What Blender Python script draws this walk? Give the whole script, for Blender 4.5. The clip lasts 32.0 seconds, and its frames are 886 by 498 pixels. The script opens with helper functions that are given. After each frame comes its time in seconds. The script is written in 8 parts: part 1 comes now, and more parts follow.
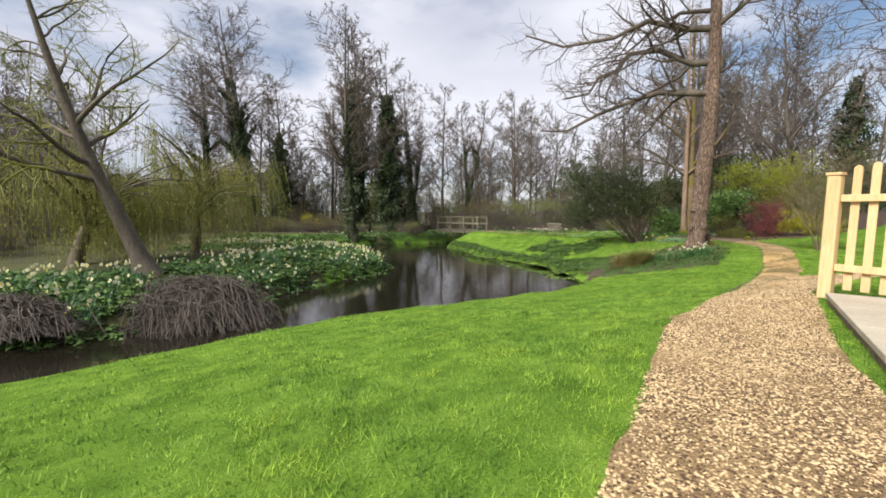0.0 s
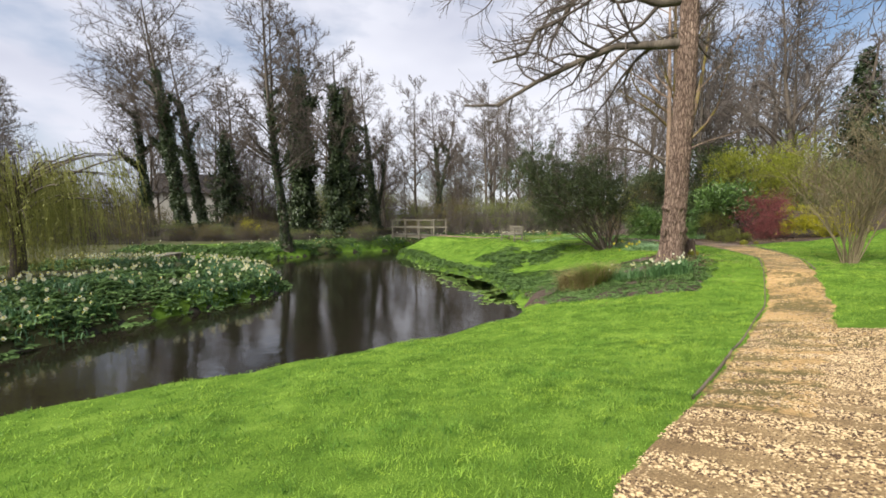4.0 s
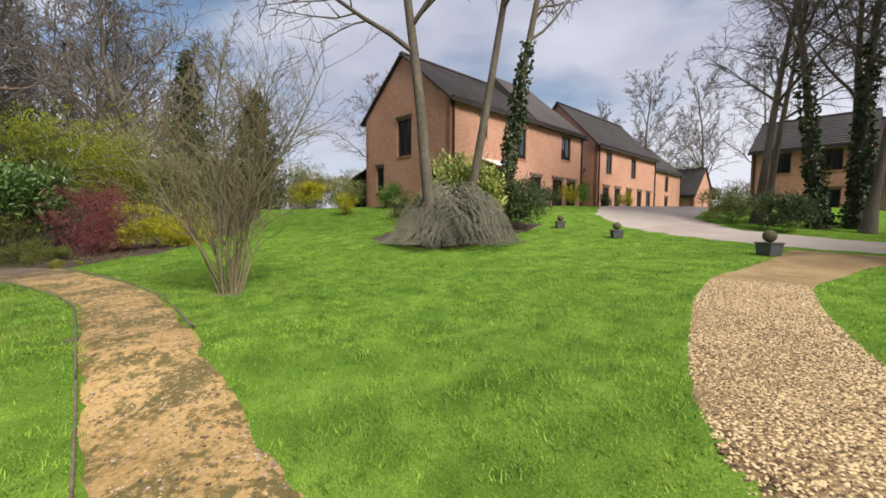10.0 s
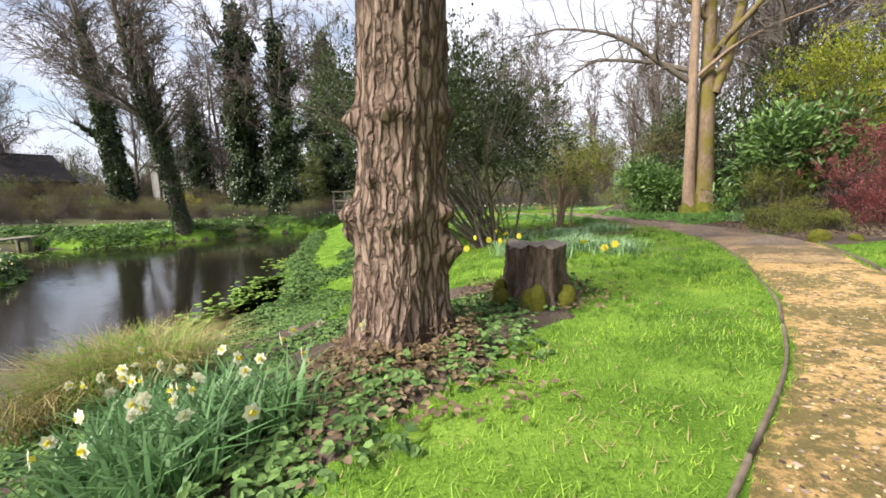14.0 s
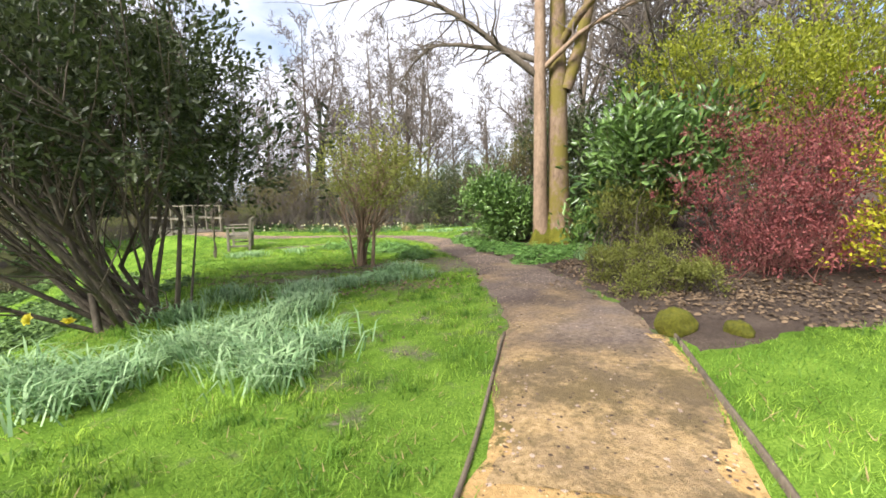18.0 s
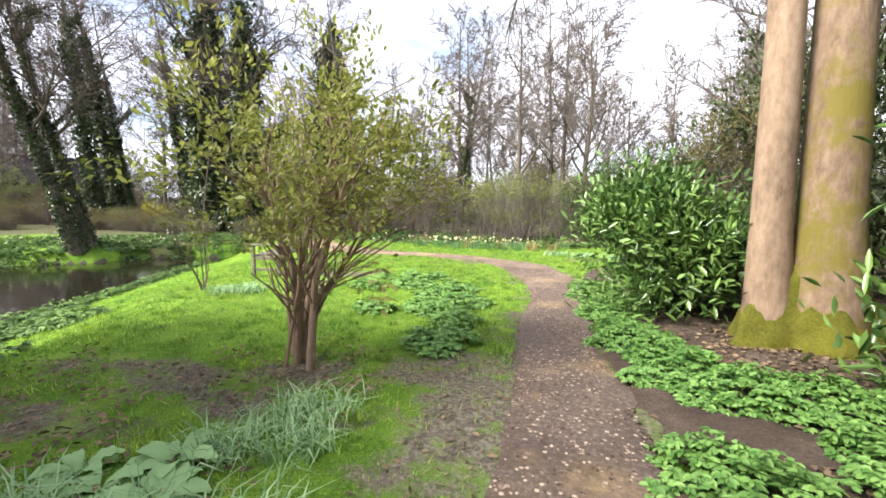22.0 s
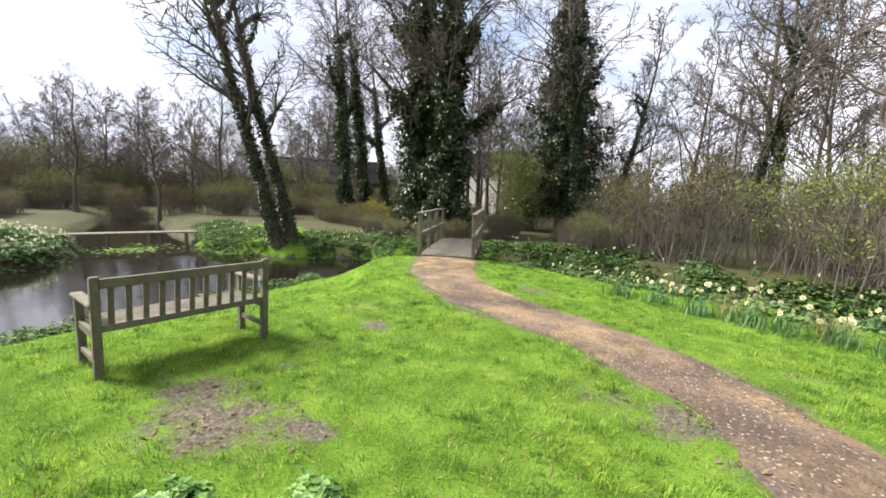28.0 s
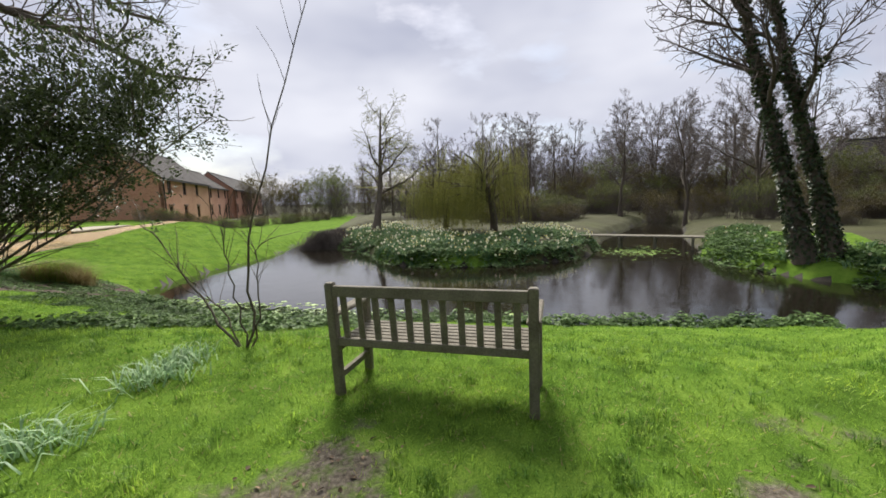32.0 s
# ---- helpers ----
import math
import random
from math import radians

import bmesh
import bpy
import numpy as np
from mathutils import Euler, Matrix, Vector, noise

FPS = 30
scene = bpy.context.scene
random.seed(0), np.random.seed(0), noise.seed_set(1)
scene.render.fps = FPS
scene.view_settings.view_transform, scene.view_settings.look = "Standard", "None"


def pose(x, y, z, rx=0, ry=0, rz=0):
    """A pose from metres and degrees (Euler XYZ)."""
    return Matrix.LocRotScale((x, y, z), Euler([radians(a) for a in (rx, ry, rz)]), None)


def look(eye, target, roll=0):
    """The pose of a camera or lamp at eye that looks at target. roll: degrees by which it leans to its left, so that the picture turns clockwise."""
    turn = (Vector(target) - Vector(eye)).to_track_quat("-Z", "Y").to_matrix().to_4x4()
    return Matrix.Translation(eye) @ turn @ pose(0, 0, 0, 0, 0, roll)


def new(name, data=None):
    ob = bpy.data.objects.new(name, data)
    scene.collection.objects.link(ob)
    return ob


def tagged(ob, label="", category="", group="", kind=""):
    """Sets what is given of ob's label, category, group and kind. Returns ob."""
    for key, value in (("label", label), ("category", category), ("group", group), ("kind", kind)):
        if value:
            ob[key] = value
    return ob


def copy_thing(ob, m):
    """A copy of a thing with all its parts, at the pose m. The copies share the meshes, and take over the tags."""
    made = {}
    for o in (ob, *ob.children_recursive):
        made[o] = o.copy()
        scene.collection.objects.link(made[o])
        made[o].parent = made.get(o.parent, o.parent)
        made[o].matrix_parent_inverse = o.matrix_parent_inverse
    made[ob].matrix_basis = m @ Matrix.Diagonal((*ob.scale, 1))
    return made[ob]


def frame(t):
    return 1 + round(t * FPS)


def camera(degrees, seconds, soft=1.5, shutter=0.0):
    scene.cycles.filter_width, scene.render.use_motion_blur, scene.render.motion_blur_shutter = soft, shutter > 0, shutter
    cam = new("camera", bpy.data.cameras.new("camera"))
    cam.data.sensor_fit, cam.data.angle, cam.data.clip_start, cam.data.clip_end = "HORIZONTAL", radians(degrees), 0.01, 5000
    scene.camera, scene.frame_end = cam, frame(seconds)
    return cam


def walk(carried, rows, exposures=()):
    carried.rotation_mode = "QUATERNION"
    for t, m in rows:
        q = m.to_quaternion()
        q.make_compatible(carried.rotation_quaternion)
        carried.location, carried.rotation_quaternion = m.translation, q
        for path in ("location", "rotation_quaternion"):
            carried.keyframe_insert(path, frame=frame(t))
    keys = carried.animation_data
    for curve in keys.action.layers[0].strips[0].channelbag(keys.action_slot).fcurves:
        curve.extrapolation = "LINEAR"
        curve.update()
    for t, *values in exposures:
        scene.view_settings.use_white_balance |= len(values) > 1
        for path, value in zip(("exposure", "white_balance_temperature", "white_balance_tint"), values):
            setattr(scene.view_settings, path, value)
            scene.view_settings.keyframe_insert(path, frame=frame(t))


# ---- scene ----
cam = camera(94.3, 32.0, soft=1.7)
PATH = [
    (0.0, 0.000, 0.000, 1.462, 84.93, -0.76, 0.00),
    (0.5, 0.417, 0.581, 1.504, 84.90, -0.60, -0.76),
    (1.0, 0.849, 1.140, 1.545, 84.93, -0.77, -1.30),
    (1.5, 1.271, 1.703, 1.576, 84.79, -0.96, -1.43),
    (2.0, 1.688, 2.265, 1.592, 84.74, -1.33, -0.33),
    (2.5, 2.106, 2.821, 1.587, 84.28, -0.08, 2.36),
    (4.5, 3.790, 4.974, 1.521, 85.61, 0.79, -3.82),
    (5.0, 4.206, 5.447, 1.506, 86.88, 1.01, -19.89),
    (5.5, 4.615, 5.850, 1.492, 87.03, 1.73, -38.09),
    (6.0, 5.005, 6.241, 1.481, 86.31, 2.16, -55.10),
    (6.5, 5.377, 6.633, 1.473, 85.34, 2.30, -70.09),
    (7.0, 5.742, 7.025, 1.471, 84.79, 1.86, -82.59),
    (7.5, 6.121, 7.393, 1.472, 84.93, 1.45, -92.80),
    (8.0, 6.441, 7.807, 1.470, 85.48, 1.22, -101.36),
    (8.5, 6.752, 8.264, 1.464, 86.22, 0.83, -106.77),
    (9.0, 7.100, 8.757, 1.454, 86.26, 0.47, -104.10),
    (9.5, 7.480, 9.270, 1.438, 85.97, 0.39, -92.87),
    (10.0, 7.884, 9.778, 1.413, 85.99, -0.25, -77.70),
    (10.5, 8.287, 10.267, 1.382, 85.43, -0.86, -63.22),
    (11.0, 8.683, 10.735, 1.351, 84.63, -1.80, -49.54),
    (11.5, 9.022, 11.171, 1.321, 84.26, -2.20, -34.62),
    (12.0, 9.318, 11.578, 1.290, 83.65, -2.64, -20.12),
    (12.5, 9.601, 11.962, 1.264, 82.53, -2.04, -6.73),
    (13.0, 9.901, 12.347, 1.245, 81.87, -0.43, 4.64),
    (13.5, 10.224, 12.744, 1.238, 81.38, 0.69, 9.85),
    (15.5, 11.406, 14.379, 1.243, 81.69, 3.26, 8.72),
    (16.0, 11.747, 14.839, 1.249, 81.89, 1.92, -0.22),
    (16.5, 12.094, 15.339, 1.263, 81.59, 1.80, -5.74),
    (17.0, 12.439, 15.879, 1.280, 81.27, 1.20, -7.32),
    (17.5, 12.770, 16.446, 1.298, 82.19, 0.89, -4.86),
    (18.0, 13.071, 17.026, 1.319, 83.07, 0.44, -0.87),
    (18.5, 13.342, 17.607, 1.344, 84.21, 0.17, 2.06),
    (19.0, 13.569, 18.198, 1.374, 84.43, 0.11, 4.63),
    (19.5, 13.744, 18.808, 1.407, 83.92, 0.26, 6.66),
    (20.0, 13.877, 19.425, 1.441, 82.94, 0.35, 8.88),
    (20.5, 13.988, 20.044, 1.473, 82.79, 0.15, 10.40),
    (21.0, 14.077, 20.659, 1.502, 83.08, -0.40, 12.76),
    (21.5, 14.122, 21.276, 1.512, 83.24, -0.76, 16.80),
    (22.0, 14.126, 21.883, 1.508, 83.36, -0.76, 22.54),
    (22.5, 14.100, 22.509, 1.508, 83.32, -1.10, 28.00),
    (23.0, 14.058, 23.140, 1.520, 82.88, -0.02, 32.65),
    (23.5, 13.992, 23.770, 1.541, 82.89, 0.81, 34.73),
    (24.0, 13.899, 24.386, 1.564, 82.66, 1.91, 37.15),
    (24.5, 13.774, 24.979, 1.582, 82.63, 2.12, 38.47),
    (26.5, 13.048, 27.233, 1.618, 82.92, -1.30, 43.77),
    (27.0, 12.830, 27.806, 1.619, 82.93, -1.44, 45.63),
    (27.5, 12.582, 28.356, 1.607, 82.71, -1.29, 51.19),
    (28.0, 12.303, 28.850, 1.588, 82.51, -1.80, 58.94),
    (28.5, 12.012, 29.260, 1.569, 81.86, -1.59, 71.98),
    (29.0, 11.718, 29.607, 1.553, 81.76, -1.48, 85.02),
    (29.5, 11.436, 29.885, 1.541, 82.09, -0.94, 96.52),
    (30.0, 11.143, 30.125, 1.522, 82.48, -0.65, 105.66),
    (30.5, 10.823, 30.321, 1.489, 82.49, -0.24, 113.24),
    (31.0, 10.506, 30.479, 1.459, 82.53, 0.17, 119.42),
    (31.5, 10.212, 30.558, 1.436, 82.75, 0.98, 123.65),
    (32.0, 9.924, 30.568, 1.414, 83.17, 1.86, 126.69),
]
walk(cam, [(t, pose(x, y, z, rx, ry, rz)) for t, x, y, z, rx, ry, rz in PATH], [(0.0, 0.46), (4.5, 0.52), (6.0, 0.32), (9.0, 0.55), (10.0, 0.33), (11.0, 0.48), (13.0, 0.93), (17.0, 1.08), (19.5, 1.5), (22.0, 1.58), (24.0, 1.5), (27.0, 1.05), (28.0, 1.12), (29.0, 1.05), (30.0, 0.78), (32.0, 0.4)])

# ---- world, sun ----
SUN_AZ, SUN_EL = radians(225), radians(42)  # sun in the south-west, behind thin cloud
world = bpy.data.worlds.new("cloudy_sky")
scene.world = world
world.use_nodes = True
wn, wl = world.node_tree.nodes, world.node_tree.links
wn.clear()
w_out, w_bg = wn.new("ShaderNodeOutputWorld"), wn.new("ShaderNodeBackground")
w_sky = wn.new("ShaderNodeTexSky")
w_sky.sky_type, w_sky.sun_disc = "NISHITA", False
w_sky.sun_elevation, w_sky.sun_rotation = SUN_EL, SUN_AZ
w_sky.air_density, w_sky.dust_density = 1.0, 1.5
w_tc, w_map = wn.new("ShaderNodeTexCoord"), wn.new("ShaderNodeMapping")
w_map.inputs["Scale"].default_value = (1.3, 1.3, 3.2)
w_noise = wn.new("ShaderNodeTexNoise")
w_noise.inputs["Scale"].default_value, w_noise.inputs["Detail"].default_value = 1.7, 7.0
w_noise.inputs["Roughness"].default_value = 0.52
w_ramp = wn.new("ShaderNodeValToRGB")
w_ramp.color_ramp.elements[0].position, w_ramp.color_ramp.elements[1].position = 0.30, 0.50
w_noise2 = wn.new("ShaderNodeTexNoise")
w_noise2.inputs["Scale"].default_value, w_noise2.inputs["Detail"].default_value = 1.1, 4.0
w_cloud = wn.new("ShaderNodeValToRGB")
w_cloud.color_ramp.elements[0].position, w_cloud.color_ramp.elements[1].position = 0.33, 0.60
w_cloud.color_ramp.elements[0].color = (3.9, 4.1, 5.1, 1)
w_cloud.color_ramp.elements[1].color = (6.5, 6.6, 7.3, 1)
w_mix = wn.new("ShaderNodeMix")
w_mix.data_type = "RGBA"
wl.new(w_tc.outputs["Generated"], w_map.inputs["Vector"])
wl.new(w_map.outputs["Vector"], w_noise.inputs["Vector"])
wl.new(w_map.outputs["Vector"], w_noise2.inputs["Vector"])
wl.new(w_noise.outputs["Fac"], w_ramp.inputs["Fac"])
wl.new(w_noise2.outputs["Fac"], w_cloud.inputs["Fac"])
wl.new(w_ramp.outputs["Color"], w_mix.inputs["Factor"])
wl.new(w_sky.outputs["Color"], w_mix.inputs["A"])
wl.new(w_cloud.outputs["Color"], w_mix.inputs["B"])
wl.new(w_mix.outputs["Result"], w_bg.inputs["Color"])
w_bg.inputs["Strength"].default_value = 0.1
wl.new(w_bg.outputs["Background"], w_out.inputs["Surface"])

sun = new("sun", bpy.data.lights.new("sun", "SUN"))
sun.data.energy, sun.data.angle, sun.data.color = 4.7, radians(20), (1.0, 0.95, 0.86)
sun_from = Vector((math.sin(SUN_AZ) * math.cos(SUN_EL), math.cos(SUN_AZ) * math.cos(SUN_EL), math.sin(SUN_EL)))
sun.matrix_basis = look(sun_from * 60, (0, 0, 0))

# ---- materials ----
def nodes_of(name):
    m = bpy.data.materials.new(name)
    m.use_nodes = True
    return m, m.node_tree.nodes, m.node_tree.links, m.node_tree.nodes["Principled BSDF"]


def ramp_of(n, stops):
    r = n.new("ShaderNodeValToRGB")
    while len(r.color_ramp.elements) < len(stops):
        r.color_ramp.elements.new(0.5)
    for e, (p, c) in zip(r.color_ramp.elements, stops):
        e.position, e.color = p, (*c, 1)
    return r


def noise_of(n, l, vec, scale, detail=5, rough=0.6):
    t = n.new("ShaderNodeTexNoise")
    t.inputs["Scale"].default_value, t.inputs["Detail"].default_value, t.inputs["Roughness"].default_value = scale, detail, rough
    l.new(vec, t.inputs["Vector"])
    return t


def surf(name, dark, mid, light, big=0.6, fine=14.0, rough=0.8, bump=0.25, bump_scale=30.0, stretch=(1, 1, 1), island=0.0, spec=0.3, metal=0.0):
    """A weathered surface: large patches and fine grain mixed from three colours, with relief."""
    m, n, l, b = nodes_of(name)
    tc, mp = n.new("ShaderNodeTexCoord"), n.new("ShaderNodeMapping")
    mp.inputs["Scale"].default_value = stretch
    l.new(tc.outputs["Object"], mp.inputs["Vector"])
    v = mp.outputs["Vector"]
    a, f = noise_of(n, l, v, big, 4), noise_of(n, l, v, fine, 6, 0.7)
    mix = n.new("ShaderNodeMix")
    mix.data_type, mix.inputs["Factor"].default_value = "FLOAT", 0.55
    l.new(a.outputs["Fac"], mix.inputs["A"])
    l.new(f.outputs["Fac"], mix.inputs["B"])
    fac = mix.outputs["Result"]
    if island:
        geo, add = n.new("ShaderNodeNewGeometry"), n.new("ShaderNodeMath")
        add.operation, add.inputs[2].default_value = "MULTIPLY_ADD", -island / 2
        add.inputs[1].default_value = island
        l.new(geo.outputs["Random Per Island"], add.inputs[0])
        s = n.new("ShaderNodeMath")
        l.new(add.outputs[0], s.inputs[0])
        l.new(fac, s.inputs[1])
        fac = s.outputs[0]
    r = ramp_of(n, [(0.32, dark), (0.5, mid), (0.68, light)])
    l.new(fac, r.inputs["Fac"])
    l.new(r.outputs["Color"], b.inputs["Base Color"])
    b.inputs["Roughness"].default_value, b.inputs["Metallic"].default_value = rough, metal
    b.inputs["Specular IOR Level"].default_value = spec
    if bump:
        bn, bp = noise_of(n, l, v, bump_scale, 6, 0.7), n.new("ShaderNodeBump")
        bp.inputs["Strength"].default_value, bp.inputs["Distance"].default_value = bump, 0.02
        l.new(bn.outputs["Fac"], bp.inputs["Height"])
        l.new(bp.outputs["Normal"], b.inputs["Normal"])
    return m


def leafy(name, dark, light, rough=0.5, through_light=0.35, spec=0.35, patch=0.8, ends=(0.25, 0.75)):
    """Leaves and blades: a colour of its own for each, some light coming through."""
    m, n, l, b = nodes_of(name)
    geo, tc = n.new("ShaderNodeNewGeometry"), n.new("ShaderNodeTexCoord")
    a = noise_of(n, l, tc.outputs["Object"], patch, 3)
    mix = n.new("ShaderNodeMix")
    mix.data_type, mix.inputs["Factor"].default_value = "FLOAT", 0.5
    l.new(geo.outputs["Random Per Island"], mix.inputs["A"])
    l.new(a.outputs["Fac"], mix.inputs["B"])
    r = ramp_of(n, [(ends[0], dark), (ends[1], light)])
    l.new(mix.outputs["Result"], r.inputs["Fac"])
    l.new(r.outputs["Color"], b.inputs["Base Color"])
    b.inputs["Roughness"].default_value, b.inputs["Specular IOR Level"].default_value = rough, spec
    tr, sh = n.new("ShaderNodeBsdfTranslucent"), n.new("ShaderNodeMixShader")
    l.new(r.outputs["Color"], tr.inputs["Color"])
    sh.inputs["Fac"].default_value = through_light
    l.new(b.outputs["BSDF"], sh.inputs[1])
    l.new(tr.outputs["BSDF"], sh.inputs[2])
    l.new(sh.outputs["Shader"], n["Material Output"].inputs["Surface"])
    return m


GRASS_SOIL = surf("lawn_turf", (0.03, 0.064, 0.010), (0.11, 0.20, 0.026), (0.25, 0.37, 0.06), big=2.2, fine=70, bump=0.6, bump_scale=120, rough=1.0, spec=0.02)
# trodden and mossy places where soil shows through the turf
gn_, gl_ = GRASS_SOIL.node_tree.nodes, GRASS_SOIL.node_tree.links
g_at, g_tc = gn_.new("ShaderNodeAttribute"), gn_.new("ShaderNodeTexCoord")
g_at.attribute_name = "worn"
g_n = noise_of(gn_, gl_, g_tc.outputs["Object"], 3.2, 8, 0.7)
g_m1, g_m2 = gn_.new("ShaderNodeMath"), gn_.new("ShaderNodeMapRange")
g_m1.operation, g_m1.inputs[1].default_value = "MULTIPLY_ADD", 1.7
gl_.new(g_n.outputs["Fac"], g_m1.inputs[0])
gl_.new(g_at.outputs["Fac"], g_m1.inputs[2])
g_m2.inputs["From Min"].default_value, g_m2.inputs["From Max"].default_value = 1.22, 1.50
gl_.new(g_m1.outputs[0], g_m2.inputs["Value"])
g_soil = ramp_of(gn_, [(0.3, (0.042, 0.036, 0.03)), (0.5, (0.135, 0.116, 0.09)), (0.7, (0.27, 0.24, 0.19))])
g_f = noise_of(gn_, gl_, g_tc.outputs["Object"], 30, 6, 0.7)
gl_.new(g_f.outputs["Fac"], g_soil.inputs["Fac"])
g_mx, g_bs = gn_.new("ShaderNodeMix"), gn_["Principled BSDF"]
g_mx.data_type = "RGBA"
gl_.new(g_m2.outputs[0], g_mx.inputs["Factor"])
gl_.new(g_bs.inputs["Base Color"].links[0].from_socket, g_mx.inputs["A"])
gl_.new(g_soil.outputs["Color"], g_mx.inputs["B"])
gl_.new(g_mx.outputs["Result"], g_bs.inputs["Base Color"])
GRASS_FAR = surf("rough_ground", (0.035, 0.034, 0.016), (0.062, 0.062, 0.024), (0.09, 0.105, 0.03), big=0.35, fine=20, bump=0.6, bump_scale=50, rough=0.95)
BLADE = leafy("grass_blade", (0.08, 0.19, 0.03), (0.47, 0.67, 0.11), rough=0.5, through_light=0.45, spec=0.2, ends=(0.12, 0.88), patch=0.45)
# tufts: the blades also vary from clump to clump
tn, tl = BLADE.node_tree.nodes, BLADE.node_tree.links
t_tc = tn.new("ShaderNodeTexCoord")
t_n = noise_of(tn, tl, t_tc.outputs["Object"], 5.5, 5, 0.65)
t_r = ramp_of(tn, [(0.38, (0.33, 0.44, 0.40)), (0.53, (1, 1, 1)), (0.66, (1.18, 1.13, 1.0))])
tl.new(t_n.outputs["Fac"], t_r.inputs["Fac"])
t_m = tn.new("ShaderNodeMix")
t_m.data_type, t_m.blend_type, t_m.inputs["Factor"].default_value = "RGBA", "MULTIPLY", 1.0
t_old = tn["Principled BSDF"].inputs["Base Color"].links[0].from_socket
tl.new(t_old, t_m.inputs["A"])
tl.new(t_r.outputs["Color"], t_m.inputs["B"])
t_n2 = noise_of(tn, tl, t_tc.outputs["Object"], 1.5, 4, 0.6)
t_r2 = ramp_of(tn, [(0.36, (0.62, 0.76, 0.72)), (0.5, (1, 1, 1)), (0.64, (1.14, 1.06, 0.9))])
tl.new(t_n2.outputs["Fac"], t_r2.inputs["Fac"])
t_m2 = tn.new("ShaderNodeMix")
t_m2.data_type, t_m2.blend_type, t_m2.inputs["Factor"].default_value = "RGBA", "MULTIPLY", 1.0
tl.new(t_m.outputs["Result"], t_m2.inputs["A"])
tl.new(t_r2.outputs["Color"], t_m2.inputs["B"])
tl.new(t_m2.outputs["Result"], tn["Principled BSDF"].inputs["Base Color"])
tl.new(t_m2.outputs["Result"], tn["Translucent BSDF"].inputs["Color"])
SOIL = surf("bed_soil", (0.03, 0.021, 0.016), (0.075, 0.053, 0.04), (0.17, 0.13, 0.10), big=2.5, fine=55, bump=1.0, bump_scale=60, rough=0.95)
GRAVEL = surf("gravel_bed", (0.07, 0.042, 0.022), (0.30, 0.20, 0.095), (0.54, 0.39, 0.20), big=0.9, fine=75, bump=1.0, bump_scale=80, rough=0.85)
GRAVEL_STONE = surf("gravel_stone", (0.09, 0.055, 0.032), (0.37, 0.25, 0.125), (0.64, 0.48, 0.27), big=2.0, fine=90, bump=0.3, bump_scale=200, rough=0.75, island=1.0)
SAND_PATH = surf("hoggin_path", (0.21, 0.135, 0.05), (0.47, 0.30, 0.125), (0.62, 0.42, 0.19), big=1.1, fine=26, bump=0.7, bump_scale=70, rough=0.9)
MULCH = surf("woodchip_path", (0.045, 0.031, 0.025), (0.125, 0.092, 0.075), (0.29, 0.225, 0.185), big=0.8, fine=34, bump=0.9, bump_scale=60, rough=0.95)
# the woodland path turns from sand to trodden chips as it goes north
mn, ml_ = MULCH.node_tree.nodes, MULCH.node_tree.links
m_tc = mn.new("ShaderNodeTexCoord")
m_sep = mn.new("ShaderNodeSeparateXYZ")
ml_.new(m_tc.outputs["Object"], m_sep.inputs[0])
m_big, m_fine = noise_of(mn, ml_, m_tc.outputs["Object"], 1.3, 5), noise_of(mn, ml_, m_tc.outputs["Object"], 26, 6, 0.7)
m_rng = mn.new("ShaderNodeMapRange")
m_rng.inputs["From Min"].default_value, m_rng.inputs["From Max"].default_value = 17.8, 21.4
ml_.new(m_sep.outputs["Y"], m_rng.inputs["Value"])
m_far = mn.new("ShaderNodeMapRange")
m_far.inputs["From Min"].default_value, m_far.inputs["From Max"].default_value = 31.5, 34.5
m_far.inputs["To Max"].default_value = 0.62
ml_.new(m_sep.outputs["Y"], m_far.inputs["Value"])
m_sub = mn.new("ShaderNodeMath")
m_sub.operation = "SUBTRACT"
ml_.new(m_rng.outputs[0], m_sub.inputs[0])
ml_.new(m_far.outputs[0], m_sub.inputs[1])
m_add = mn.new("ShaderNodeMath")
m_add.operation, m_add.inputs[1].default_value, m_add.inputs[2].default_value = "MULTIPLY_ADD", 2.6, -1.3
ml_.new(m_big.outputs["Fac"], m_add.inputs[0])
m_sum = mn.new("ShaderNodeMath")
m_sum.use_clamp = True
ml_.new(m_sub.outputs[0], m_sum.inputs[0])
ml_.new(m_add.outputs[0], m_sum.inputs[1])
m_sand = ramp_of(mn, [(0.32, (0.20, 0.14, 0.06)), (0.5, (0.44, 0.30, 0.145)), (0.68, (0.58, 0.41, 0.22))])
ml_.new(m_fine.outputs["Fac"], m_sand.inputs["Fac"])
m_ms = noise_of(mn, ml_, m_tc.outputs["Object"], 1.35, 11, 0.8)
m_mr = ramp_of(mn, [(0.46, (0, 0, 0)), (0.56, (0.85, 0.85, 0.85))])
ml_.new(m_ms.outputs["Fac"], m_mr.inputs["Fac"])
m_mm = mn.new("ShaderNodeMix")   # moss and dead leaves trodden into the sand
m_mm.data_type = "RGBA"
m_mm.inputs["B"].default_value = (0.12, 0.09, 0.042, 1)
ml_.new(m_mr.outputs["Color"], m_mm.inputs["Factor"])
ml_.new(m_sand.outputs["Color"], m_mm.inputs["A"])
m_bsdf = mn["Principled BSDF"]
m_old = m_bsdf.inputs["Base Color"].links[0].from_socket
m_mix = mn.new("ShaderNodeMix")
m_mix.data_type = "RGBA"
ml_.new(m_sum.outputs[0], m_mix.inputs["Factor"])
ml_.new(m_mm.outputs["Result"], m_mix.inputs["A"])
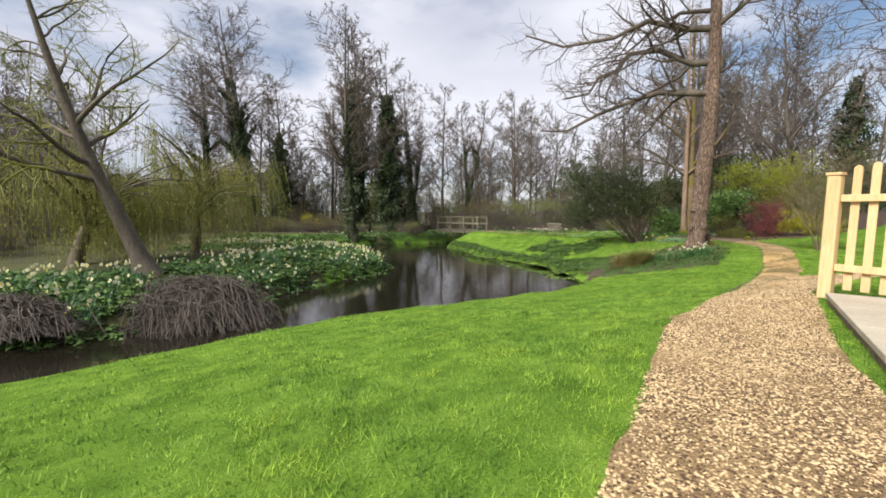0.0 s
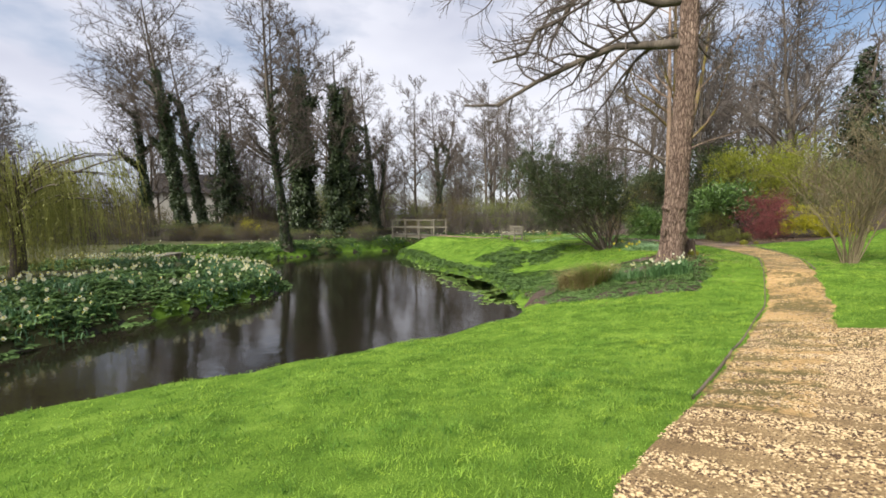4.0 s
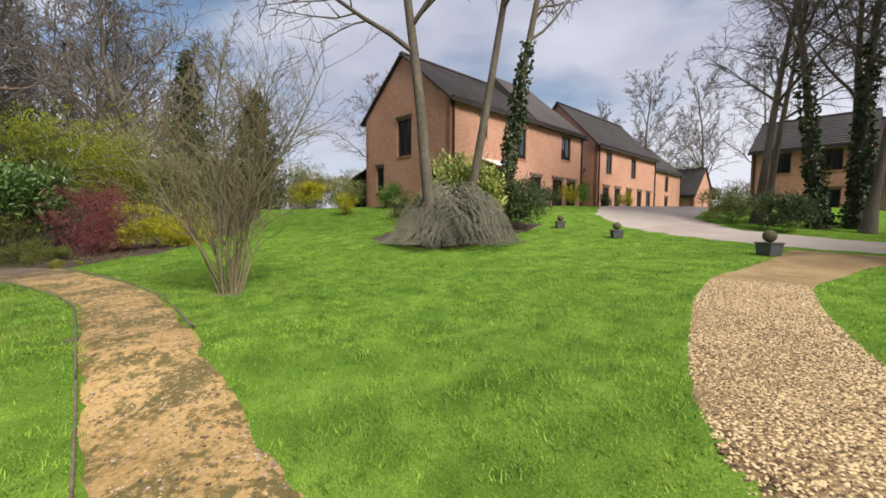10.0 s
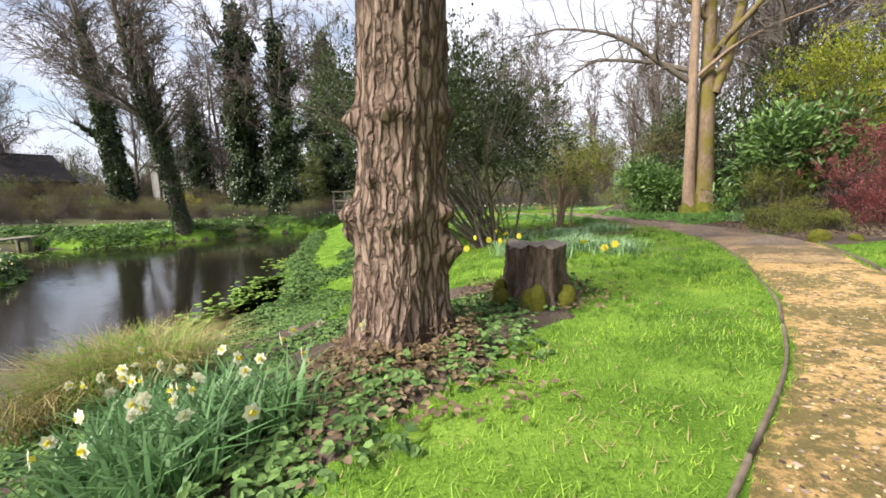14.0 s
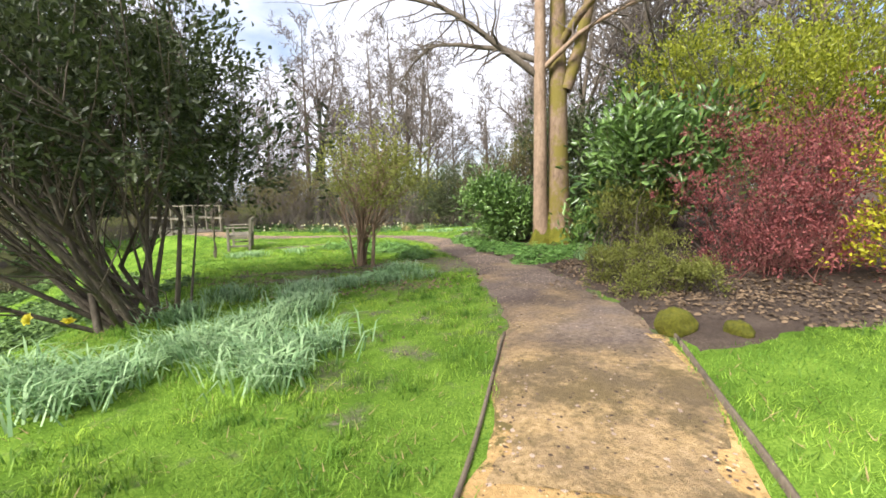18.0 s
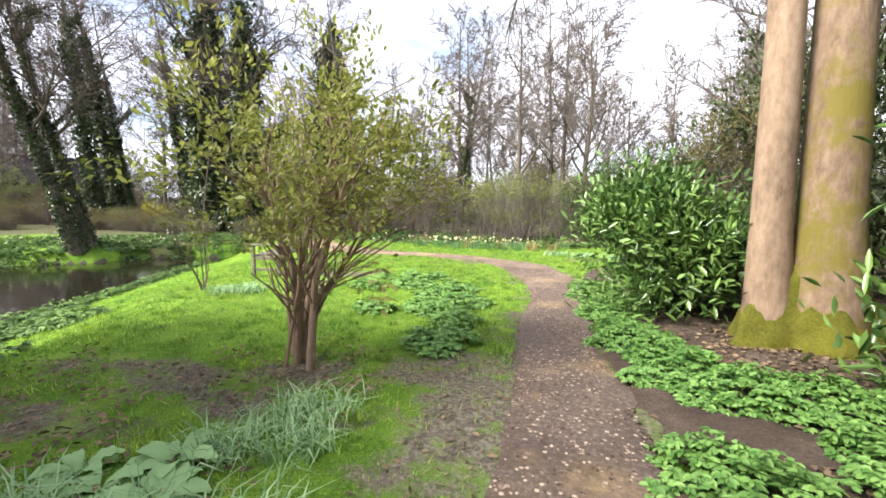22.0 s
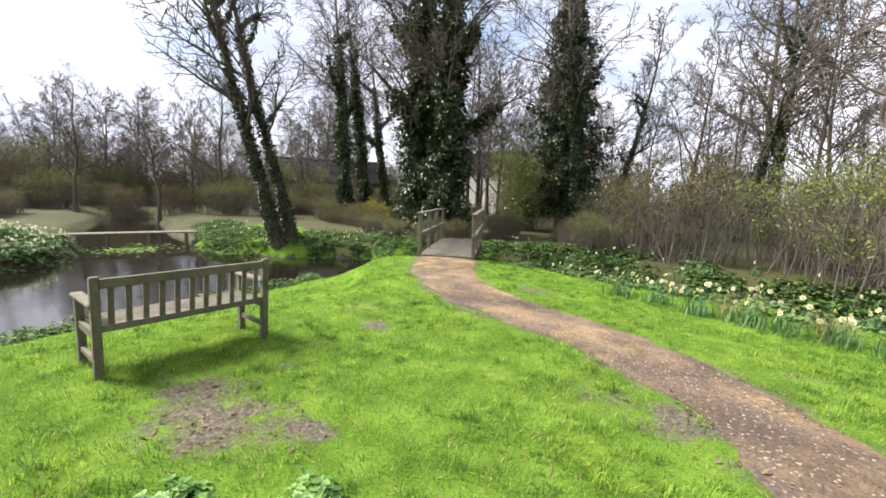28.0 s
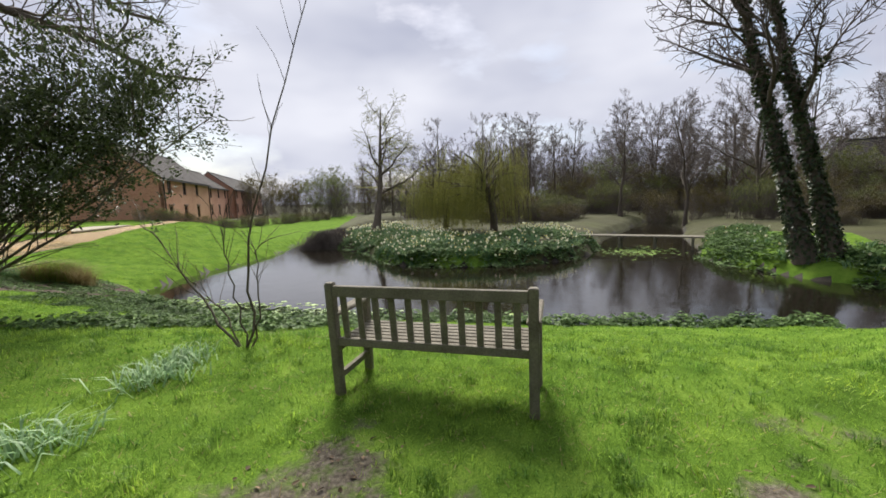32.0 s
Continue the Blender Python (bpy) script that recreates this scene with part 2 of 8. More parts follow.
ml_.new(m_old, m_mix.inputs["B"])
ml_.new(m_mix.outputs["Result"], m_bsdf.inputs["Base Color"])
CHIP = surf("woodchip", (0.06, 0.04, 0.03), (0.20, 0.14, 0.11), (0.46, 0.35, 0.27), big=2, fine=40, bump=0.3, rough=0.9, island=0.5)
DRIVE = surf("drive_gravel", (0.26, 0.21, 0.18), (0.38, 0.32, 0.28), (0.48, 0.42, 0.38), big=0.5, fine=40, bump=0.6, bump_scale=90, rough=0.9)
pn, pl = SAND_PATH.node_tree.nodes, SAND_PATH.node_tree.links
p_tc = pn.new("ShaderNodeTexCoord")
p_n = noise_of(pn, pl, p_tc.outputs["Object"], 1.25, 11, 0.80)
p_g, p_a = noise_of(pn, pl, p_tc.outputs["Object"], 17, 6, 0.75), pn.new("ShaderNodeMath")
p_a.operation, p_a.inputs[1].default_value = "MULTIPLY_ADD", 0.55
pl.new(p_g.outputs["Fac"], p_a.inputs[0])
pl.new(p_n.outputs["Fac"], p_a.inputs[2])
p_r = ramp_of(pn, [(0.735, (0, 0, 0)), (0.815, (0.92, 0.92, 0.92))])
pl.new(p_a.outputs[0], p_r.inputs["Fac"])
p_b = pn["Principled BSDF"]
p_m = pn.new("ShaderNodeMix")
p_m.data_type = "RGBA"
p_m.inputs["B"].default_value = (0.115, 0.095, 0.032, 1)
pl.new(p_r.outputs["Color"], p_m.inputs["Factor"])
pl.new(p_b.inputs["Base Color"].links[0].from_socket, p_m.inputs["A"])
pl.new(p_m.outputs["Result"], p_b.inputs["Base Color"])
MUD = surf("pond_bed", (0.015, 0.013, 0.01), (0.03, 0.026, 0.018), (0.05, 0.04, 0.026), bump=0.5)
BARK = surf("plated_bark", (0.10, 0.068, 0.052), (0.27, 0.19, 0.145), (0.46, 0.345, 0.27), big=1.2, fine=9, bump=1.0, bump_scale=14, stretch=(3.0, 3.0, 0.45), rough=0.9)
bn_, bl_ = BARK.node_tree.nodes, BARK.node_tree.links
b_tc, b_mp, b_vo = bn_.new("ShaderNodeTexCoord"), bn_.new("ShaderNodeMapping"), bn_.new("ShaderNodeTexVoronoi")
b_mp.inputs["Scale"].default_value = (21, 21, 4.2)
b_vo.feature = "DISTANCE_TO_EDGE"
b_vo.inputs["Scale"].default_value = 1.0
b_wob = noise_of(bn_, bl_, b_tc.outputs["Object"], 4.0, 4)
b_vm = bn_.new("ShaderNodeVectorMath")
b_vm.operation = "MULTIPLY_ADD"
b_vm.inputs[1].default_value = (0.12, 0.12, 0.12)
bl_.new(b_wob.outputs["Color"], b_vm.inputs[0])
bl_.new(b_tc.outputs["Object"], b_vm.inputs[2])
bl_.new(b_vm.outputs[0], b_mp.inputs["Vector"])
bl_.new(b_mp.outputs[0], b_vo.inputs["Vector"])
b_r = ramp_of(bn_, [(0.0, (0.34, 0.30, 0.28)), (0.20, (1, 1, 1))])
bl_.new(b_vo.outputs["Distance"], b_r.inputs["Fac"])
b_bs = bn_["Principled BSDF"]
b_mul = bn_.new("ShaderNodeMix")
b_mul.data_type, b_mul.blend_type, b_mul.inputs["Factor"].default_value = "RGBA", "MULTIPLY", 1.0
bl_.new(b_bs.inputs["Base Color"].links[0].from_socket, b_mul.inputs["A"])
bl_.new(b_r.outputs["Color"], b_mul.inputs["B"])
bl_.new(b_mul.outputs["Result"], b_bs.inputs["Base Color"])
b_bu = bn_.new("ShaderNodeBump")
b_bu.inputs["Strength"].default_value, b_bu.inputs["Distance"].default_value = 1.0, 0.03
bl_.new(b_r.outputs["Color"], b_bu.inputs["Height"])
bl_.new(b_bs.inputs["Normal"].links[0].from_socket, b_bu.inputs["Normal"])
bl_.new(b_bu.outputs["Normal"], b_bs.inputs["Normal"])
BARK_MOSSY = surf("mossy_bark", (0.07, 0.047, 0.032), (0.19, 0.13, 0.088), (0.30, 0.215, 0.15), big=1.4, fine=12, bump=0.5, bump_scale=20, stretch=(1.5, 1.5, 0.6), rough=0.85)
kn, kl = BARK_MOSSY.node_tree.nodes, BARK_MOSSY.node_tree.links
k_tc = kn.new("ShaderNodeTexCoord")
k_n = noise_of(kn, kl, k_tc.outputs["Object"], 2.6, 8, 0.68)
k_r = ramp_of(kn, [(0.43, (0, 0, 0)), (0.56, (0.9, 0.9, 0.9))])
kl.new(k_n.outputs["Fac"], k_r.inputs["Fac"])
k_b, k_m = kn["Principled BSDF"], kn.new("ShaderNodeMix")
k_m.data_type = "RGBA"
k_m.inputs["B"].default_value = (0.15, 0.125, 0.02, 1)
kl.new(k_r.outputs["Color"], k_m.inputs["Factor"])
kl.new(k_b.inputs["Base Color"].links[0].from_socket, k_m.inputs["A"])
kl.new(k_m.outputs["Result"], k_b.inputs["Base Color"])
BARK_PALE = surf("smooth_bark", (0.12, 0.082, 0.055), (0.26, 0.18, 0.125), (0.38, 0.275, 0.195), big=1.4, fine=12, bump=0.4, bump_scale=20, stretch=(1.5, 1.5, 0.6), rough=0.8)
BARK_GREY = surf("grey_bark", (0.045, 0.036, 0.028), (0.11, 0.09, 0.07), (0.19, 0.16, 0.125), big=1.2, fine=12, bump=0.5, bump_scale=18, stretch=(2, 2, 0.6), rough=0.85)
TWIG = surf("winter_twig", (0.06, 0.047, 0.04), (0.11, 0.088, 0.072), (0.17, 0.135, 0.11), fine=20, bump=0, rough=0.85)
# paler copy of the winter twig, with the haze of distance put into its colour
TWIG_HAZED = surf("hazed_far_twig", (0.09, 0.076, 0.068), (0.15, 0.127, 0.11), (0.21, 0.18, 0.16), fine=20, bump=0, rough=0.9)
MOSS = surf("moss", (0.05, 0.055, 0.008), (0.13, 0.13, 0.015), (0.22, 0.20, 0.025), big=3, fine=50, bump=1.0, bump_scale=90, rough=1.0)
IVY = leafy("ivy_leaf", (0.018, 0.032, 0.014), (0.075, 0.105, 0.04), rough=0.4, through_light=0.2)
OAK_W = surf("weathered_oak", (0.09, 0.08, 0.06), (0.19, 0.17, 0.13), (0.30, 0.275, 0.22), big=1.5, fine=18, bump=0.5, bump_scale=30, stretch=(4, 4, 4), rough=0.8)
NEW_WOOD = surf("new_softwood", (0.52, 0.34, 0.16), (0.66, 0.46, 0.24), (0.74, 0.56, 0.33), big=1.2, fine=10, bump=0.2, bump_scale=20, stretch=(5, 5, 0.5), rough=0.6)
EDGE_W = surf("edging_board", (0.07, 0.055, 0.04), (0.14, 0.11, 0.08), (0.22, 0.18, 0.13), big=2, fine=20, bump=0.4, rough=0.9)
STONE = surf("paving_stone", (0.30, 0.26, 0.20), (0.42, 0.37, 0.29), (0.52, 0.46, 0.37), big=1.2, fine=30, bump=0.3, rough=0.85)
LEAD = surf("planter_lead", (0.04, 0.042, 0.042), (0.085, 0.085, 0.085), (0.14, 0.14, 0.135), big=3, fine=20, bump=0.3, rough=0.7)
BRICK = surf("red_brick", (0.30, 0.13, 0.075), (0.44, 0.215, 0.13), (0.55, 0.30, 0.19), big=0.5, fine=6, bump=0.3, bump_scale=40, rough=0.85, island=0.3)
BRICK_DARK = surf("brown_brick", (0.13, 0.085, 0.065), (0.21, 0.14, 0.11), (0.29, 0.20, 0.16), big=0.5, fine=8, bump=0.3, bump_scale=40, rough=0.9, island=0.3)
MORTAR = surf("brick_wall", (0.35, 0.17, 0.11), (0.475, 0.255, 0.175), (0.56, 0.33, 0.235), big=0.4, fine=10, bump=0.4, bump_scale=50, rough=0.95)
MORTAR_DARK = surf("brown_wall", (0.12, 0.085, 0.068), (0.19, 0.135, 0.11), (0.26, 0.19, 0.16), big=0.4, fine=10, bump=0.4, bump_scale=50, rough=0.95)
def courses(mat, mortar, angle):
    """Far brickwork: courses and joints too fine to model, as colour and relief. angle: the way the wall runs."""
    n, l, b = mat.node_tree.nodes, mat.node_tree.links, mat.node_tree.nodes["Principled BSDF"]
    tc, sep, com = n.new("ShaderNodeTexCoord"), n.new("ShaderNodeSeparateXYZ"), n.new("ShaderNodeCombineXYZ")
    l.new(tc.outputs["Object"], sep.inputs[0])
    c_, s_ = math.cos(radians(angle)), math.sin(radians(angle))
    m1, m2 = n.new("ShaderNodeMath"), n.new("ShaderNodeMath")
    m1.operation, m2.operation = "MULTIPLY", "MULTIPLY_ADD"
    m1.inputs[1].default_value, m2.inputs[1].default_value = c_ - s_, s_ + c_
    l.new(sep.outputs["X"], m1.inputs[0])
    l.new(sep.outputs["Y"], m2.inputs[0])
    l.new(m1.outputs[0], m2.inputs[2])
    l.new(m2.outputs[0], com.inputs["X"])
    l.new(sep.outputs["Z"], com.inputs["Y"])
    br = n.new("ShaderNodeTexBrick")
    br.inputs["Scale"].default_value, br.inputs["Brick Width"].default_value, br.inputs["Row Height"].default_value = 1.0, 0.225, 0.075
    br.inputs["Mortar Size"].default_value = 0.006
    br.inputs["Color1"].default_value, br.inputs["Color2"].default_value, br.inputs["Mortar"].default_value = (1, 1, 1, 1), (0.72, 0.66, 0.64, 1), (*mortar, 1)
    l.new(com.outputs[0], br.inputs["Vector"])
    mul = n.new("ShaderNodeMix")
    mul.data_type, mul.blend_type, mul.inputs["Factor"].default_value = "RGBA", "MULTIPLY", 0.55
    l.new(b.inputs["Base Color"].links[0].from_socket, mul.inputs["A"])
    l.new(br.outputs["Color"], mul.inputs["B"])
    l.new(mul.outputs["Result"], b.inputs["Base Color"])


courses(MORTAR, (1.1, 1.2, 1.25), -33.7)
TILE = surf("roof_tile", (0.026, 0.022, 0.022), (0.048, 0.042, 0.042), (0.078, 0.068, 0.066), big=0.5, fine=12, bump=0.5, bump_scale=25, rough=0.9, island=0.3)
FRAME = surf("dark_joinery", (0.018, 0.012, 0.009), (0.032, 0.022, 0.017), (0.05, 0.035, 0.028), fine=20, bump=0.1, rough=0.5)
WHITE = surf("white_paint", (0.62, 0.61, 0.58), (0.74, 0.73, 0.70), (0.8, 0.79, 0.77), fine=10, bump=0.1, rough=0.6)
RENDERED = surf("far_rendered_wall", (0.5, 0.47, 0.43), (0.6, 0.57, 0.53), (0.68, 0.65, 0.6), fine=4, bump=0.1)

GLASS, gn, gl, gb = nodes_of("window_glass")
gb.inputs["Base Color"].default_value = (0.012, 0.014, 0.017, 1)
gb.inputs["Roughness"].default_value, gb.inputs["Specular IOR Level"].default_value = 0.03, 0.8

WATER, an, al, ab = nodes_of("pond_water")
ab.inputs["Base Color"].default_value = (0.014, 0.012, 0.008, 1)
ab.inputs["Roughness"].default_value, ab.inputs["IOR"].default_value = 0.02, 1.6
ab.inputs["Specular IOR Level"].default_value = 0.75
a_tc = an.new("ShaderNodeTexCoord")
a_n1, a_n2 = noise_of(an, al, a_tc.outputs["Object"], 1.6, 3), noise_of(an, al, a_tc.outputs["Object"], 7.0, 3)
a_mix = an.new("ShaderNodeMix")
a_mix.data_type, a_mix.inputs["Factor"].default_value = "FLOAT", 0.3
al.new(a_n1.outputs["Fac"], a_mix.inputs["A"])
al.new(a_n2.outputs["Fac"], a_mix.inputs["B"])
a_b = an.new("ShaderNodeBump")
a_b.inputs["Strength"].default_value, a_b.inputs["Distance"].default_value = 0.16, 0.05
al.new(a_mix.outputs["Result"], a_b.inputs["Height"])
al.new(a_b.outputs["Normal"], ab.inputs["Normal"])

# ---- helpers for building ----
def mesh_np(name, v, faces, mat, smooth=False):
    """A mesh from arrays; faces: an array (m, k) or a list of such arrays."""
    faces = [np.asarray(f) for f in (faces if isinstance(faces, list) else [faces]) if len(f)]
    me = bpy.data.meshes.new(name)
    v = np.asarray(v, dtype=np.float32)
    me.vertices.add(len(v))
    me.vertices.foreach_set("co", v.ravel())
    loops = np.concatenate([f.ravel() for f in faces]).astype(np.int32)
    sizes = np.concatenate([np.full(len(f), f.shape[1]) for f in faces]).astype(np.int32)
    me.loops.add(len(loops))
    me.loops.foreach_set("vertex_index", loops)
    me.polygons.add(len(sizes))
    me.polygons.foreach_set("loop_start", np.concatenate([[0], np.cumsum(sizes)[:-1]]).astype(np.int32))
    if smooth:
        me.polygons.foreach_set("use_smooth", np.ones(len(sizes), dtype=bool))
    me.update(calc_edges=True)
    me.materials.append(mat)
    return me


def part_np(name, v, faces, mat, parent=None, label="", smooth=False):
    ob = new(name, mesh_np(name, v, faces, mat, smooth))
    ob.parent = parent
    return tagged(ob, label)


def part(name, bm, mat, parent=None, label="", smooth=False):
    me = bpy.data.meshes.new(name)
    bm.to_mesh(me)
    bm.free()
    if smooth:
        for p in me.polygons:
            p.use_smooth = True
    me.materials.append(mat)
    ob = new(name, me)
    ob.parent = parent
    return tagged(ob, label)


def empty(name, m, label="", category="", group="", kind=""):
    ob = new(name)
    ob.empty_display_size = 0.2
    ob.matrix_basis = m
    return tagged(ob, label, category, group, kind)


def smooth01(x):
    x = np.clip(x, 0, 1)
    return x * x * (3 - 2 * x)



# ---- the lie of the land ----
WATER_Z = -1.27
POND = 1.12 * np.array([(-60, -22), (-30, -9), (-16, -3), (-10, 1.6), (-5.6, 5.4), (-3.5, 7.6), (-1.6, 9.3), (0.8, 10.5), (3.2, 11.9), (4.8, 13.3), (5.2, 15.2),
    (5.0, 17.2), (4.75, 19), (3.9, 20.5), (2.8, 22.2), (1.9, 24.2), (1.2, 26.4), (0.2, 28.0), (0.5, 29.8), (2.0, 31.7), (3.6, 33.3), (7, 34.2), (13, 34.9), (30, 36),
    (30, 37.6), (13, 36.7), (6.5, 36.2), (2.4, 35.2), (0.6, 33.7), (-0.5, 32.3), (-3.6, 31.4), (-4.8, 30.2), (-5.4, 28.6), (-6.8, 27), (-8.6, 25.9),
    (-11.5, 25.6), (-16, 24.5), (-30, 23), (-30, 20), (-16, 20.6), (-11, 21.4), (-8.2, 22.2), (-5.6, 21.7), (-4.0, 20.3), (-2.7, 18.8), (-2.3, 16.8), (-3, 15),
    (-4.3, 13), (-5, 10.4), (-5.6, 8.6), (-6.6, 7.4), (-8.2, 6.8), (-14, 3), (-22, -2.0), (-32, -5.5), (-60, -17)])


def inside(poly, x, y):
    c = np.zeros(np.shape(x), dtype=bool)
    for (x0, y0), (x1, y1) in zip(poly, np.roll(poly, -1, axis=0)):
        if y0 != y1:
            c ^= ((y0 > y) != (y1 > y)) & (x < (x1 - x0) * (y - y0) / (y1 - y0) + x0)
    return c


def line_dist(pts, x, y, closed=False):
    d = np.full(np.shape(x), 1e9)
    pts = np.asarray(pts, dtype=float)
    ends = np.roll(pts, -1, axis=0) if closed else pts[1:]
    for (x0, y0), (x1, y1) in zip(pts, ends):
        dx, dy = x1 - x0, y1 - y0
        s = np.clip(((x - x0) * dx + (y - y0) * dy) / (dx * dx + dy * dy), 0, 1)
        d = np.minimum(d, np.hypot(x - x0 - s * dx, y - y0 - s * dy))
    return d


def wave(x, y):
    return 0.5 * np.sin(1.3 * x + 0.7 * y) + 0.3 * np.sin(2.9 * y - 1.7 * x + 1) + 0.2 * np.sin(5.3 * x + 4.1 * y)


def gz(x, y):
    """Height of the ground."""
    x, y = np.asarray(x, dtype=float), np.asarray(y, dtype=float)
    h = np.clip(0.404 + 0.015 * x - 0.0196 * y, -0.3, 0.6)
    d = np.clip(x - 13 + 0.3 * np.clip(y - 8, -20, 8), 0, 18)
    h = h + 0.005 * d * d + 0.2 * np.exp(-((x - 3.4) ** 2 + (y - 34.3) ** 2) / 6.5)
    h = h - 1.05 * smooth01((-2.5 - x) / 6) * smooth01((3.5 - y) / 6)
    west = smooth01((y - (12.5 + 0.95 * x)) / 4) * smooth01((1.5 - x) / 4)
    h = h * (1 - west) + west * -0.5
    sd = line_dist(POND, x, y, True) + 0.12 * wave(2.2 * x, 2.2 * y)
    ins = inside(POND, x, y)
    run = 4.6 + 2.8 * smooth01((15 - y) / 5) * (1 - west) - 2.4 * west - 3.2 * smooth01((y - 31.0) / 2.5) * (1 - west)
    out = WATER_Z - 0.05 + 0.22 * smooth01(sd / 0.3) + (h - WATER_Z - 0.17) * np.clip(sd / run, 0, 1) ** (0.80 + 0.15 * smooth01((15 - y) / 5) * (1 - west) - 0.2 * west + 0.45 * smooth01((y - 17) / 3) * smooth01((30 - y) / 3) * (1 - west))
    low = WATER_Z - 0.05 - 0.5 * smooth01(sd / 1.2)
    return np.where(ins, low, np.minimum(out, h)) + 0.02 * wave(x * 0.8, y * 0.8) * (~ins)


def gzf(x, y):
    return float(gz(np.array([x]), np.array([y]))[0])


GRAVEL_LINE = np.array([(-9, -13.4, 0.75), (-1.6, -2.6, 0.7), (1.12, 1.1, 0.68), (2.75, 3.65, 0.68), (5.2, 6.6, 0.66), (6.4, 7.55, 0.72), (7.4, 8.0, 0.6), (8.6, 8.26, 0.59), (9.3, 8.42, 0.58), (9.9, 8.4, 0.6), (10.95, 8.12, 0.62), (13.2, 7.28, 0.64), (14.8, 6.5, 0.66), (17, 4.5, 0.75), (18.6, 2.9, 1.2)])
SAND_LINE = np.array([(5.6, 7.2, 0.45), (7.3, 9.0, 0.44), (8.3, 10.1, 0.42), (9.2, 11.0, 0.43), (10.25, 12.4, 0.41), (11.0, 13.4, 0.42), (12.25, 15.1, 0.44), (13.05, 16.6, 0.47), (13.69, 18.3, 0.52), (14.17, 20.0, 0.58)])
JUNCTION_LINE = np.array([(6.5, 8.05, 0.5), (7.6, 8.75, 0.6), (8.45, 9.25, 0.5)])
MULCH_LINE = np.array([(13.69, 18.3, 0.49), (14.2, 20.2, 0.57), (14.22, 21.5, 0.55), (14.2, 23.2, 0.52), (14.05, 23.9, 0.46), (13.85, 25.0, 0.38), (13.65, 26.2, 0.38), (13.52, 27.6, 0.44), (13.3, 28.9, 0.46), (12.9, 30.2, 0.52), (12.35, 31.4, 0.55), (11.5, 32.3, 0.5), (10.7, 32.8, 0.47), (9.2, 33.05, 0.55), (7.6, 32.95, 0.6), (6.0, 33.0, 0.58), (4.8, 33.4, 0.65), (3.9, 34.0, 0.75), (3.3, 34.45, 0.75)])
DRIVE_LINE = np.array([(20, -12, 1.8), (19.6, -4, 1.8), (20.6, 1.0, 1.9), (24, 4.4, 2.0), (29, 4.8, 2.2), (36, 1.5, 2.6), (44, -4, 3)])
BED_TREE = np.array([(6.0, 14.9), (7.6, 13.7), (8.7, 12.9), (9.25, 13.6), (9.8, 14.35), (10.4, 15.4), (11.0, 16.5), (10.8, 17.2), (10.3, 17.5), (9.5, 18), (8.5, 17.6), (7.5, 18), (6.4, 17.6), (5.7, 16)])
BED_SHRUBS = np.array([(14.72, 19.5), (16, 19.8), (17.1, 19.7), (22, 21), (26, 23), (31, 27), (31, 38.5), (16, 38), (14.6, 34), (13.7, 31.4), (13.55, 30), (13.75, 29), (13.92, 27.6), (14.04, 26.4), (14.25, 24.9), (14.72, 23), (14.78, 21.2)])
BED_WALL = np.array([(6.4, 4.8), (7.6, 5.3), (8.5, 5.35), (9.6, 5.2), (10.8, 4.9), (12.2, 4.4), (13.4, 3.2), (14.2, 1.2), (13.7, 0.0), (11.5, -2.0), (9.2, -3.9), (7.5, 0), (6.9, 2.0)])
BED_HOUSE = np.array([(18.2, 12.4), (19.0, 11.2), (21.2, 10.4), (24.2, 9.4), (25.2, 10.6), (24.6, 12.6), (22.5, 14.6), (20, 14.8)])


def resample(line, step):
    seg = np.hypot(*np.diff(line[:, :2], axis=0).T)
    s = np.concatenate([[0], np.cumsum(seg)])
    q = np.linspace(0, s[-1], max(3, int(s[-1] / step)))
    out = np.stack([np.interp(q, s, line[:, k]) for k in range(line.shape[1])], -1)
    for _ in range(int(1.2 / step)):
        out[1:-1] = 0.25 * out[:-2] + 0.5 * out[1:-1] + 0.25 * out[2:]
    return out


def ribbon(name, line, mat, lift, label, step=0.2, n=10, ragged=0.05):
    c = resample(line, step)
    t = np.gradient(c[:, :2], axis=0)
    t /= np.linalg.norm(t, axis=1)[:, None]
    nrm = np.stack([-t[:, 1], t[:, 0]], -1)
    u = np.linspace(-1, 1, n + 1)
    wl_, wr_ = c[:, 2] + ragged * wave(c[:, 0] * 3, c[:, 1] * 3), c[:, 2] + ragged * wave(c[:, 1] * 3.3, c[:, 0] * 2.7)
    off = np.where(u[None] < 0, u[None] * wr_[:, None], u[None] * wl_[:, None])
    x, y = c[:, None, 0] + off * nrm[:, None, 0], c[:, None, 1] + off * nrm[:, None, 1]
    z = gz(x, y) + lift - 0.02 * np.abs(u[None]) ** 4
    v = np.stack([x, y, z], -1).reshape(-1, 3)
    i = np.arange(len(c) - 1)[:, None] * (n + 1) + np.arange(n)[None]
    f = np.stack([i, i + 1, i + n + 2, i + n + 1], -1).reshape(-1, 4)[:, ::-1]
    ob = part_np(name, v, f, mat, smooth=True)
    return tagged(ob, label, "path", kind="structure")


def on_line(line, x, y, extra=0.0):
    """How far inside a path (negative: inside its edge)."""
    best = np.full(np.shape(x), 1e9)
    for a, b in zip(line, line[1:]):
        dx, dy = b[0] - a[0], b[1] - a[1]
        s = np.clip(((x - a[0]) * dx + (y - a[1]) * dy) / (dx * dx + dy * dy), 0, 1)
        best = np.minimum(best, np.hypot(x - a[0] - s * dx, y - a[1] - s * dy) - (a[2] + s * (b[2] - a[2])))
    return best - extra


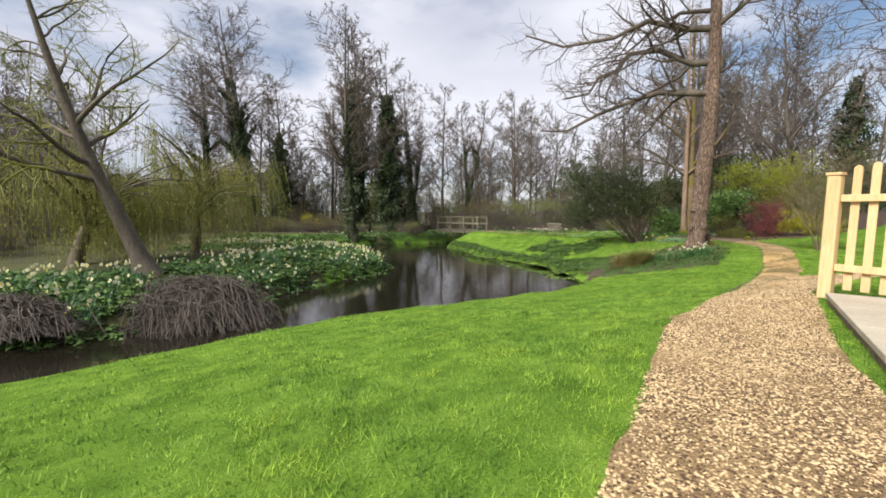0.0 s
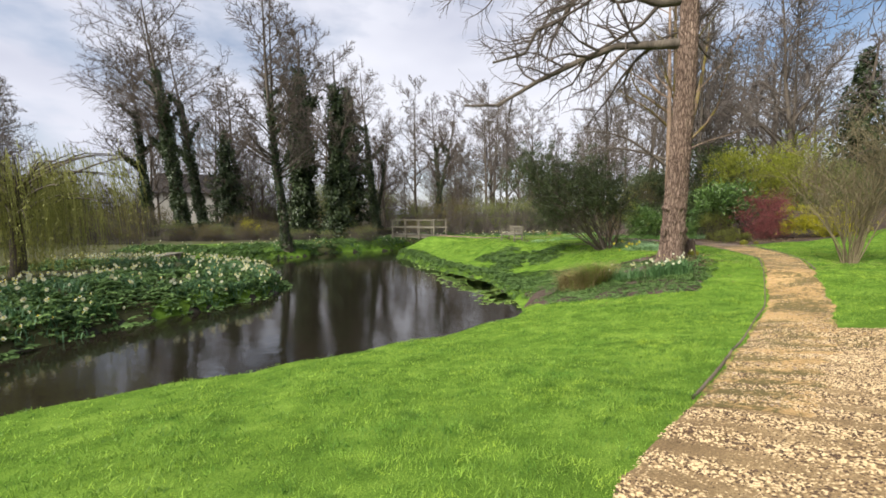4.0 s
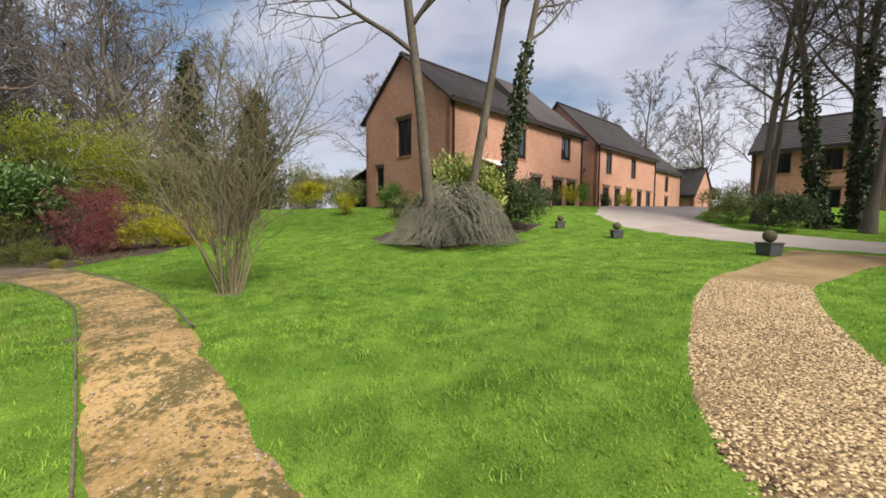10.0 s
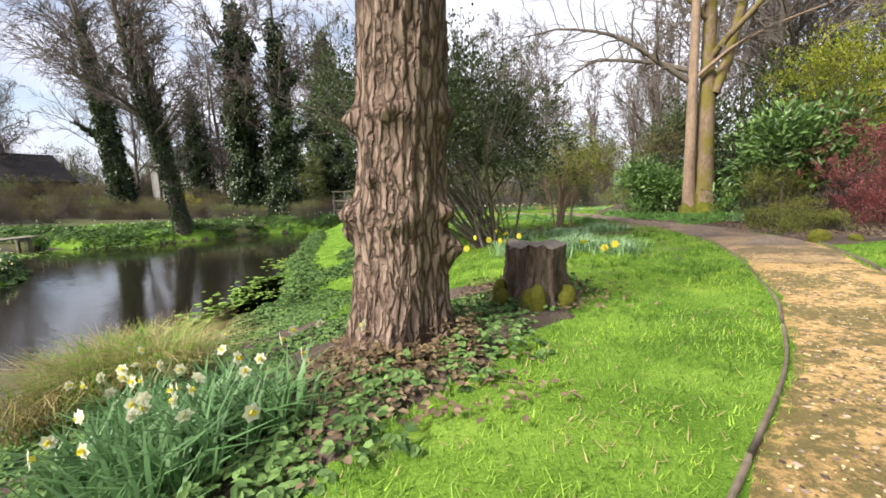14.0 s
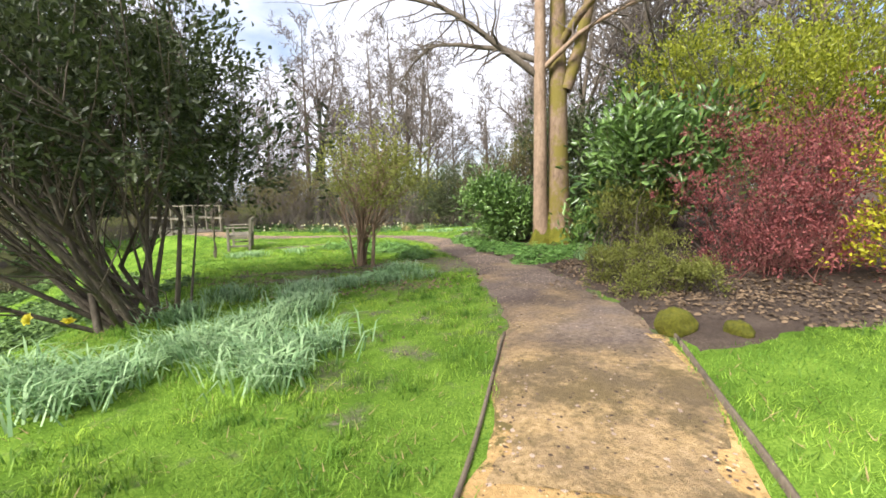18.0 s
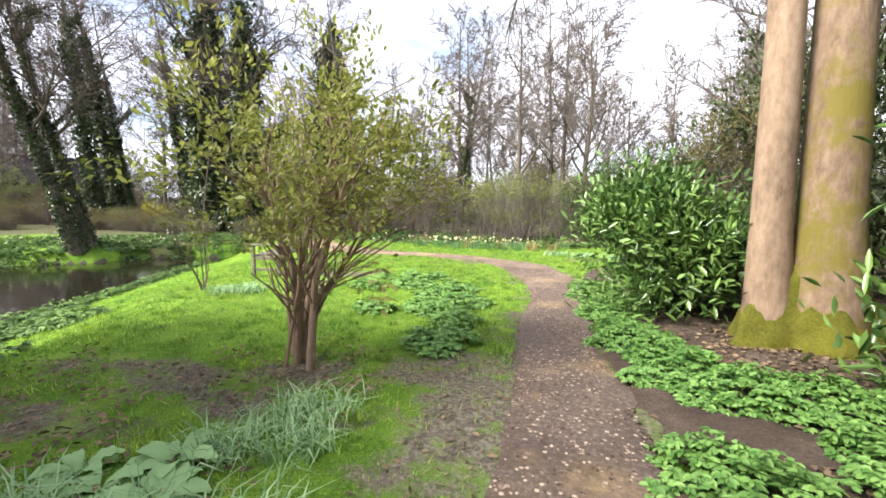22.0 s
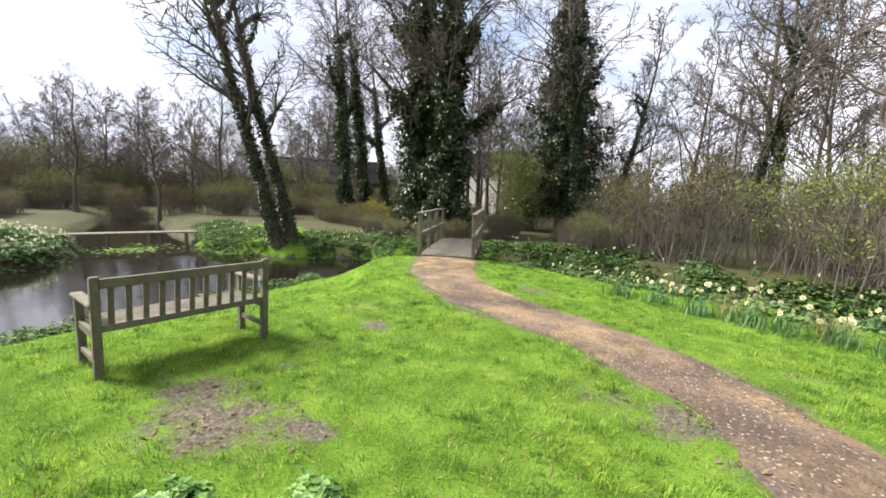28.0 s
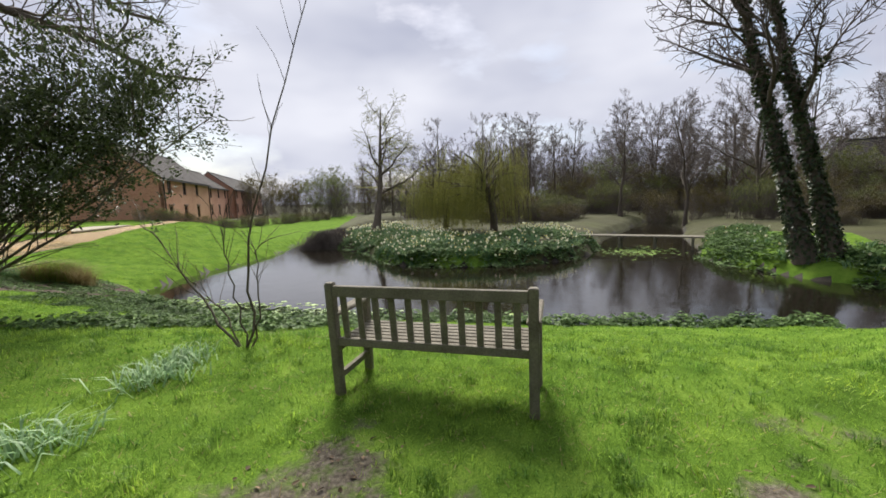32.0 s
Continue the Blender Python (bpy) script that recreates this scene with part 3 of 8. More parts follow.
def lawn_ok(x, y, margin=0.02):
    """Where grass grows: off the paths, out of the beds and the water."""
    ok = ~inside(POND, x, y) & (line_dist(POND, x, y, True) > 0.15)
    for line in (GRAVEL_LINE, SAND_LINE, JUNCTION_LINE, MULCH_LINE, DRIVE_LINE):
        ok &= on_line(line, x, y) > margin
    for poly in (BED_TREE, BED_SHRUBS, BED_WALL, BED_HOUSE):
        ok &= ~inside(poly, x, y)
    return ok


# places where the turf is thin: centre, half widths, how bare
WORN = ((9.15, 28.85, 0.6, 0.5, 0.85), (8.6, 28.8, 0.5, 0.35, 0.75), (8.45, 29.55, 0.35, 0.25, 0.6), (7.6, 30.8, 0.45, 0.35, 0.75), (9.6, 29.4, 0.45, 0.3, 0.75), (12.6, 22.4, 0.7, 0.9, 0.6), (10.9, 24.0, 1.0, 0.35, 0.8), (13.3, 24.2, 0.5, 1.4, 0.72), (10.6, 31.8, 0.9, 0.4, 0.6), (10.9, 23.2, 1.0, 0.4, 0.66), (11.9, 23.8, 1.1, 0.5, 0.62), (9.9, 23.7, 0.8, 0.35, 0.58), (12.9, 24.9, 0.8, 0.9, 0.7),
        (13.0, 14.05, 0.32, 0.3, 0.8), (11.9, 24.4, 0.55, 0.5, 0.8), (5.0, 33.0, 0.6, 0.4, 0.6), (7.3, 32.3, 0.9, 0.4, 0.6), (13.2, 26.5, 0.5, 1.2, 0.6), (12.6, 20.5, 1.2, 2.6, 0.38), (11.2, 18.4, 1.2, 1.2, 0.35), (10.6, 17.0, 0.8, 0.6, 0.65),
        (9.5, 21.9, 1.5, 1.2, 0.42), (10.9, 33.9, 0.8, 0.3, 0.4), (13.5, 33.2, 1.0, 0.5, 0.6), (12.2, 29.6, 0.7, 1.0, 0.4), (6.7, 34.2, 1.0, 0.4, 0.5), (4.6, 3.9, 0.5, 0.4, 0.45), (6.6, 31.0, 0.5, 0.4, 0.5), (9.3, 14.9, 1.0, 0.7, 0.6), (10.7, 13.9, 0.2, 0.15, 0.7))


def worn_at(x, y):
    w = np.zeros(np.shape(x))
    for cx, cy, sx, sy, q in WORN:
        w = np.maximum(w, q * np.exp(-(((x - cx) / sx) ** 2 + ((y - cy) / sy) ** 2)))
    w = np.maximum(w, 0.62 * np.exp(-np.clip(on_line(MULCH_LINE[1:], x, y), 0, 9) / 0.22))
    return w


# ---- ground, water, paths, beds ----
gx = np.concatenate([[-3000, -900, -300, -140, -80, -55, -44], np.arange(-36, 48, 0.3), [52, 60, 75, 100, 160, 320, 900, 3000]])
gy = np.concatenate([[-3000, -900, -300, -140, -80, -50, -36], np.arange(-26, 62, 0.3), [66, 74, 90, 130, 200, 400, 1000, 3000]])
GX, GY = np.meshgrid(gx, gy, indexing="ij")
GZ = gz(GX, GY)
ii = np.arange(len(gx) - 1)[:, None] * len(gy) + np.arange(len(gy) - 1)[None]
quads = np.stack([ii, ii + len(gy), ii + len(gy) + 1, ii + 1], -1).reshape(-1, 4)
ground = part_np("ground", np.stack([GX, GY, GZ], -1).reshape(-1, 3), quads, GRASS_SOIL, smooth=True)
tagged(ground, "gently sloping green lawn and pond banks", "ground", kind="structure")
ground.data.materials.append(GRASS_FAR)
ground.data.materials.append(MUD)
qc = np.stack([GX, GY], -1).reshape(-1, 2)[quads].mean(1)
wild = ((qc[:, 1] > 38.5) | (qc[:, 0] < -4.5) & (qc[:, 1] > 13 + 0.95 * qc[:, 0]) & ~((qc[:, 0] > -14) & (qc[:, 1] > 29) & (qc[:, 1] < 34)) | (qc[:, 0] < -40) | (qc[:, 0] > 60) | (qc[:, 1] < -30))
mi = np.where(inside(POND, qc[:, 0], qc[:, 1]), 2, np.where(wild, 1, 0)).astype(np.int32)
ground.data.polygons.foreach_set("material_index", mi)
ground.data.attributes.new("worn", "FLOAT", "POINT").data.foreach_set("value", worn_at(GX, GY).astype(np.float32).ravel())

wx, wy = np.arange(-60, 36, 1.5), np.arange(-30, 46, 1.5)
WX, WY = np.meshgrid(wx, wy, indexing="ij")
ii = np.arange(len(wx) - 1)[:, None] * len(wy) + np.arange(len(wy) - 1)[None]
quads = np.stack([ii, ii + len(wy), ii + len(wy) + 1, ii + 1], -1).reshape(-1, 4)
wc = np.stack([WX, WY], -1).reshape(-1, 2)[quads]
near_water = (line_dist(POND, wc[:, :, 0], wc[:, :, 1], True).min(1) < 1.7) | inside(POND, wc[:, :, 0].mean(1), wc[:, :, 1].mean(1))
water = part_np("water", np.stack([WX, WY, np.full_like(WX, WATER_Z)], -1).reshape(-1, 3), quads[near_water], WATER)
tagged(water, "still dark brown pond water reflecting trees and sky", "water", kind="structure")

ribbon("gravel_path", GRAVEL_LINE, GRAVEL, 0.014, "wide golden loose gravel path beside the lawn", n=16)
ribbon("path_fork", JUNCTION_LINE, SAND_PATH, 0.010, "sandy gravel where the two paths part", ragged=0.02)
ribbon("sandy_path", SAND_LINE, SAND_PATH, 0.020, "sandy compacted path with mossy patches and timber edging")
ribbon("woodchip_path", MULCH_LINE, MULCH, 0.026, "brown trodden woodchip path leading to the footbridge", ragged=0.09)
ribbon("drive", DRIVE_LINE, DRIVE, 0.018, "pale gravel drive curving past the houses", step=0.5, ragged=0.1)


def bed(name, poly, label, cell=0.06):
    x0, y0 = poly.min(0)
    x1, y1 = poly.max(0)
    bx, by = np.arange(x0, x1 + cell, cell), np.arange(y0, y1 + cell, cell)
    X, Y = np.meshgrid(bx, by, indexing="ij")
    i = np.arange(len(bx) - 1)[:, None] * len(by) + np.arange(len(by) - 1)[None]
    q = np.stack([i, i + len(by), i + len(by) + 1, i + 1], -1).reshape(-1, 4)
    c = np.stack([X, Y], -1).reshape(-1, 2)[q].mean(1)
    q = q[inside(poly, c[:, 0], c[:, 1]) | (line_dist(poly, c[:, 0], c[:, 1], True) < 0.25)]
    depth = line_dist(poly, X, Y, True) * np.where(inside(poly, X, Y), 1, -1) + 0.09 * wave(X * 4, Y * 4) + 0.04 * wave(X * 13, Y * 11)
    z = gz(X, Y) - 0.03 + 0.05 * smooth01(0.5 + depth / 0.24) + 0.02 * np.abs(wave(X * 6, Y * 6)) * smooth01(depth / 0.3)
    used, inv = np.unique(q, return_inverse=True)
    v = np.stack([X, Y, z], -1).reshape(-1, 3)[used]
    return tagged(part_np(name, v, inv.reshape(-1, 4), SOIL, smooth=True), label, "flower bed", kind="structure")


bed("flower_bed_tree", BED_TREE, "dark soil bed under the big tree by the pond")
bed("flower_bed_shrubs", BED_SHRUBS, "dark soil shrub border beside the path", 0.09)
bed("flower_bed_wall", BED_WALL, "dark soil bed in front of the brown brick wall")
bed("flower_bed_house", BED_HOUSE, "dark soil shrub bed on the lawn before the house", 0.12)

# ---- plants: how they are grown ----
def tubes(lines):
    """Tapered tubes along lines of (points (n, 3), radii (n,), sides)."""
    V, F, base = [], [], 0
    for pts, rad, k in lines:
        pts, rad = np.asarray(pts, dtype=float), np.asarray(rad, dtype=float)
        n = len(pts)
        t = np.gradient(pts, axis=0)
        t /= np.maximum(np.linalg.norm(t, axis=1), 1e-9)[:, None]
        ref = np.where(np.abs(t[:, 2:3]) > 0.9, np.array([[1.0, 0, 0]]), np.array([[0, 0, 1.0]]))
        a = np.cross(t, ref)
        a /= np.maximum(np.linalg.norm(a, axis=1), 1e-9)[:, None]
        b = np.cross(t, a)
        w = np.arange(k) * 2 * np.pi / k
        ring = pts[:, None] + rad[:, None, None] * (np.cos(w)[None, :, None] * a[:, None] + np.sin(w)[None, :, None] * b[:, None])
        V.append(ring.reshape(-1, 3))
        i = base + np.arange(n - 1)[:, None] * k + np.arange(k)[None]
        j = base + np.arange(n - 1)[:, None] * k + (np.arange(k)[None] + 1) % k
        F.append(np.stack([i, i + k, j + k, j], -1).reshape(-1, 4))
        base += n * k
    return np.concatenate(V), np.concatenate(F)


def unit(v):
    return v / np.maximum(np.linalg.norm(v, axis=-1, keepdims=True), 1e-9)


def bough(r, start, way, length, rad, n=6, wander=0.25, lift=0.0, tip=0.25):
    """A wandering limb: points and radii."""
    p, d, out = np.array(start, dtype=float), unit(np.array(way, dtype=float)), []
    for i in range(n + 1):
        out.append(p.copy())
        d = unit(d + r.normal(0, wander, 3) * (0.6 if i else 0.2) + np.array([0, 0, lift]))
        p = p + d * length / n
    return np.array(out), rad * np.linspace(1, tip, n + 1)


def along(pts, rad, s):
    x = s * (len(pts) - 1)
    i = min(int(x), len(pts) - 2)
    f = x - i
    return pts[i] * (1 - f) + pts[i + 1] * f, rad[i] * (1 - f) + rad[i + 1] * f, unit(pts[i + 1] - pts[i])


def side_way(r, d, spread, up):
    q = r.normal(0, 1, 3)
    q -= d * (q @ d)
    return unit(unit(q) * spread + d * (1 - 0.5 * spread) + np.array([0, 0, up]))


def grow(seed, height, rad, limbs=14, first=0.3, reach=0.35, up=0.25, twigs=9, fine=5, lean=(0, 0), wander=0.1, droop=0.0, trunk=None, sides=10, thin=0.006, flare=0.7):
    """A bare tree: lines of trunk and limbs, lines of twigs."""
    r = np.random.default_rng(seed)
    if trunk is None:
        trunk = bough(r, (0, 0, 0), (lean[0], lean[1], 1), height, rad, 12, wander * 0.35, 0.06, 0.12)
    tp, tr = trunk
    tr = tr * (1 + flare * np.exp(-np.linspace(0, height, len(tr)) / 0.35))
    wood, twig = [(tp, tr, sides)], []
    for k in range(limbs):
        s = first + (0.97 - first) * ((k + r.random()) / limbs)
        p, q, d = along(tp, tr, s)
        length = height * reach * (1.15 - 0.75 * s) * r.uniform(0.7, 1.25)
        b, br = bough(r, p, side_way(r, d, 0.95, up - droop), length, q * r.uniform(0.35, 0.6), 7, 0.22, 0.03 - droop * 0.1, 0.18)
        wood.append((b, br, 6))
        for m in range(twigs):
            s2 = 0.2 + 0.8 * (m + r.random()) / twigs
            p2, q2, d2 = along(b, br, s2)
            l2 = length * r.uniform(0.22, 0.45) * (1.2 - 0.6 * s2)
            c, cr = bough(r, p2, side_way(r, d2, 0.8, up * 0.6 - droop), l2, max(q2 * 0.5, thin * 1.7), 4, 0.28, 0.02 - droop * 0.25, 0.4)
            twig.append((c, cr, 4))
            for _ in range(fine):
                p3, q3, d3 = along(c, cr, r.uniform(0.15, 1))
                e, er = bough(r, p3, side_way(r, d3, 0.8, 0.1 - droop), l2 * r.uniform(0.25, 0.6), max(q3 * 0.55, thin), 3, 0.3, -droop * 0.3, 0.6)
                twig.append((e, er, 3))
    return wood, twig


def leaves(c, way, nrm, length, width, fold=0.15):
    """Pointed leaves of six corners: centre of the stalk end, direction, upper side."""
    way, nrm = unit(way), unit(nrm)
    side = unit(np.cross(way, nrm))
    nrm = np.cross(side, way)
    L, W = np.asarray(length)[:, None], np.asarray(width)[:, None]
    p0, p3 = c, c + way * L - nrm * L * 0.10
    mid1, mid2 = c + way * L * 0.33, c + way * L * 0.7
    up = nrm * W * fold
    v = np.stack([p0, mid1 + side * W * 0.5 + up, mid2 + side * W * 0.42 + up * 0.6, p3, mid2 - side * W * 0.42 + up * 0.6, mid1 - side * W * 0.5 + up], 1)
    n = len(c)
    i = np.arange(n)[:, None] * 6
    f = np.concatenate([i + np.array([[0, 1, 2, 3]]), i + np.array([[0, 3, 4, 5]])])
    return v.reshape(-1, 3), f


def blades(x, y, z, height, width, bend, r, lean=None):
    """Bent blades of two pieces each."""
    n = len(x)
    a = r.uniform(0, 2 * np.pi, n)
    d = np.stack([np.cos(a), np.sin(a)], -1)
    s = np.stack([-d[:, 1], d[:, 0]], -1)
    if lean is not None:
        d = unit(d + lean)
    b = (bend * height)[:, None] * d
    p = np.stack([x, y], -1)
    w = width[:, None] * 0.5 * s
    v = np.stack([np.column_stack([p - w, z]), np.column_stack([p + w, z]), np.column_stack([p + w * 0.8 + b * 0.35, z + height * 0.6]), np.column_stack([p - w * 0.8 + b * 0.35, z + height * 0.6]), np.column_stack([p + b, z + height * (1 - 0.35 * np.clip(bend, 0, 1))])], 1)
    i = np.arange(n)[:, None] * 5
    return v.reshape(-1, 3), [i + np.array([[0, 1, 2, 3]]), i + np.array([[3, 2, 4]])]


def short_blades(x, y, z, height, width, lean, r):
    """Mown grass: single leaning pieces."""
    n = len(x)
    a = r.uniform(0, 2 * np.pi, n)
    b = a + r.uniform(0.6, 2.5, n)
    w = width * 0.5
    h = height * np.cos(lean)
    o = height * np.sin(lean)
    v = np.stack([np.stack([x - w * np.cos(a), y - w * np.sin(a), z], -1), np.stack([x + w * np.cos(a), y + w * np.sin(a), z], -1), np.stack([x + o * np.cos(b), y + o * np.sin(b), z + h], -1)], 1)
    return v.reshape(-1, 3), np.arange(n * 3).reshape(-1, 3)


def merge(meshes):
    V, quad, tri, base = [], [], [], 0
    for v, f in meshes:
        for g in (f if isinstance(f, list) else [f]):
            (quad if g.shape[1] == 4 else tri).append(g + base)
        V.append(v)
        base += len(v)
    out = [np.concatenate(g) for g in (quad, tri) if g]
    return np.concatenate(V), out


def ivy_on(line, lo, hi, r, n, spread=0.35, size=0.11):
    """Ivy leaves round a stem between two heights (shares of its length)."""
    pts, rad = line
    s = lo + (hi - lo) * r.beta(1.0, 1.45, n)
    x = np.clip(s, 0, 1) * (len(pts) - 1)
    i = np.clip(x.astype(int), 0, len(pts) - 2)
    f = (x - i)[:, None]
    c = pts[i] * (1 - f) + pts[i + 1] * f
    q = rad[i] * (1 - f[:, 0]) + rad[i + 1] * f[:, 0]
    a = r.uniform(0, 2 * np.pi, n)
    o = np.stack([np.cos(a), np.sin(a), r.normal(0, 0.2, n)], -1)
    lump = np.clip(0.45 + 0.45 * np.sin(2 * a + 31 * s + 3 * np.sin(7 * s)) + 0.35 * np.sin(3 * a - 53 * s), 0, 1.3)
    c = c + o * (q + spread * (1.1 - 0.6 * s) * (0.25 + lump) * r.uniform(0.1, 1, n) ** 0.6)[:, None]
    return leaves(c, o * 0.5 + r.normal(0, 0.5, (n, 3)) - np.array([0, 0, 0.4]), o + r.normal(0, 0.5, (n, 3)), r.uniform(0.7, 1.4, n) * size, r.uniform(0.7, 1.2, n) * size * 0.9)


def tree(name, seed, height, rad, label, at=None, bark=None, twig_mat=None, ivy=0.0, ivy_n=2500, ivy_size=0.16, ivy_spread=0.45, category="tree", group="", split=False, **kw):
    wood, twig = grow(seed, height, rad, **kw)
    ob = empty(name, Matrix.Identity(4), label, category, group)
    v, f = tubes(wood[:1])
    part_np("trunk", v, f, bark or BARK_GREY, ob, smooth=True)
    if split:
        for w in wood[1:]:
            v, f = tubes([w])
            part_np("limb", v, f, bark or BARK_GREY, ob, smooth=True)
    elif len(wood) > 1:
        v, f = tubes(wood[1:])
        tagged(part_np("branchwork", v, f, bark or BARK_GREY, ob, smooth=True), kind="stuff")
    if twig:
        v, f = tubes(twig)
        part_np("crown", v, f, twig_mat or TWIG, ob, "bare winter twigs")
    if ivy:
        r = np.random.default_rng(seed + 500)
        sets = [ivy_on(wood[0][:2], 0.01, ivy, r, ivy_n, ivy_spread, ivy_size)]
        for b, br, k in wood[1:1 + len(wood) // 2]:
            if r.random() < 0.5 * ivy:
                sets.append(ivy_on((b, br), 0.0, 0.5, r, ivy_n // 14, ivy_spread * 0.6, ivy_size))
        v, f = merge(sets)
        part_np("ivy", v, f, IVY, ob, "dark green ivy")
    if at is not None:
        ob.matrix_basis = pose(at[0], at[1], gzf(at[0], at[1]) - 0.05, 0, 0, at[2] if len(at) > 2 else 0)
    return ob


def again(ob, x, y, turn, size=1.0, z=None, tall=1.0):
    zz = gzf(x, y) - 0.05 if z is None else z
    return copy_thing(ob, pose(x, y, zz, 0, 0, turn) @ Matrix.Diagonal((size, size, size * tall, 1)))


def bush(name, seed, size, n, leaf, mat, label, at, stems=14, stem_rad=0.012, lumps=9, upright=0.4, stem_mat=None, hollow=0.55, low=0.05, ratio=0.45, flat=0.5, category="shrub", fine=0, stem_spread=0.25, group="", shift=(0, 0), local=False, clump=16, waist=False):
    """A leafy shrub: stems from the ground and leaves in uneven clumps. size: half widths and height."""
    r = np.random.default_rng(seed)
    sx, sy, h = size
    ob = empty(name, pose(at[0], at[1], (at[2] if len(at) > 2 else gzf(at[0], at[1])) - 0.02), label, category, group)
    a = r.uniform(0, 2 * np.pi, lumps)
    q = np.sqrt(r.uniform(0, 1, lumps)) * 0.62
    cz = h * r.uniform(low + 0.18, 0.80, lumps)
    cen = np.stack([np.cos(a) * q * sx, np.sin(a) * q * sy, cz], -1)
    cen[:, :2] += np.array(shift) * (cz / h)[:, None]
    lr = r.uniform(0.30, 0.5, lumps)
    k = r.integers(0, lumps, n)
    d = unit(r.normal(0, 1, (n, 3)))
    d[:, 2] = np.where(d[:, 2] < -0.5, -d[:, 2], d[:, 2])
    rr = r.uniform(hollow, 1.05, n) * lr[k] * (1 + 0.25 * np.sin(7 * d[:, 0] + k) * np.sin(6 * d[:, 2] + 2 * k))
    c = cen[k] + d * rr[:, None] * np.array([sx, sy, h * 0.62])
    tuft = r.integers(0, max(8, n // clump), n)   # leaves sit in sprays round shared twig ends
    c, d = c[tuft] + r.normal(0, leaf * 1.15, (n, 3)) * (0.4 + r.random((n, 1))), d[tuft]
    c[:, 2] = np.clip(c[:, 2], 0.04, None)
    way = d * (1 - upright) + r.normal(0, 0.45, (n, 3)) + np.array([0, 0, upright])
    v, f = leaves(c, way, d * flat + np.array([0, 0, 1 - flat]) + r.normal(0, 0.3, (n, 3)), r.uniform(0.65, 1.3, n) * leaf, r.uniform(0.7, 1.2, n) * leaf * ratio)
    part_np("foliage", v, f, mat, ob)
    lines = []
    for s in range(stems):
        tgt = cen[r.integers(0, lumps)] + r.normal(0, 0.12, 3) * np.array([sx, sy, h * 0.3])
        b0 = np.array([r.normal(0, stem_spread * sx * 0.5), r.normal(0, stem_spread * sy * 0.5), -0.25])
        if local:
            b0[:2] = tgt[:2] * 0.85 + r.normal(0, 0.25, 2)
        m = (b0 + tgt) / 2 + r.normal(0, 0.06, 3) * h
        if waist:   # stems rise close together before they spread
            m[:2] = b0[:2] * 0.7 + tgt[:2] * 0.22 + r.normal(0, 0.03, 2)
        pts = np.array([b0, b0 * 0.6 + m * 0.4, m, m * 0.45 + tgt * 0.55, tgt])
        srad = stem_rad * r.uniform(0.6, 1.5) * np.linspace(1, 0.35, 5)
        lines.append((pts, srad, 5))
        for _ in range(fine):
            p, q_, dd = along(pts, srad, r.uniform(0.35, 1))
            lines.append((*bough(r, p, side_way(r, dd, 0.7, 0.3), h * r.uniform(0.15, 0.4), max(stem_rad * 0.35, 0.004), 3, 0.25, 0.04, 0.5), 3))
    v, f = tubes(lines)
    tagged(part_np("branchwork", v, f, stem_mat or TWIG, ob), kind="stuff")
    return ob

# ---- built things ----
def box(bm, lo, hi, m=None):
    x0, y0, z0 = lo
    x1, y1, z1 = hi
    vs = [bm.verts.new((m @ Vector(p)) if m is not None else p) for p in ((x0, y0, z0), (x1, y0, z0), (x1, y1, z0), (x0, y1, z0), (x0, y0, z1), (x1, y0, z1), (x1, y1, z1), (x0, y1, z1))]
    for q in ((3, 2, 1, 0), (4, 5, 6, 7), (0, 1, 5, 4), (1, 2, 6, 5), (2, 3, 7, 6), (3, 0, 4, 7)):
        bm.faces.new([vs[i] for i in q])
    return vs


def board(name, lo, hi, mat, parent, m=None, label="", bevel=0.004):
    bm = bmesh.new()
    box(bm, lo, hi, m)
    if bevel:
        bmesh.ops.bevel(bm, geom=bm.edges[:], offset=bevel, segments=1, affect="EDGES")
    return part(name, bm, mat, parent, label)


def slab_poly(bm, pts, n, thick):
    """A flat plate: a polygon pushed along n."""
    a = [bm.verts.new(p) for p in pts]
    b = [bm.verts.new(Vector(p) + Vector(n) * thick) for p in pts]
    bm.faces.new(a[::-1])
    bm.faces.new(b)
    for i in range(len(a)):
        j = (i + 1) % len(a)
        bm.faces.new((a[i], a[j], b[j], b[i]))


def wall_with_openings(name, length, z0, z1, holes, mat, parent, m, thick=0.25, label=""):
    """A wall along x with its face at y = 0, with holes (x0, x1, z0, z1) cut right through."""
    xs = sorted({0, length, *[h[0] for h in holes], *[h[1] for h in holes]})
    zs = sorted({z0, z1, *[h[2] for h in holes], *[h[3] for h in holes]})
    bm = bmesh.new()
    for xa, xb in zip(xs, xs[1:]):
        for za, zb in zip(zs, zs[1:]):
            if not any(h[0] < (xa + xb) / 2 < h[1] and h[2] < (za + zb) / 2 < h[3] for h in holes):
                box(bm, (xa, 0, za), (xb, thick, zb), m)
    bmesh.ops.remove_doubles(bm, verts=bm.verts[:], dist=0.0005)
    return part(name, bm, mat, parent, label)


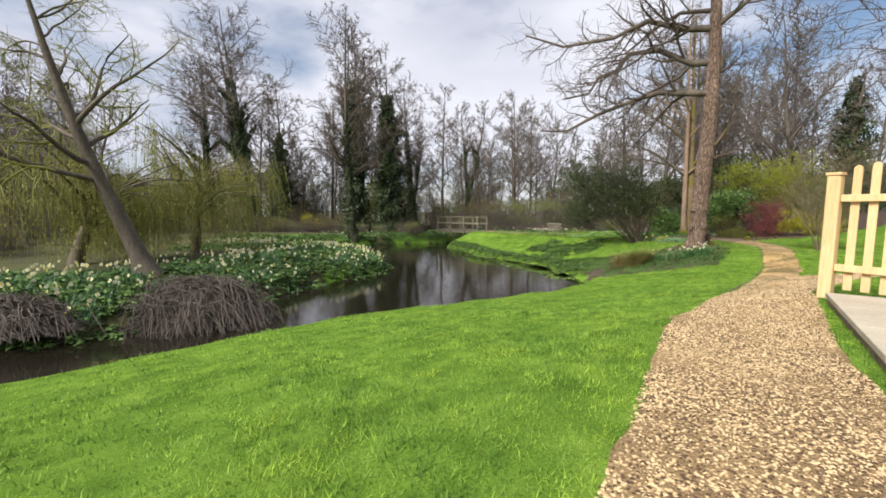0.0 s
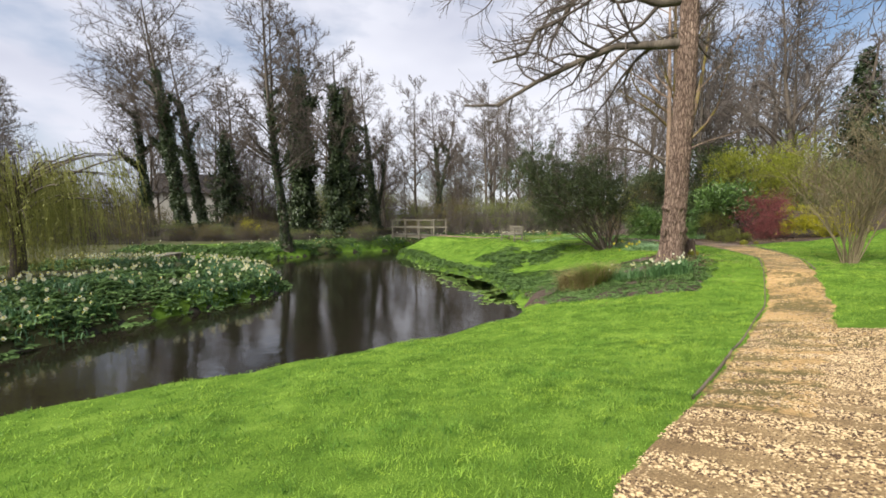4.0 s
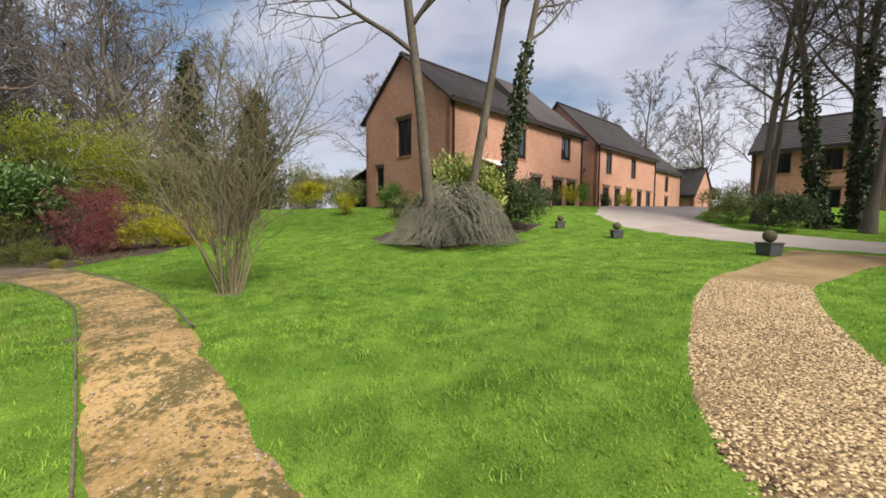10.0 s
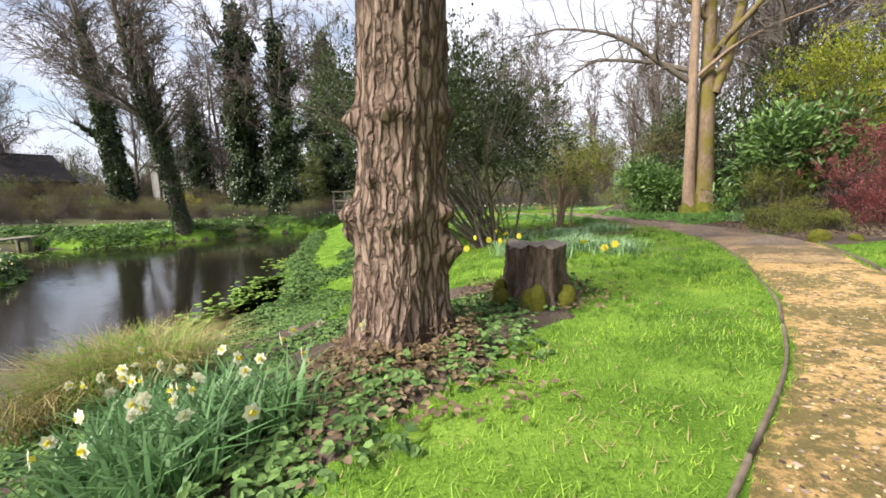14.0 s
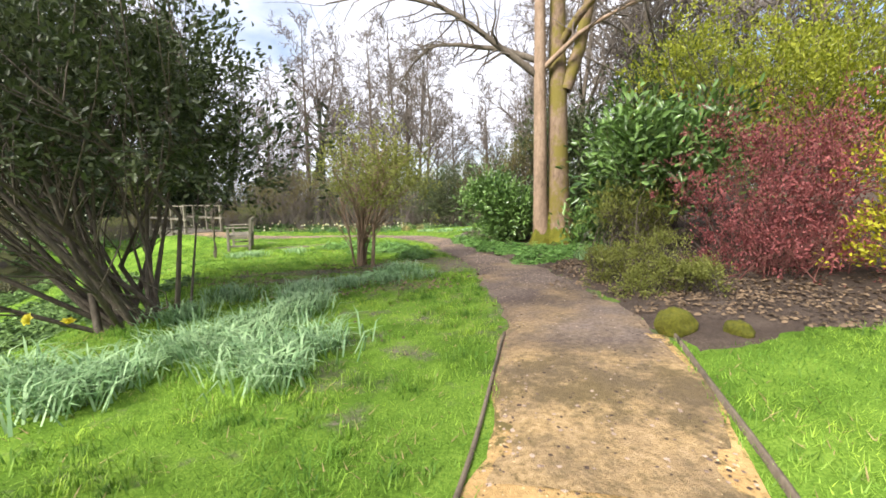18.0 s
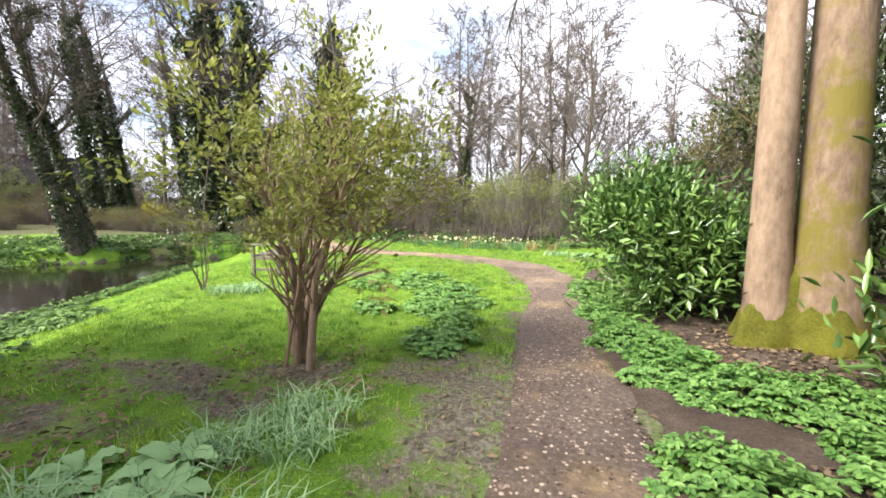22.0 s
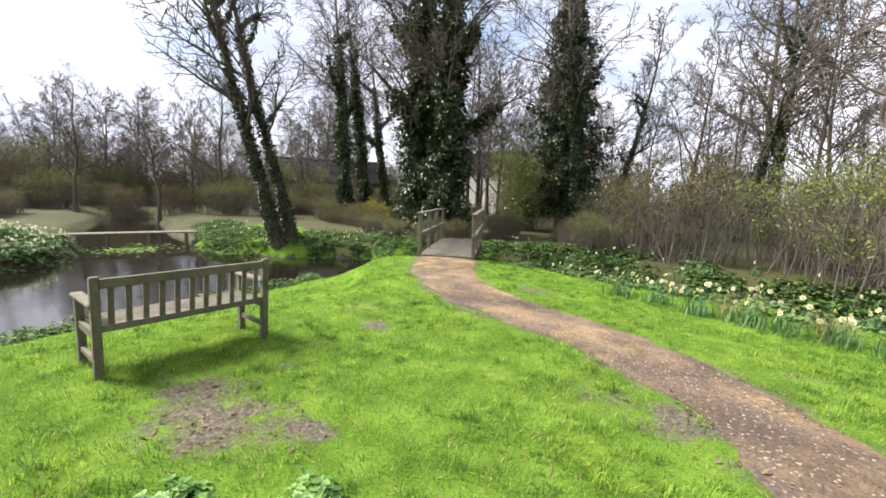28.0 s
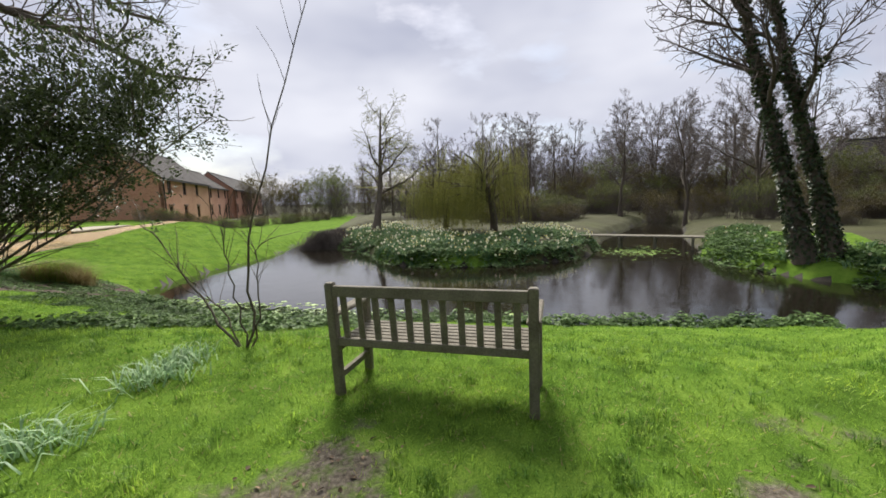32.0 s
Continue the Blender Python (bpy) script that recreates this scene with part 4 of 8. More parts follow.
def window_in(parent, m, x0, x1, z0, z1, lights=2, name="window"):
    """A dark casement set back in its opening, with a brick head, panes and a sill."""
    w = new(name)
    w.parent = parent
    t = 0.07
    bm = bmesh.new()
    box(bm, (x0, 0.06, z0), (x0 + t, 0.14, z1), m)
    box(bm, (x1 - t, 0.06, z0), (x1, 0.14, z1), m)
    box(bm, (x0 + t, 0.06, z0), (x1 - t, 0.14, z0 + t), m)
    box(bm, (x0 + t, 0.06, z1 - t), (x1 - t, 0.14, z1), m)
    for k in range(1, lights):
        xm = x0 + (x1 - x0) * k / lights
        box(bm, (xm - t * 0.45, 0.062, z0 + t), (xm + t * 0.45, 0.138, z1 - t), m)
    part("window_frame", bm, FRAME, w)
    for k in range(lights):
        xa, xb = x0 + (x1 - x0) * k / lights, x0 + (x1 - x0) * (k + 1) / lights
        bm = bmesh.new()
        box(bm, (xa + t * 0.5, 0.095, z0 + t * 0.8), (xb - t * 0.5, 0.103, z1 - t * 0.8), m)
        part("pane", bm, GLASS, w)
    bm = bmesh.new()
    box(bm, (x0 - 0.05, -0.04, z0 - 0.07), (x1 + 0.05, 0.05, z0 - 0.005), m)
    part("sill", bm, BRICK, w)
    bm = bmesh.new()
    for k, (o, e) in enumerate(((0.03, 0.02), (0.06, 0.05), (0.09, 0.08))):
        box(bm, (x0 - 0.05 - 0.03 * k, -o, z1 + 0.07 * k + 0.004), (x1 + 0.05 + 0.03 * k, 0.05, z1 + 0.07 * k + 0.068), m)
    part("head", bm, BRICK_DARK, w, "stepped brick head")
    return w


def tiled_roof(parent, m, length, depth, eave, ridge, over=0.3, row=0.28, mat=None):
    """Two slopes of stepped tile courses and a ridge. x along the eave, y inwards."""
    slope = (ridge - eave) / (depth / 2)
    n = max(6, int(math.hypot(depth / 2 + over, ridge - eave) / row))
    for side in (0, 1):
        prof = []
        for k in range(n):
            u0, u1 = -over + (depth / 2 + over) * k / n, -over + (depth / 2 + over) * (k + 1) / n
            prof += [(u0, eave + slope * u0 + 0.07), (u1, eave + slope * u1 + 0.035)]
        prof += [(depth / 2, ridge - 0.06), (-over, eave - slope * over - 0.03)]
        bm = bmesh.new()
        ends = []
        for x in (-over * 0.6, length + over * 0.6):
            ends.append([bm.verts.new(m @ Vector((x, u if side == 0 else depth - u, z))) for u, z in prof])
        for k in range(len(prof)):
            q = (k + 1) % len(prof)
            bm.faces.new((ends[0][k], ends[0][q], ends[1][q], ends[1][k]))
        bm.faces.new(ends[0][::-1])
        bm.faces.new(ends[1])
        bmesh.ops.recalc_face_normals(bm, faces=bm.faces[:])
        part("roof", bm, mat or TILE, parent)
    bm = bmesh.new()
    box(bm, (-over * 0.6, depth / 2 - 0.13, ridge - 0.02), (length + over * 0.6, depth / 2 + 0.13, ridge + 0.10), m)
    bmesh.ops.bevel(bm, geom=bm.edges[:], offset=0.03, segments=2, affect="EDGES")
    part("ridge", bm, mat or TILE, parent)


def gable(name, m, depth, eave, ridge, z0, holes, mat, parent, thick=0.25):
    """An end wall along x with a pointed top, cut by its openings."""
    ob = wall_with_openings(name, depth, z0, eave, holes, mat, parent, m, thick)
    bm = bmesh.new()
    slab_poly(bm, [m @ Vector(p) for p in ((0, 0, eave), (depth, 0, eave), (depth / 2, 0, ridge))], (m.to_3x3() @ Vector((0, 1, 0))), thick)
    part("gable", bm, mat, parent)
    return ob


def house(name, corner, angle, length, depth, z0, eave, ridge, front, side, label, mat=None, far=None, roof_mat=None, lights=2, hip=None, over=0.3):
    """A brick house: corner is the front wall's start; the front runs at the angle (degrees), its face to the right of that way."""
    mat = mat or MORTAR
    ob = empty(name, pose(corner[0], corner[1], 0), label, "house")
    mf = pose(0, 0, 0, 0, 0, angle)
    wall_with_openings("wall", length, z0, eave, front, mat, ob, mf)
    for h in front:
        window_in(ob, mf, *h, lights=lights if h[1] - h[0] > 0.7 else 1)
    ms = mf @ pose(0, depth, 0, 0, 0, -90)  # end wall at the start, seen from outside
    gable("end_wall", ms @ Matrix.Translation((0.0, 0, 0)), depth, eave, ridge, z0, [(depth - h[1], depth - h[0], h[2], h[3]) for h in side], mat, ob)
    for h in side:
        window_in(ob, ms, depth - h[1], depth - h[0], h[2], h[3], lights=lights if h[1] - h[0] > 0.7 else 1)
    me_ = mf @ pose(length, 0, 0, 0, 0, 90)
    if hip:
        wall_with_openings("end_wall", depth, z0, eave, [], mat, ob, me_)
    else:
        gable("end_wall", me_, depth, eave, ridge, z0, far or [], mat, ob)
    mb = mf @ pose(length, depth, 0, 0, 0, 180)
    wall_with_openings("wall", length, z0, eave, [], mat, ob, mb)
    tiled_roof(ob, mf, hip[0] + 0.3 if hip else length, depth, eave, ridge, over=over, mat=roof_mat)
    if hip:   # raised stretch of roof with a sloping end
        s0, s1, top = hip
        drop = eave - 0.27
        rows = [[(s0, -0.32, drop), (s0, depth / 2, top), (s0, depth + 0.32, drop)], [(s1, -0.32, drop), (s1, depth / 2, top), (s1, depth + 0.32, drop)]]
        bm = bmesh.new()
        q = [[bm.verts.new(mf @ Vector(p)) for p in row] for row in rows]
        ends = [bm.verts.new(mf @ Vector((length + 0.35, y, drop))) for y in (-0.32, depth + 0.32)]
        for face in ((q[0][0], q[0][1], q[0][2]), (q[0][0], q[1][0], q[1][1], q[0][1]), (q[0][1], q[1][1], q[1][2], q[0][2]), (q[1][0], ends[0], q[1][1]), (ends[0], ends[1], q[1][1]), (ends[1], q[1][2], q[1][1]), (q[0][2], q[1][2], ends[1], ends[0], q[1][0], q[0][0])):
            bm.faces.new(face)
        bmesh.ops.recalc_face_normals(bm, faces=bm.faces[:])
        part("roof", bm, roof_mat or TILE, ob)
    bm = bmesh.new()
    box(bm, (-0.1, -0.30, eave - 0.16), (length + 0.1, -0.18, eave - 0.04), mf)
    part("gutter", bm, FRAME, ob)
    for x in (0.15, length - 0.3):
        bm = bmesh.new()
        box(bm, (x, -0.10, z0), (x + 0.08, -0.02, eave - 0.1), mf)
        part("downpipe", bm, FRAME, ob)
    return ob


# the terrace: each house steps back from the last
A1 = -33.7
HG = 1.35
first_house = house("brick_house", (26.03, 13.45), A1, 12.2, 6.6, HG, 6.9, 9.55,
      [(2.05, 2.6, 5.4, 6.3), (2.3, 3.4, HG, 3.75), (4.8, 5.85, 4.7, 6.3), (6.35, 7.4, 2.5, 3.85), (8.6, 9.75, 2.3, 3.85), (9.5, 10.6, 5.1, 6.45), (10.25, 11.35, 2.3, 3.85)],
      [(2.65, 3.75, 4.6, 6.4), (0.75, 1.4, 2.6, 3.7), (4.95, 5.6, 2.9, 4.2)], "two-storey red brick house with dark tiled roof and dark windows", hip=(7.0, 10.6, 10.2))
mh = pose(0, 0, 0, 0, 0, A1)
bm = bmesh.new()
slab_poly(bm, [mh @ Vector(p) for p in ((2.1, -0.02, 4.35), (3.6, -0.02, 4.35), (3.6, -0.95, 4.0), (2.1, -0.95, 4.0))], (0, 0, 1), 0.05)
porch = part("porch_roof", bm, WHITE, first_house, "pale porch roof over the door")
for x in (2.15, 3.5):
    bm = bmesh.new()
    slab_poly(bm, [mh @ Vector(p) for p in ((x, -0.02, 3.5), (x, -0.85, 3.98), (x, -0.78, 4.0), (x, -0.02, 3.65))], (mh.to_3x3() @ Vector((1, 0, 0))), 0.06)
    part("bracket", bm, FRAME, porch)
dv, du = Vector((math.cos(radians(A1)), math.sin(radians(A1)))), Vector((-math.sin(radians(A1)), math.cos(radians(A1))))


def on_terrace(s, d):
    p = Vector((26.03, 13.45)) + dv * s + du * d
    return p.x, p.y


house("brick_house", on_terrace(12.23, 1.8), A1, 3.2, 5.2, HG, 5.3, 7.5, [(0.5, 1.3, HG, 3.6), (2.0, 2.9, 2.2, 3.7)], [], "low brick link house with sloping dark roof and porch", lights=1)
house("brick_house", on_terrace(15.5, 0.6), A1, 11.5, 6.6, HG, 6.95, 10.35,
      [(1.4, 2.4, 4.9, 6.4), (6.0, 7.0, 4.9, 6.4), (1.0, 2.0, 2.2, 3.9), (3.0, 4.0, 2.2, 3.9), (5.2, 6.2, 2.2, 3.9), (7.4, 8.4, 2.2, 3.9), (9.4, 10.4, 2.2, 3.9)], [], "red brick terrace house with dark tiled roof and tall windows")
house("brick_house", on_terrace(27.05, 1.4), A1, 10, 6.4, HG, 6.5, 9.4, [(1.4, 2.4, 4.4, 5.9), (5.0, 6.0, 4.4, 5.9), (1.4, 2.4, 2.2, 3.8), (5.0, 6.0, 2.2, 3.8)], [], "red brick terrace house at the far end of the row")

# glazed lean-to at the back of the first house
lean = empty("conservatory", pose(*on_terrace(0.5, 6.65), 0), "small dark-framed glazed conservatory behind the brick house", "conservatory")
ml = pose(0, 0, 0, 0, 0, A1)
for x in (0, 1.0, 2.0, 3.0):
    bm = bmesh.new()
    box(bm, (x - 0.05, 1.9, HG), (x + 0.05, 2.0, 3.7), ml)
    part("post", bm, FRAME, lean)
bm = bmesh.new()
slab_poly(bm, [ml @ Vector(p) for p in ((-0.2, -0.0, 4.4), (3.2, 0.0, 4.4), (3.2, 2.2, 3.72), (-0.2, 2.2, 3.72))], (0, 0, 1), 0.08)
part("roof", bm, FRAME, lean)
for x in (0.05, 1.05, 2.05):
    bm = bmesh.new()
    box(bm, (x, 1.94, HG + 0.1), (x + 0.9, 1.955, 3.65), ml)
    part("pane", bm, GLASS, lean)
bm = bmesh.new()
box(bm, (-0.03, 0.0, HG + 0.1), (-0.01, 1.9, 3.65), ml)
part("pane", bm, GLASS, lean)

# court house behind the alders, the brown house beside the path, the row along the river, far houses
house("brick_house", (38.5, -4.0), 233.6, 5.4, 6.4, 1.2, 5.9, 8.1, [(1.0, 2.0, 4.4, 5.6), (3.3, 4.3, 4.4, 5.6), (3.2, 4.3, 1.8, 3.3)], [], "red brick house across the court behind the alders")
house("brick_house", (35.3, -8.4), 233.6, 13, 7, 1.2, 4.7, 7.6, [(1.0, 3.6, 1.6, 3.4), (5.0, 8.0, 1.6, 3.4), (9.6, 11.6, 1.6, 3.4)], [], "long low brown brick court house with glazed doors", mat=MORTAR_DARK)
house("brick_house", (66, 2), 235, 12, 7, 1.3, 4.4, 7.6, [(1.0, 2.2, 2.2, 3.4), (4.6, 5.8, 2.2, 3.4)], [], "distant low brick outbuilding with a dark roof")
house("brick_house", (8.8, -4.45), -48.7, 10, 6.6, 0.3, 4.3, 10.2, [], [], "brown brick house with climbers on its end wall", mat=MORTAR_DARK, over=0.12)
for q0, ln, back, top in ((-8.0, 15, 0.0, 7.4), (7.2, 16, 1.2, 7.0), (23.4, 30, 0.2, 7.2)):
    wins = [(x, x + 1.0, zz, zz + 1.2) for x in np.arange(1.2, ln - 1.5, 4.2) for zz in (0.4, 2.7)]
    house("brick_house", (-8.9 - 0.602 * q0 + 0.8 * back, -15.8 - 0.799 * q0 - 0.6 * back), -127, ln, 7, -0.8, 4.1, top - 0.4, wins, [], "dark red brick terrace house along the river lawn")
house("distant_house", (-38.7, 36.0), 77.5, 14, 8, -0.5, 2.7, 5.5, [(2, 3.4, 0.6, 1.8), (6, 7.4, 0.6, 1.8), (10, 11.4, 0.6, 1.8)], [], "distant low house with a dark roof beyond the trees", mat=MORTAR_DARK)
house("distant_house", (-27, 66), 200, 9, 7, -0.5, 4.6, 7.0, [(1.5, 2.6, 0.6, 2.4), (5, 6.2, 0.6, 2.4), (1.5, 2.6, 3.2, 4.2), (5, 6.2, 3.2, 4.2)], [], "distant pale rendered house seen between trunks", mat=RENDERED)


# garden bench
def bench(at, turn):
    ob = empty("garden_bench", pose(at[0], at[1], gzf(*at), 0, 0, turn), "weathered grey wooden garden bench facing the pond", "bench")
    W = 1.52
    for x in (0.0, W - 0.065):
        bm = bmesh.new()
        vs = box(bm, (x, 0, -0.03), (x + 0.065, 0.07, 0.88))
        for v in vs[4:]:
            v.co.y -= 0.06
        bmesh.ops.bevel(bm, geom=bm.edges[:], offset=0.008, segments=2, affect="EDGES")
        part("leg", bm, OAK_W, ob)
        board("leg", (x, 0.50, -0.03), (x + 0.065, 0.565, 0.62), OAK_W, ob, bevel=0.008)
        board("armrest", (x - 0.015, -0.02, 0.62), (x + 0.08, 0.60, 0.655), OAK_W, ob, bevel=0.01)
        board("side_rail", (x + 0.012, 0.07, 0.34), (x + 0.052, 0.50, 0.41), OAK_W, ob)
        board("stretcher", (x + 0.012, 0.07, 0.12), (x + 0.05, 0.50, 0.17), OAK_W, ob)
    board("top_rail", (0.065, -0.055, 0.78), (W - 0.065, -0.012, 0.86), OAK_W, ob)
    board("lower_rail", (0.065, -0.012, 0.40), (W - 0.065, 0.028, 0.46), OAK_W, ob)
    board("seat_rail", (0.065, 0.515, 0.34), (W - 0.065, 0.55, 0.40), OAK_W, ob)
    for k in range(11):
        x = 0.115 + (W - 0.23 - 0.045) * k / 10
        bm = bmesh.new()
        vs = box(bm, (x, -0.002, 0.455), (x + 0.045, 0.016, 0.785))
        for v in vs[4:]:
            v.co.y -= 0.04
        part("back_slat", bm, OAK_W, ob)
    for k in range(7):
        y = 0.045 + k * 0.073
        board("seat_slat", (0.05, y, 0.415), (W - 0.05, y + 0.055, 0.437), OAK_W, ob, bevel=0.003)
    return ob


b0, b1 = Vector((8.056, 28.09)), Vector((7.485, 29.56))
bench((b0.x, b0.y), math.degrees(math.atan2(b1.y - b0.y, b1.x - b0.x)))


# footbridge over the stream
def footbridge():
    near, far_ = Vector((3.37, 34.38)), Vector((-0.05, 37.15))
    L = (far_ - near).length
    ang = math.degrees(math.atan2(far_.y - near.y, far_.x - near.x))
    ob = empty("footbridge", pose(near.x, near.y, 0.03, 0, 0, ang), "weathered timber footbridge with open handrails over the stream", "bridge")
    for y in (-0.55, 0.5):
        board("beam", (-0.2, y, -0.24), (L + 0.2, y + 0.12, -0.04), OAK_W, ob)
    n = int(L / 0.16)
    for k in range(n):
        board("plank", (L * k / n, -0.72, -0.04 + 0.004 * (k % 3)), (L * k / n + L / n - 0.012, 0.72, 0.0 + 0.004 * (k % 3)), OAK_W, ob, bevel=0)
    for y in (-0.74, 0.66):
        for k in range(4):
            x = 0.05 + (L - 0.2) * k / 3
            board("post", (x, y, -0.35), (x + 0.1, y + 0.1, 1.05), OAK_W, ob, bevel=0.01)
        for z in (0.50, 1.05):
            board("handrail", (-0.05, y - 0.02, z), (L + 0.1, y + 0.12 - (0.04 if z < 1 else 0), z + (0.08 if z < 1 else 0.05)), OAK_W, ob)
    return ob


footbridge()


def plank_bridge():
    a, b = Vector((-11.86, 23.3)), Vector((-12.38, 28.9))
    L = (b - a).length
    ob = empty("plank_bridge", pose(a.x, a.y, -0.70, 0, 0, math.degrees(math.atan2(b.y - a.y, b.x - a.x))), "narrow plank bridge on short posts over the water", "bridge")
    for y in (-0.4, -0.13, 0.14):
        board("plank", (0, y, 0), (L, y + 0.25, 0.06), OAK_W, ob)
    for k in range(4):
        x = 0.4 + (L - 0.9) * k / 3
        for y in (-0.36, 0.26):
            board("post", (x, y, -1.1), (x + 0.12, y + 0.12, -0.002), OAK_W, ob)
        board("cross_beam", (x + 0.01, -0.45, -0.16), (x + 0.11, 0.45, -0.004), OAK_W, ob)
    return ob


plank_bridge()


# picket gate on its stone landing
def picket_fence():
    p0 = Vector((5.12, 5.42))
    z = gzf(p0.x, p0.y)
    ob = empty("picket_fence", pose(p0.x, p0.y, z, 0, 0, -62), "new pale softwood picket fence with a square post", "fence")
    board("post", (-0.07, -0.07, 0.0), (0.07, 0.07, 1.62), NEW_WOOD, ob, bevel=0.012)
    bm = bmesh.new()
    box(bm, (-0.08, -0.08, 1.625), (0.08, 0.08, 1.66))
    part("post_cap", bm, NEW_WOOD, ob)
    for z0 in (0.38, 1.28):
        board("rail", (0.075, -0.03, z0), (2.4, 0.02, z0 + 0.09), NEW_WOOD, ob)
    for k in range(13):
        x = 0.16 + 0.17 * k
        h = 1.74 + 0.10 * math.sin(k / 12 * math.pi)
        bm = bmesh.new()
        pts = [(x, 0.022, 0.14), (x + 0.085, 0.022, 0.14), (x + 0.085, 0.022, h - 0.05)]
        pts += [(x + 0.0425 + 0.0425 * math.cos(a), 0.022, h - 0.05 + 0.05 * math.sin(a)) for a in (0.6, 1.2, 1.57, 1.94, 2.54)] + [(x, 0.022, h - 0.05)]
        slab_poly(bm, pts, (0, 1, 0), 0.02)
        part("picket", bm, NEW_WOOD, ob)
    return ob


picket_fence()
land = empty("stone_landing", pose(4.88, 5.16, gzf(4.9, 5.2), 0, 0, 53), "raised pale stone landing with a brick edge beside the gravel", "landing")
for k in range(6):
    board("slab", (-6.0 + k, -1.9, 0.07), (-5.012 + k, -0.0, 0.13), STONE, land, bevel=0.006)
for k in range(26):
    board("brick", (-6.0 + 0.23 * k, -0.12, -0.08), (-5.785 + 0.23 * k, -0.02, 0.066), BRICK_DARK, land, bevel=0.005)

# ---- trees ----
LEAF_DARK = leafy("evergreen_leaf", (0.028, 0.042, 0.016), (0.115, 0.145, 0.058), rough=0.4, through_light=0.3)
LEAF_OLIVE = leafy("olive_leaf", (0.09, 0.11, 0.03), (0.26, 0.29, 0.09), rough=0.5, through_light=0.25)
LEAF_YOUNG = leafy("young_leaf", (0.15, 0.17, 0.035), (0.36, 0.38, 0.10), rough=0.5, through_light=0.5)
LEAF_LAUREL = leafy("laurel_leaf", (0.035, 0.08, 0.018), (0.20, 0.33, 0.085), rough=0.28, through_light=0.15, spec=0.5)
LEAF_BRIGHT = leafy("bright_green_leaf", (0.06, 0.14, 0.02), (0.22, 0.36, 0.07), rough=0.5, through_light=0.3)
LEAF_LIME = leafy("lime_leaf", (0.16, 0.20, 0.015), (0.42, 0.44, 0.05), rough=0.55, through_light=0.35)
LEAF_GOLD = leafy("golden_leaf", (0.24, 0.24, 0.012), (0.55, 0.50, 0.03), rough=0.5, through_light=0.3)
LEAF_RED = leafy("red_leaf", (0.13, 0.032, 0.036), (0.47, 0.15, 0.145), rough=0.55, through_light=0.25)
LEAF_VARI = leafy("variegated_leaf", (0.07, 0.15, 0.02), (0.55, 0.55, 0.16), rough=0.4, through_light=0.25, patch=4)
LEAF_WILLOW = leafy("willow_catkin", (0.17, 0.175, 0.04), (0.40, 0.40, 0.11), rough=0.6, through_light=0.35)
LEAF_BROWN = leafy("thicket_bud", (0.07, 0.06, 0.025), (0.20, 0.17, 0.06), rough=0.7, through_light=0.2)
DAFF_LEAF = leafy("daffodil_leaf", (0.05, 0.12, 0.05), (0.15, 0.28, 0.13), rough=0.45, through_light=0.3)
PETAL_WHITE = leafy("white_petal", (0.62, 0.62, 0.42), (0.82, 0.82, 0.68), rough=0.6, through_light=0.4)
PETAL_YELLOW = leafy("yellow_petal", (0.70, 0.58, 0.03), (0.82, 0.74, 0.12), rough=0.6, through_light=0.4)
DRY = leafy("dry_grass", (0.22, 0.17, 0.07), (0.45, 0.36, 0.17), rough=0.7, through_light=0.25)


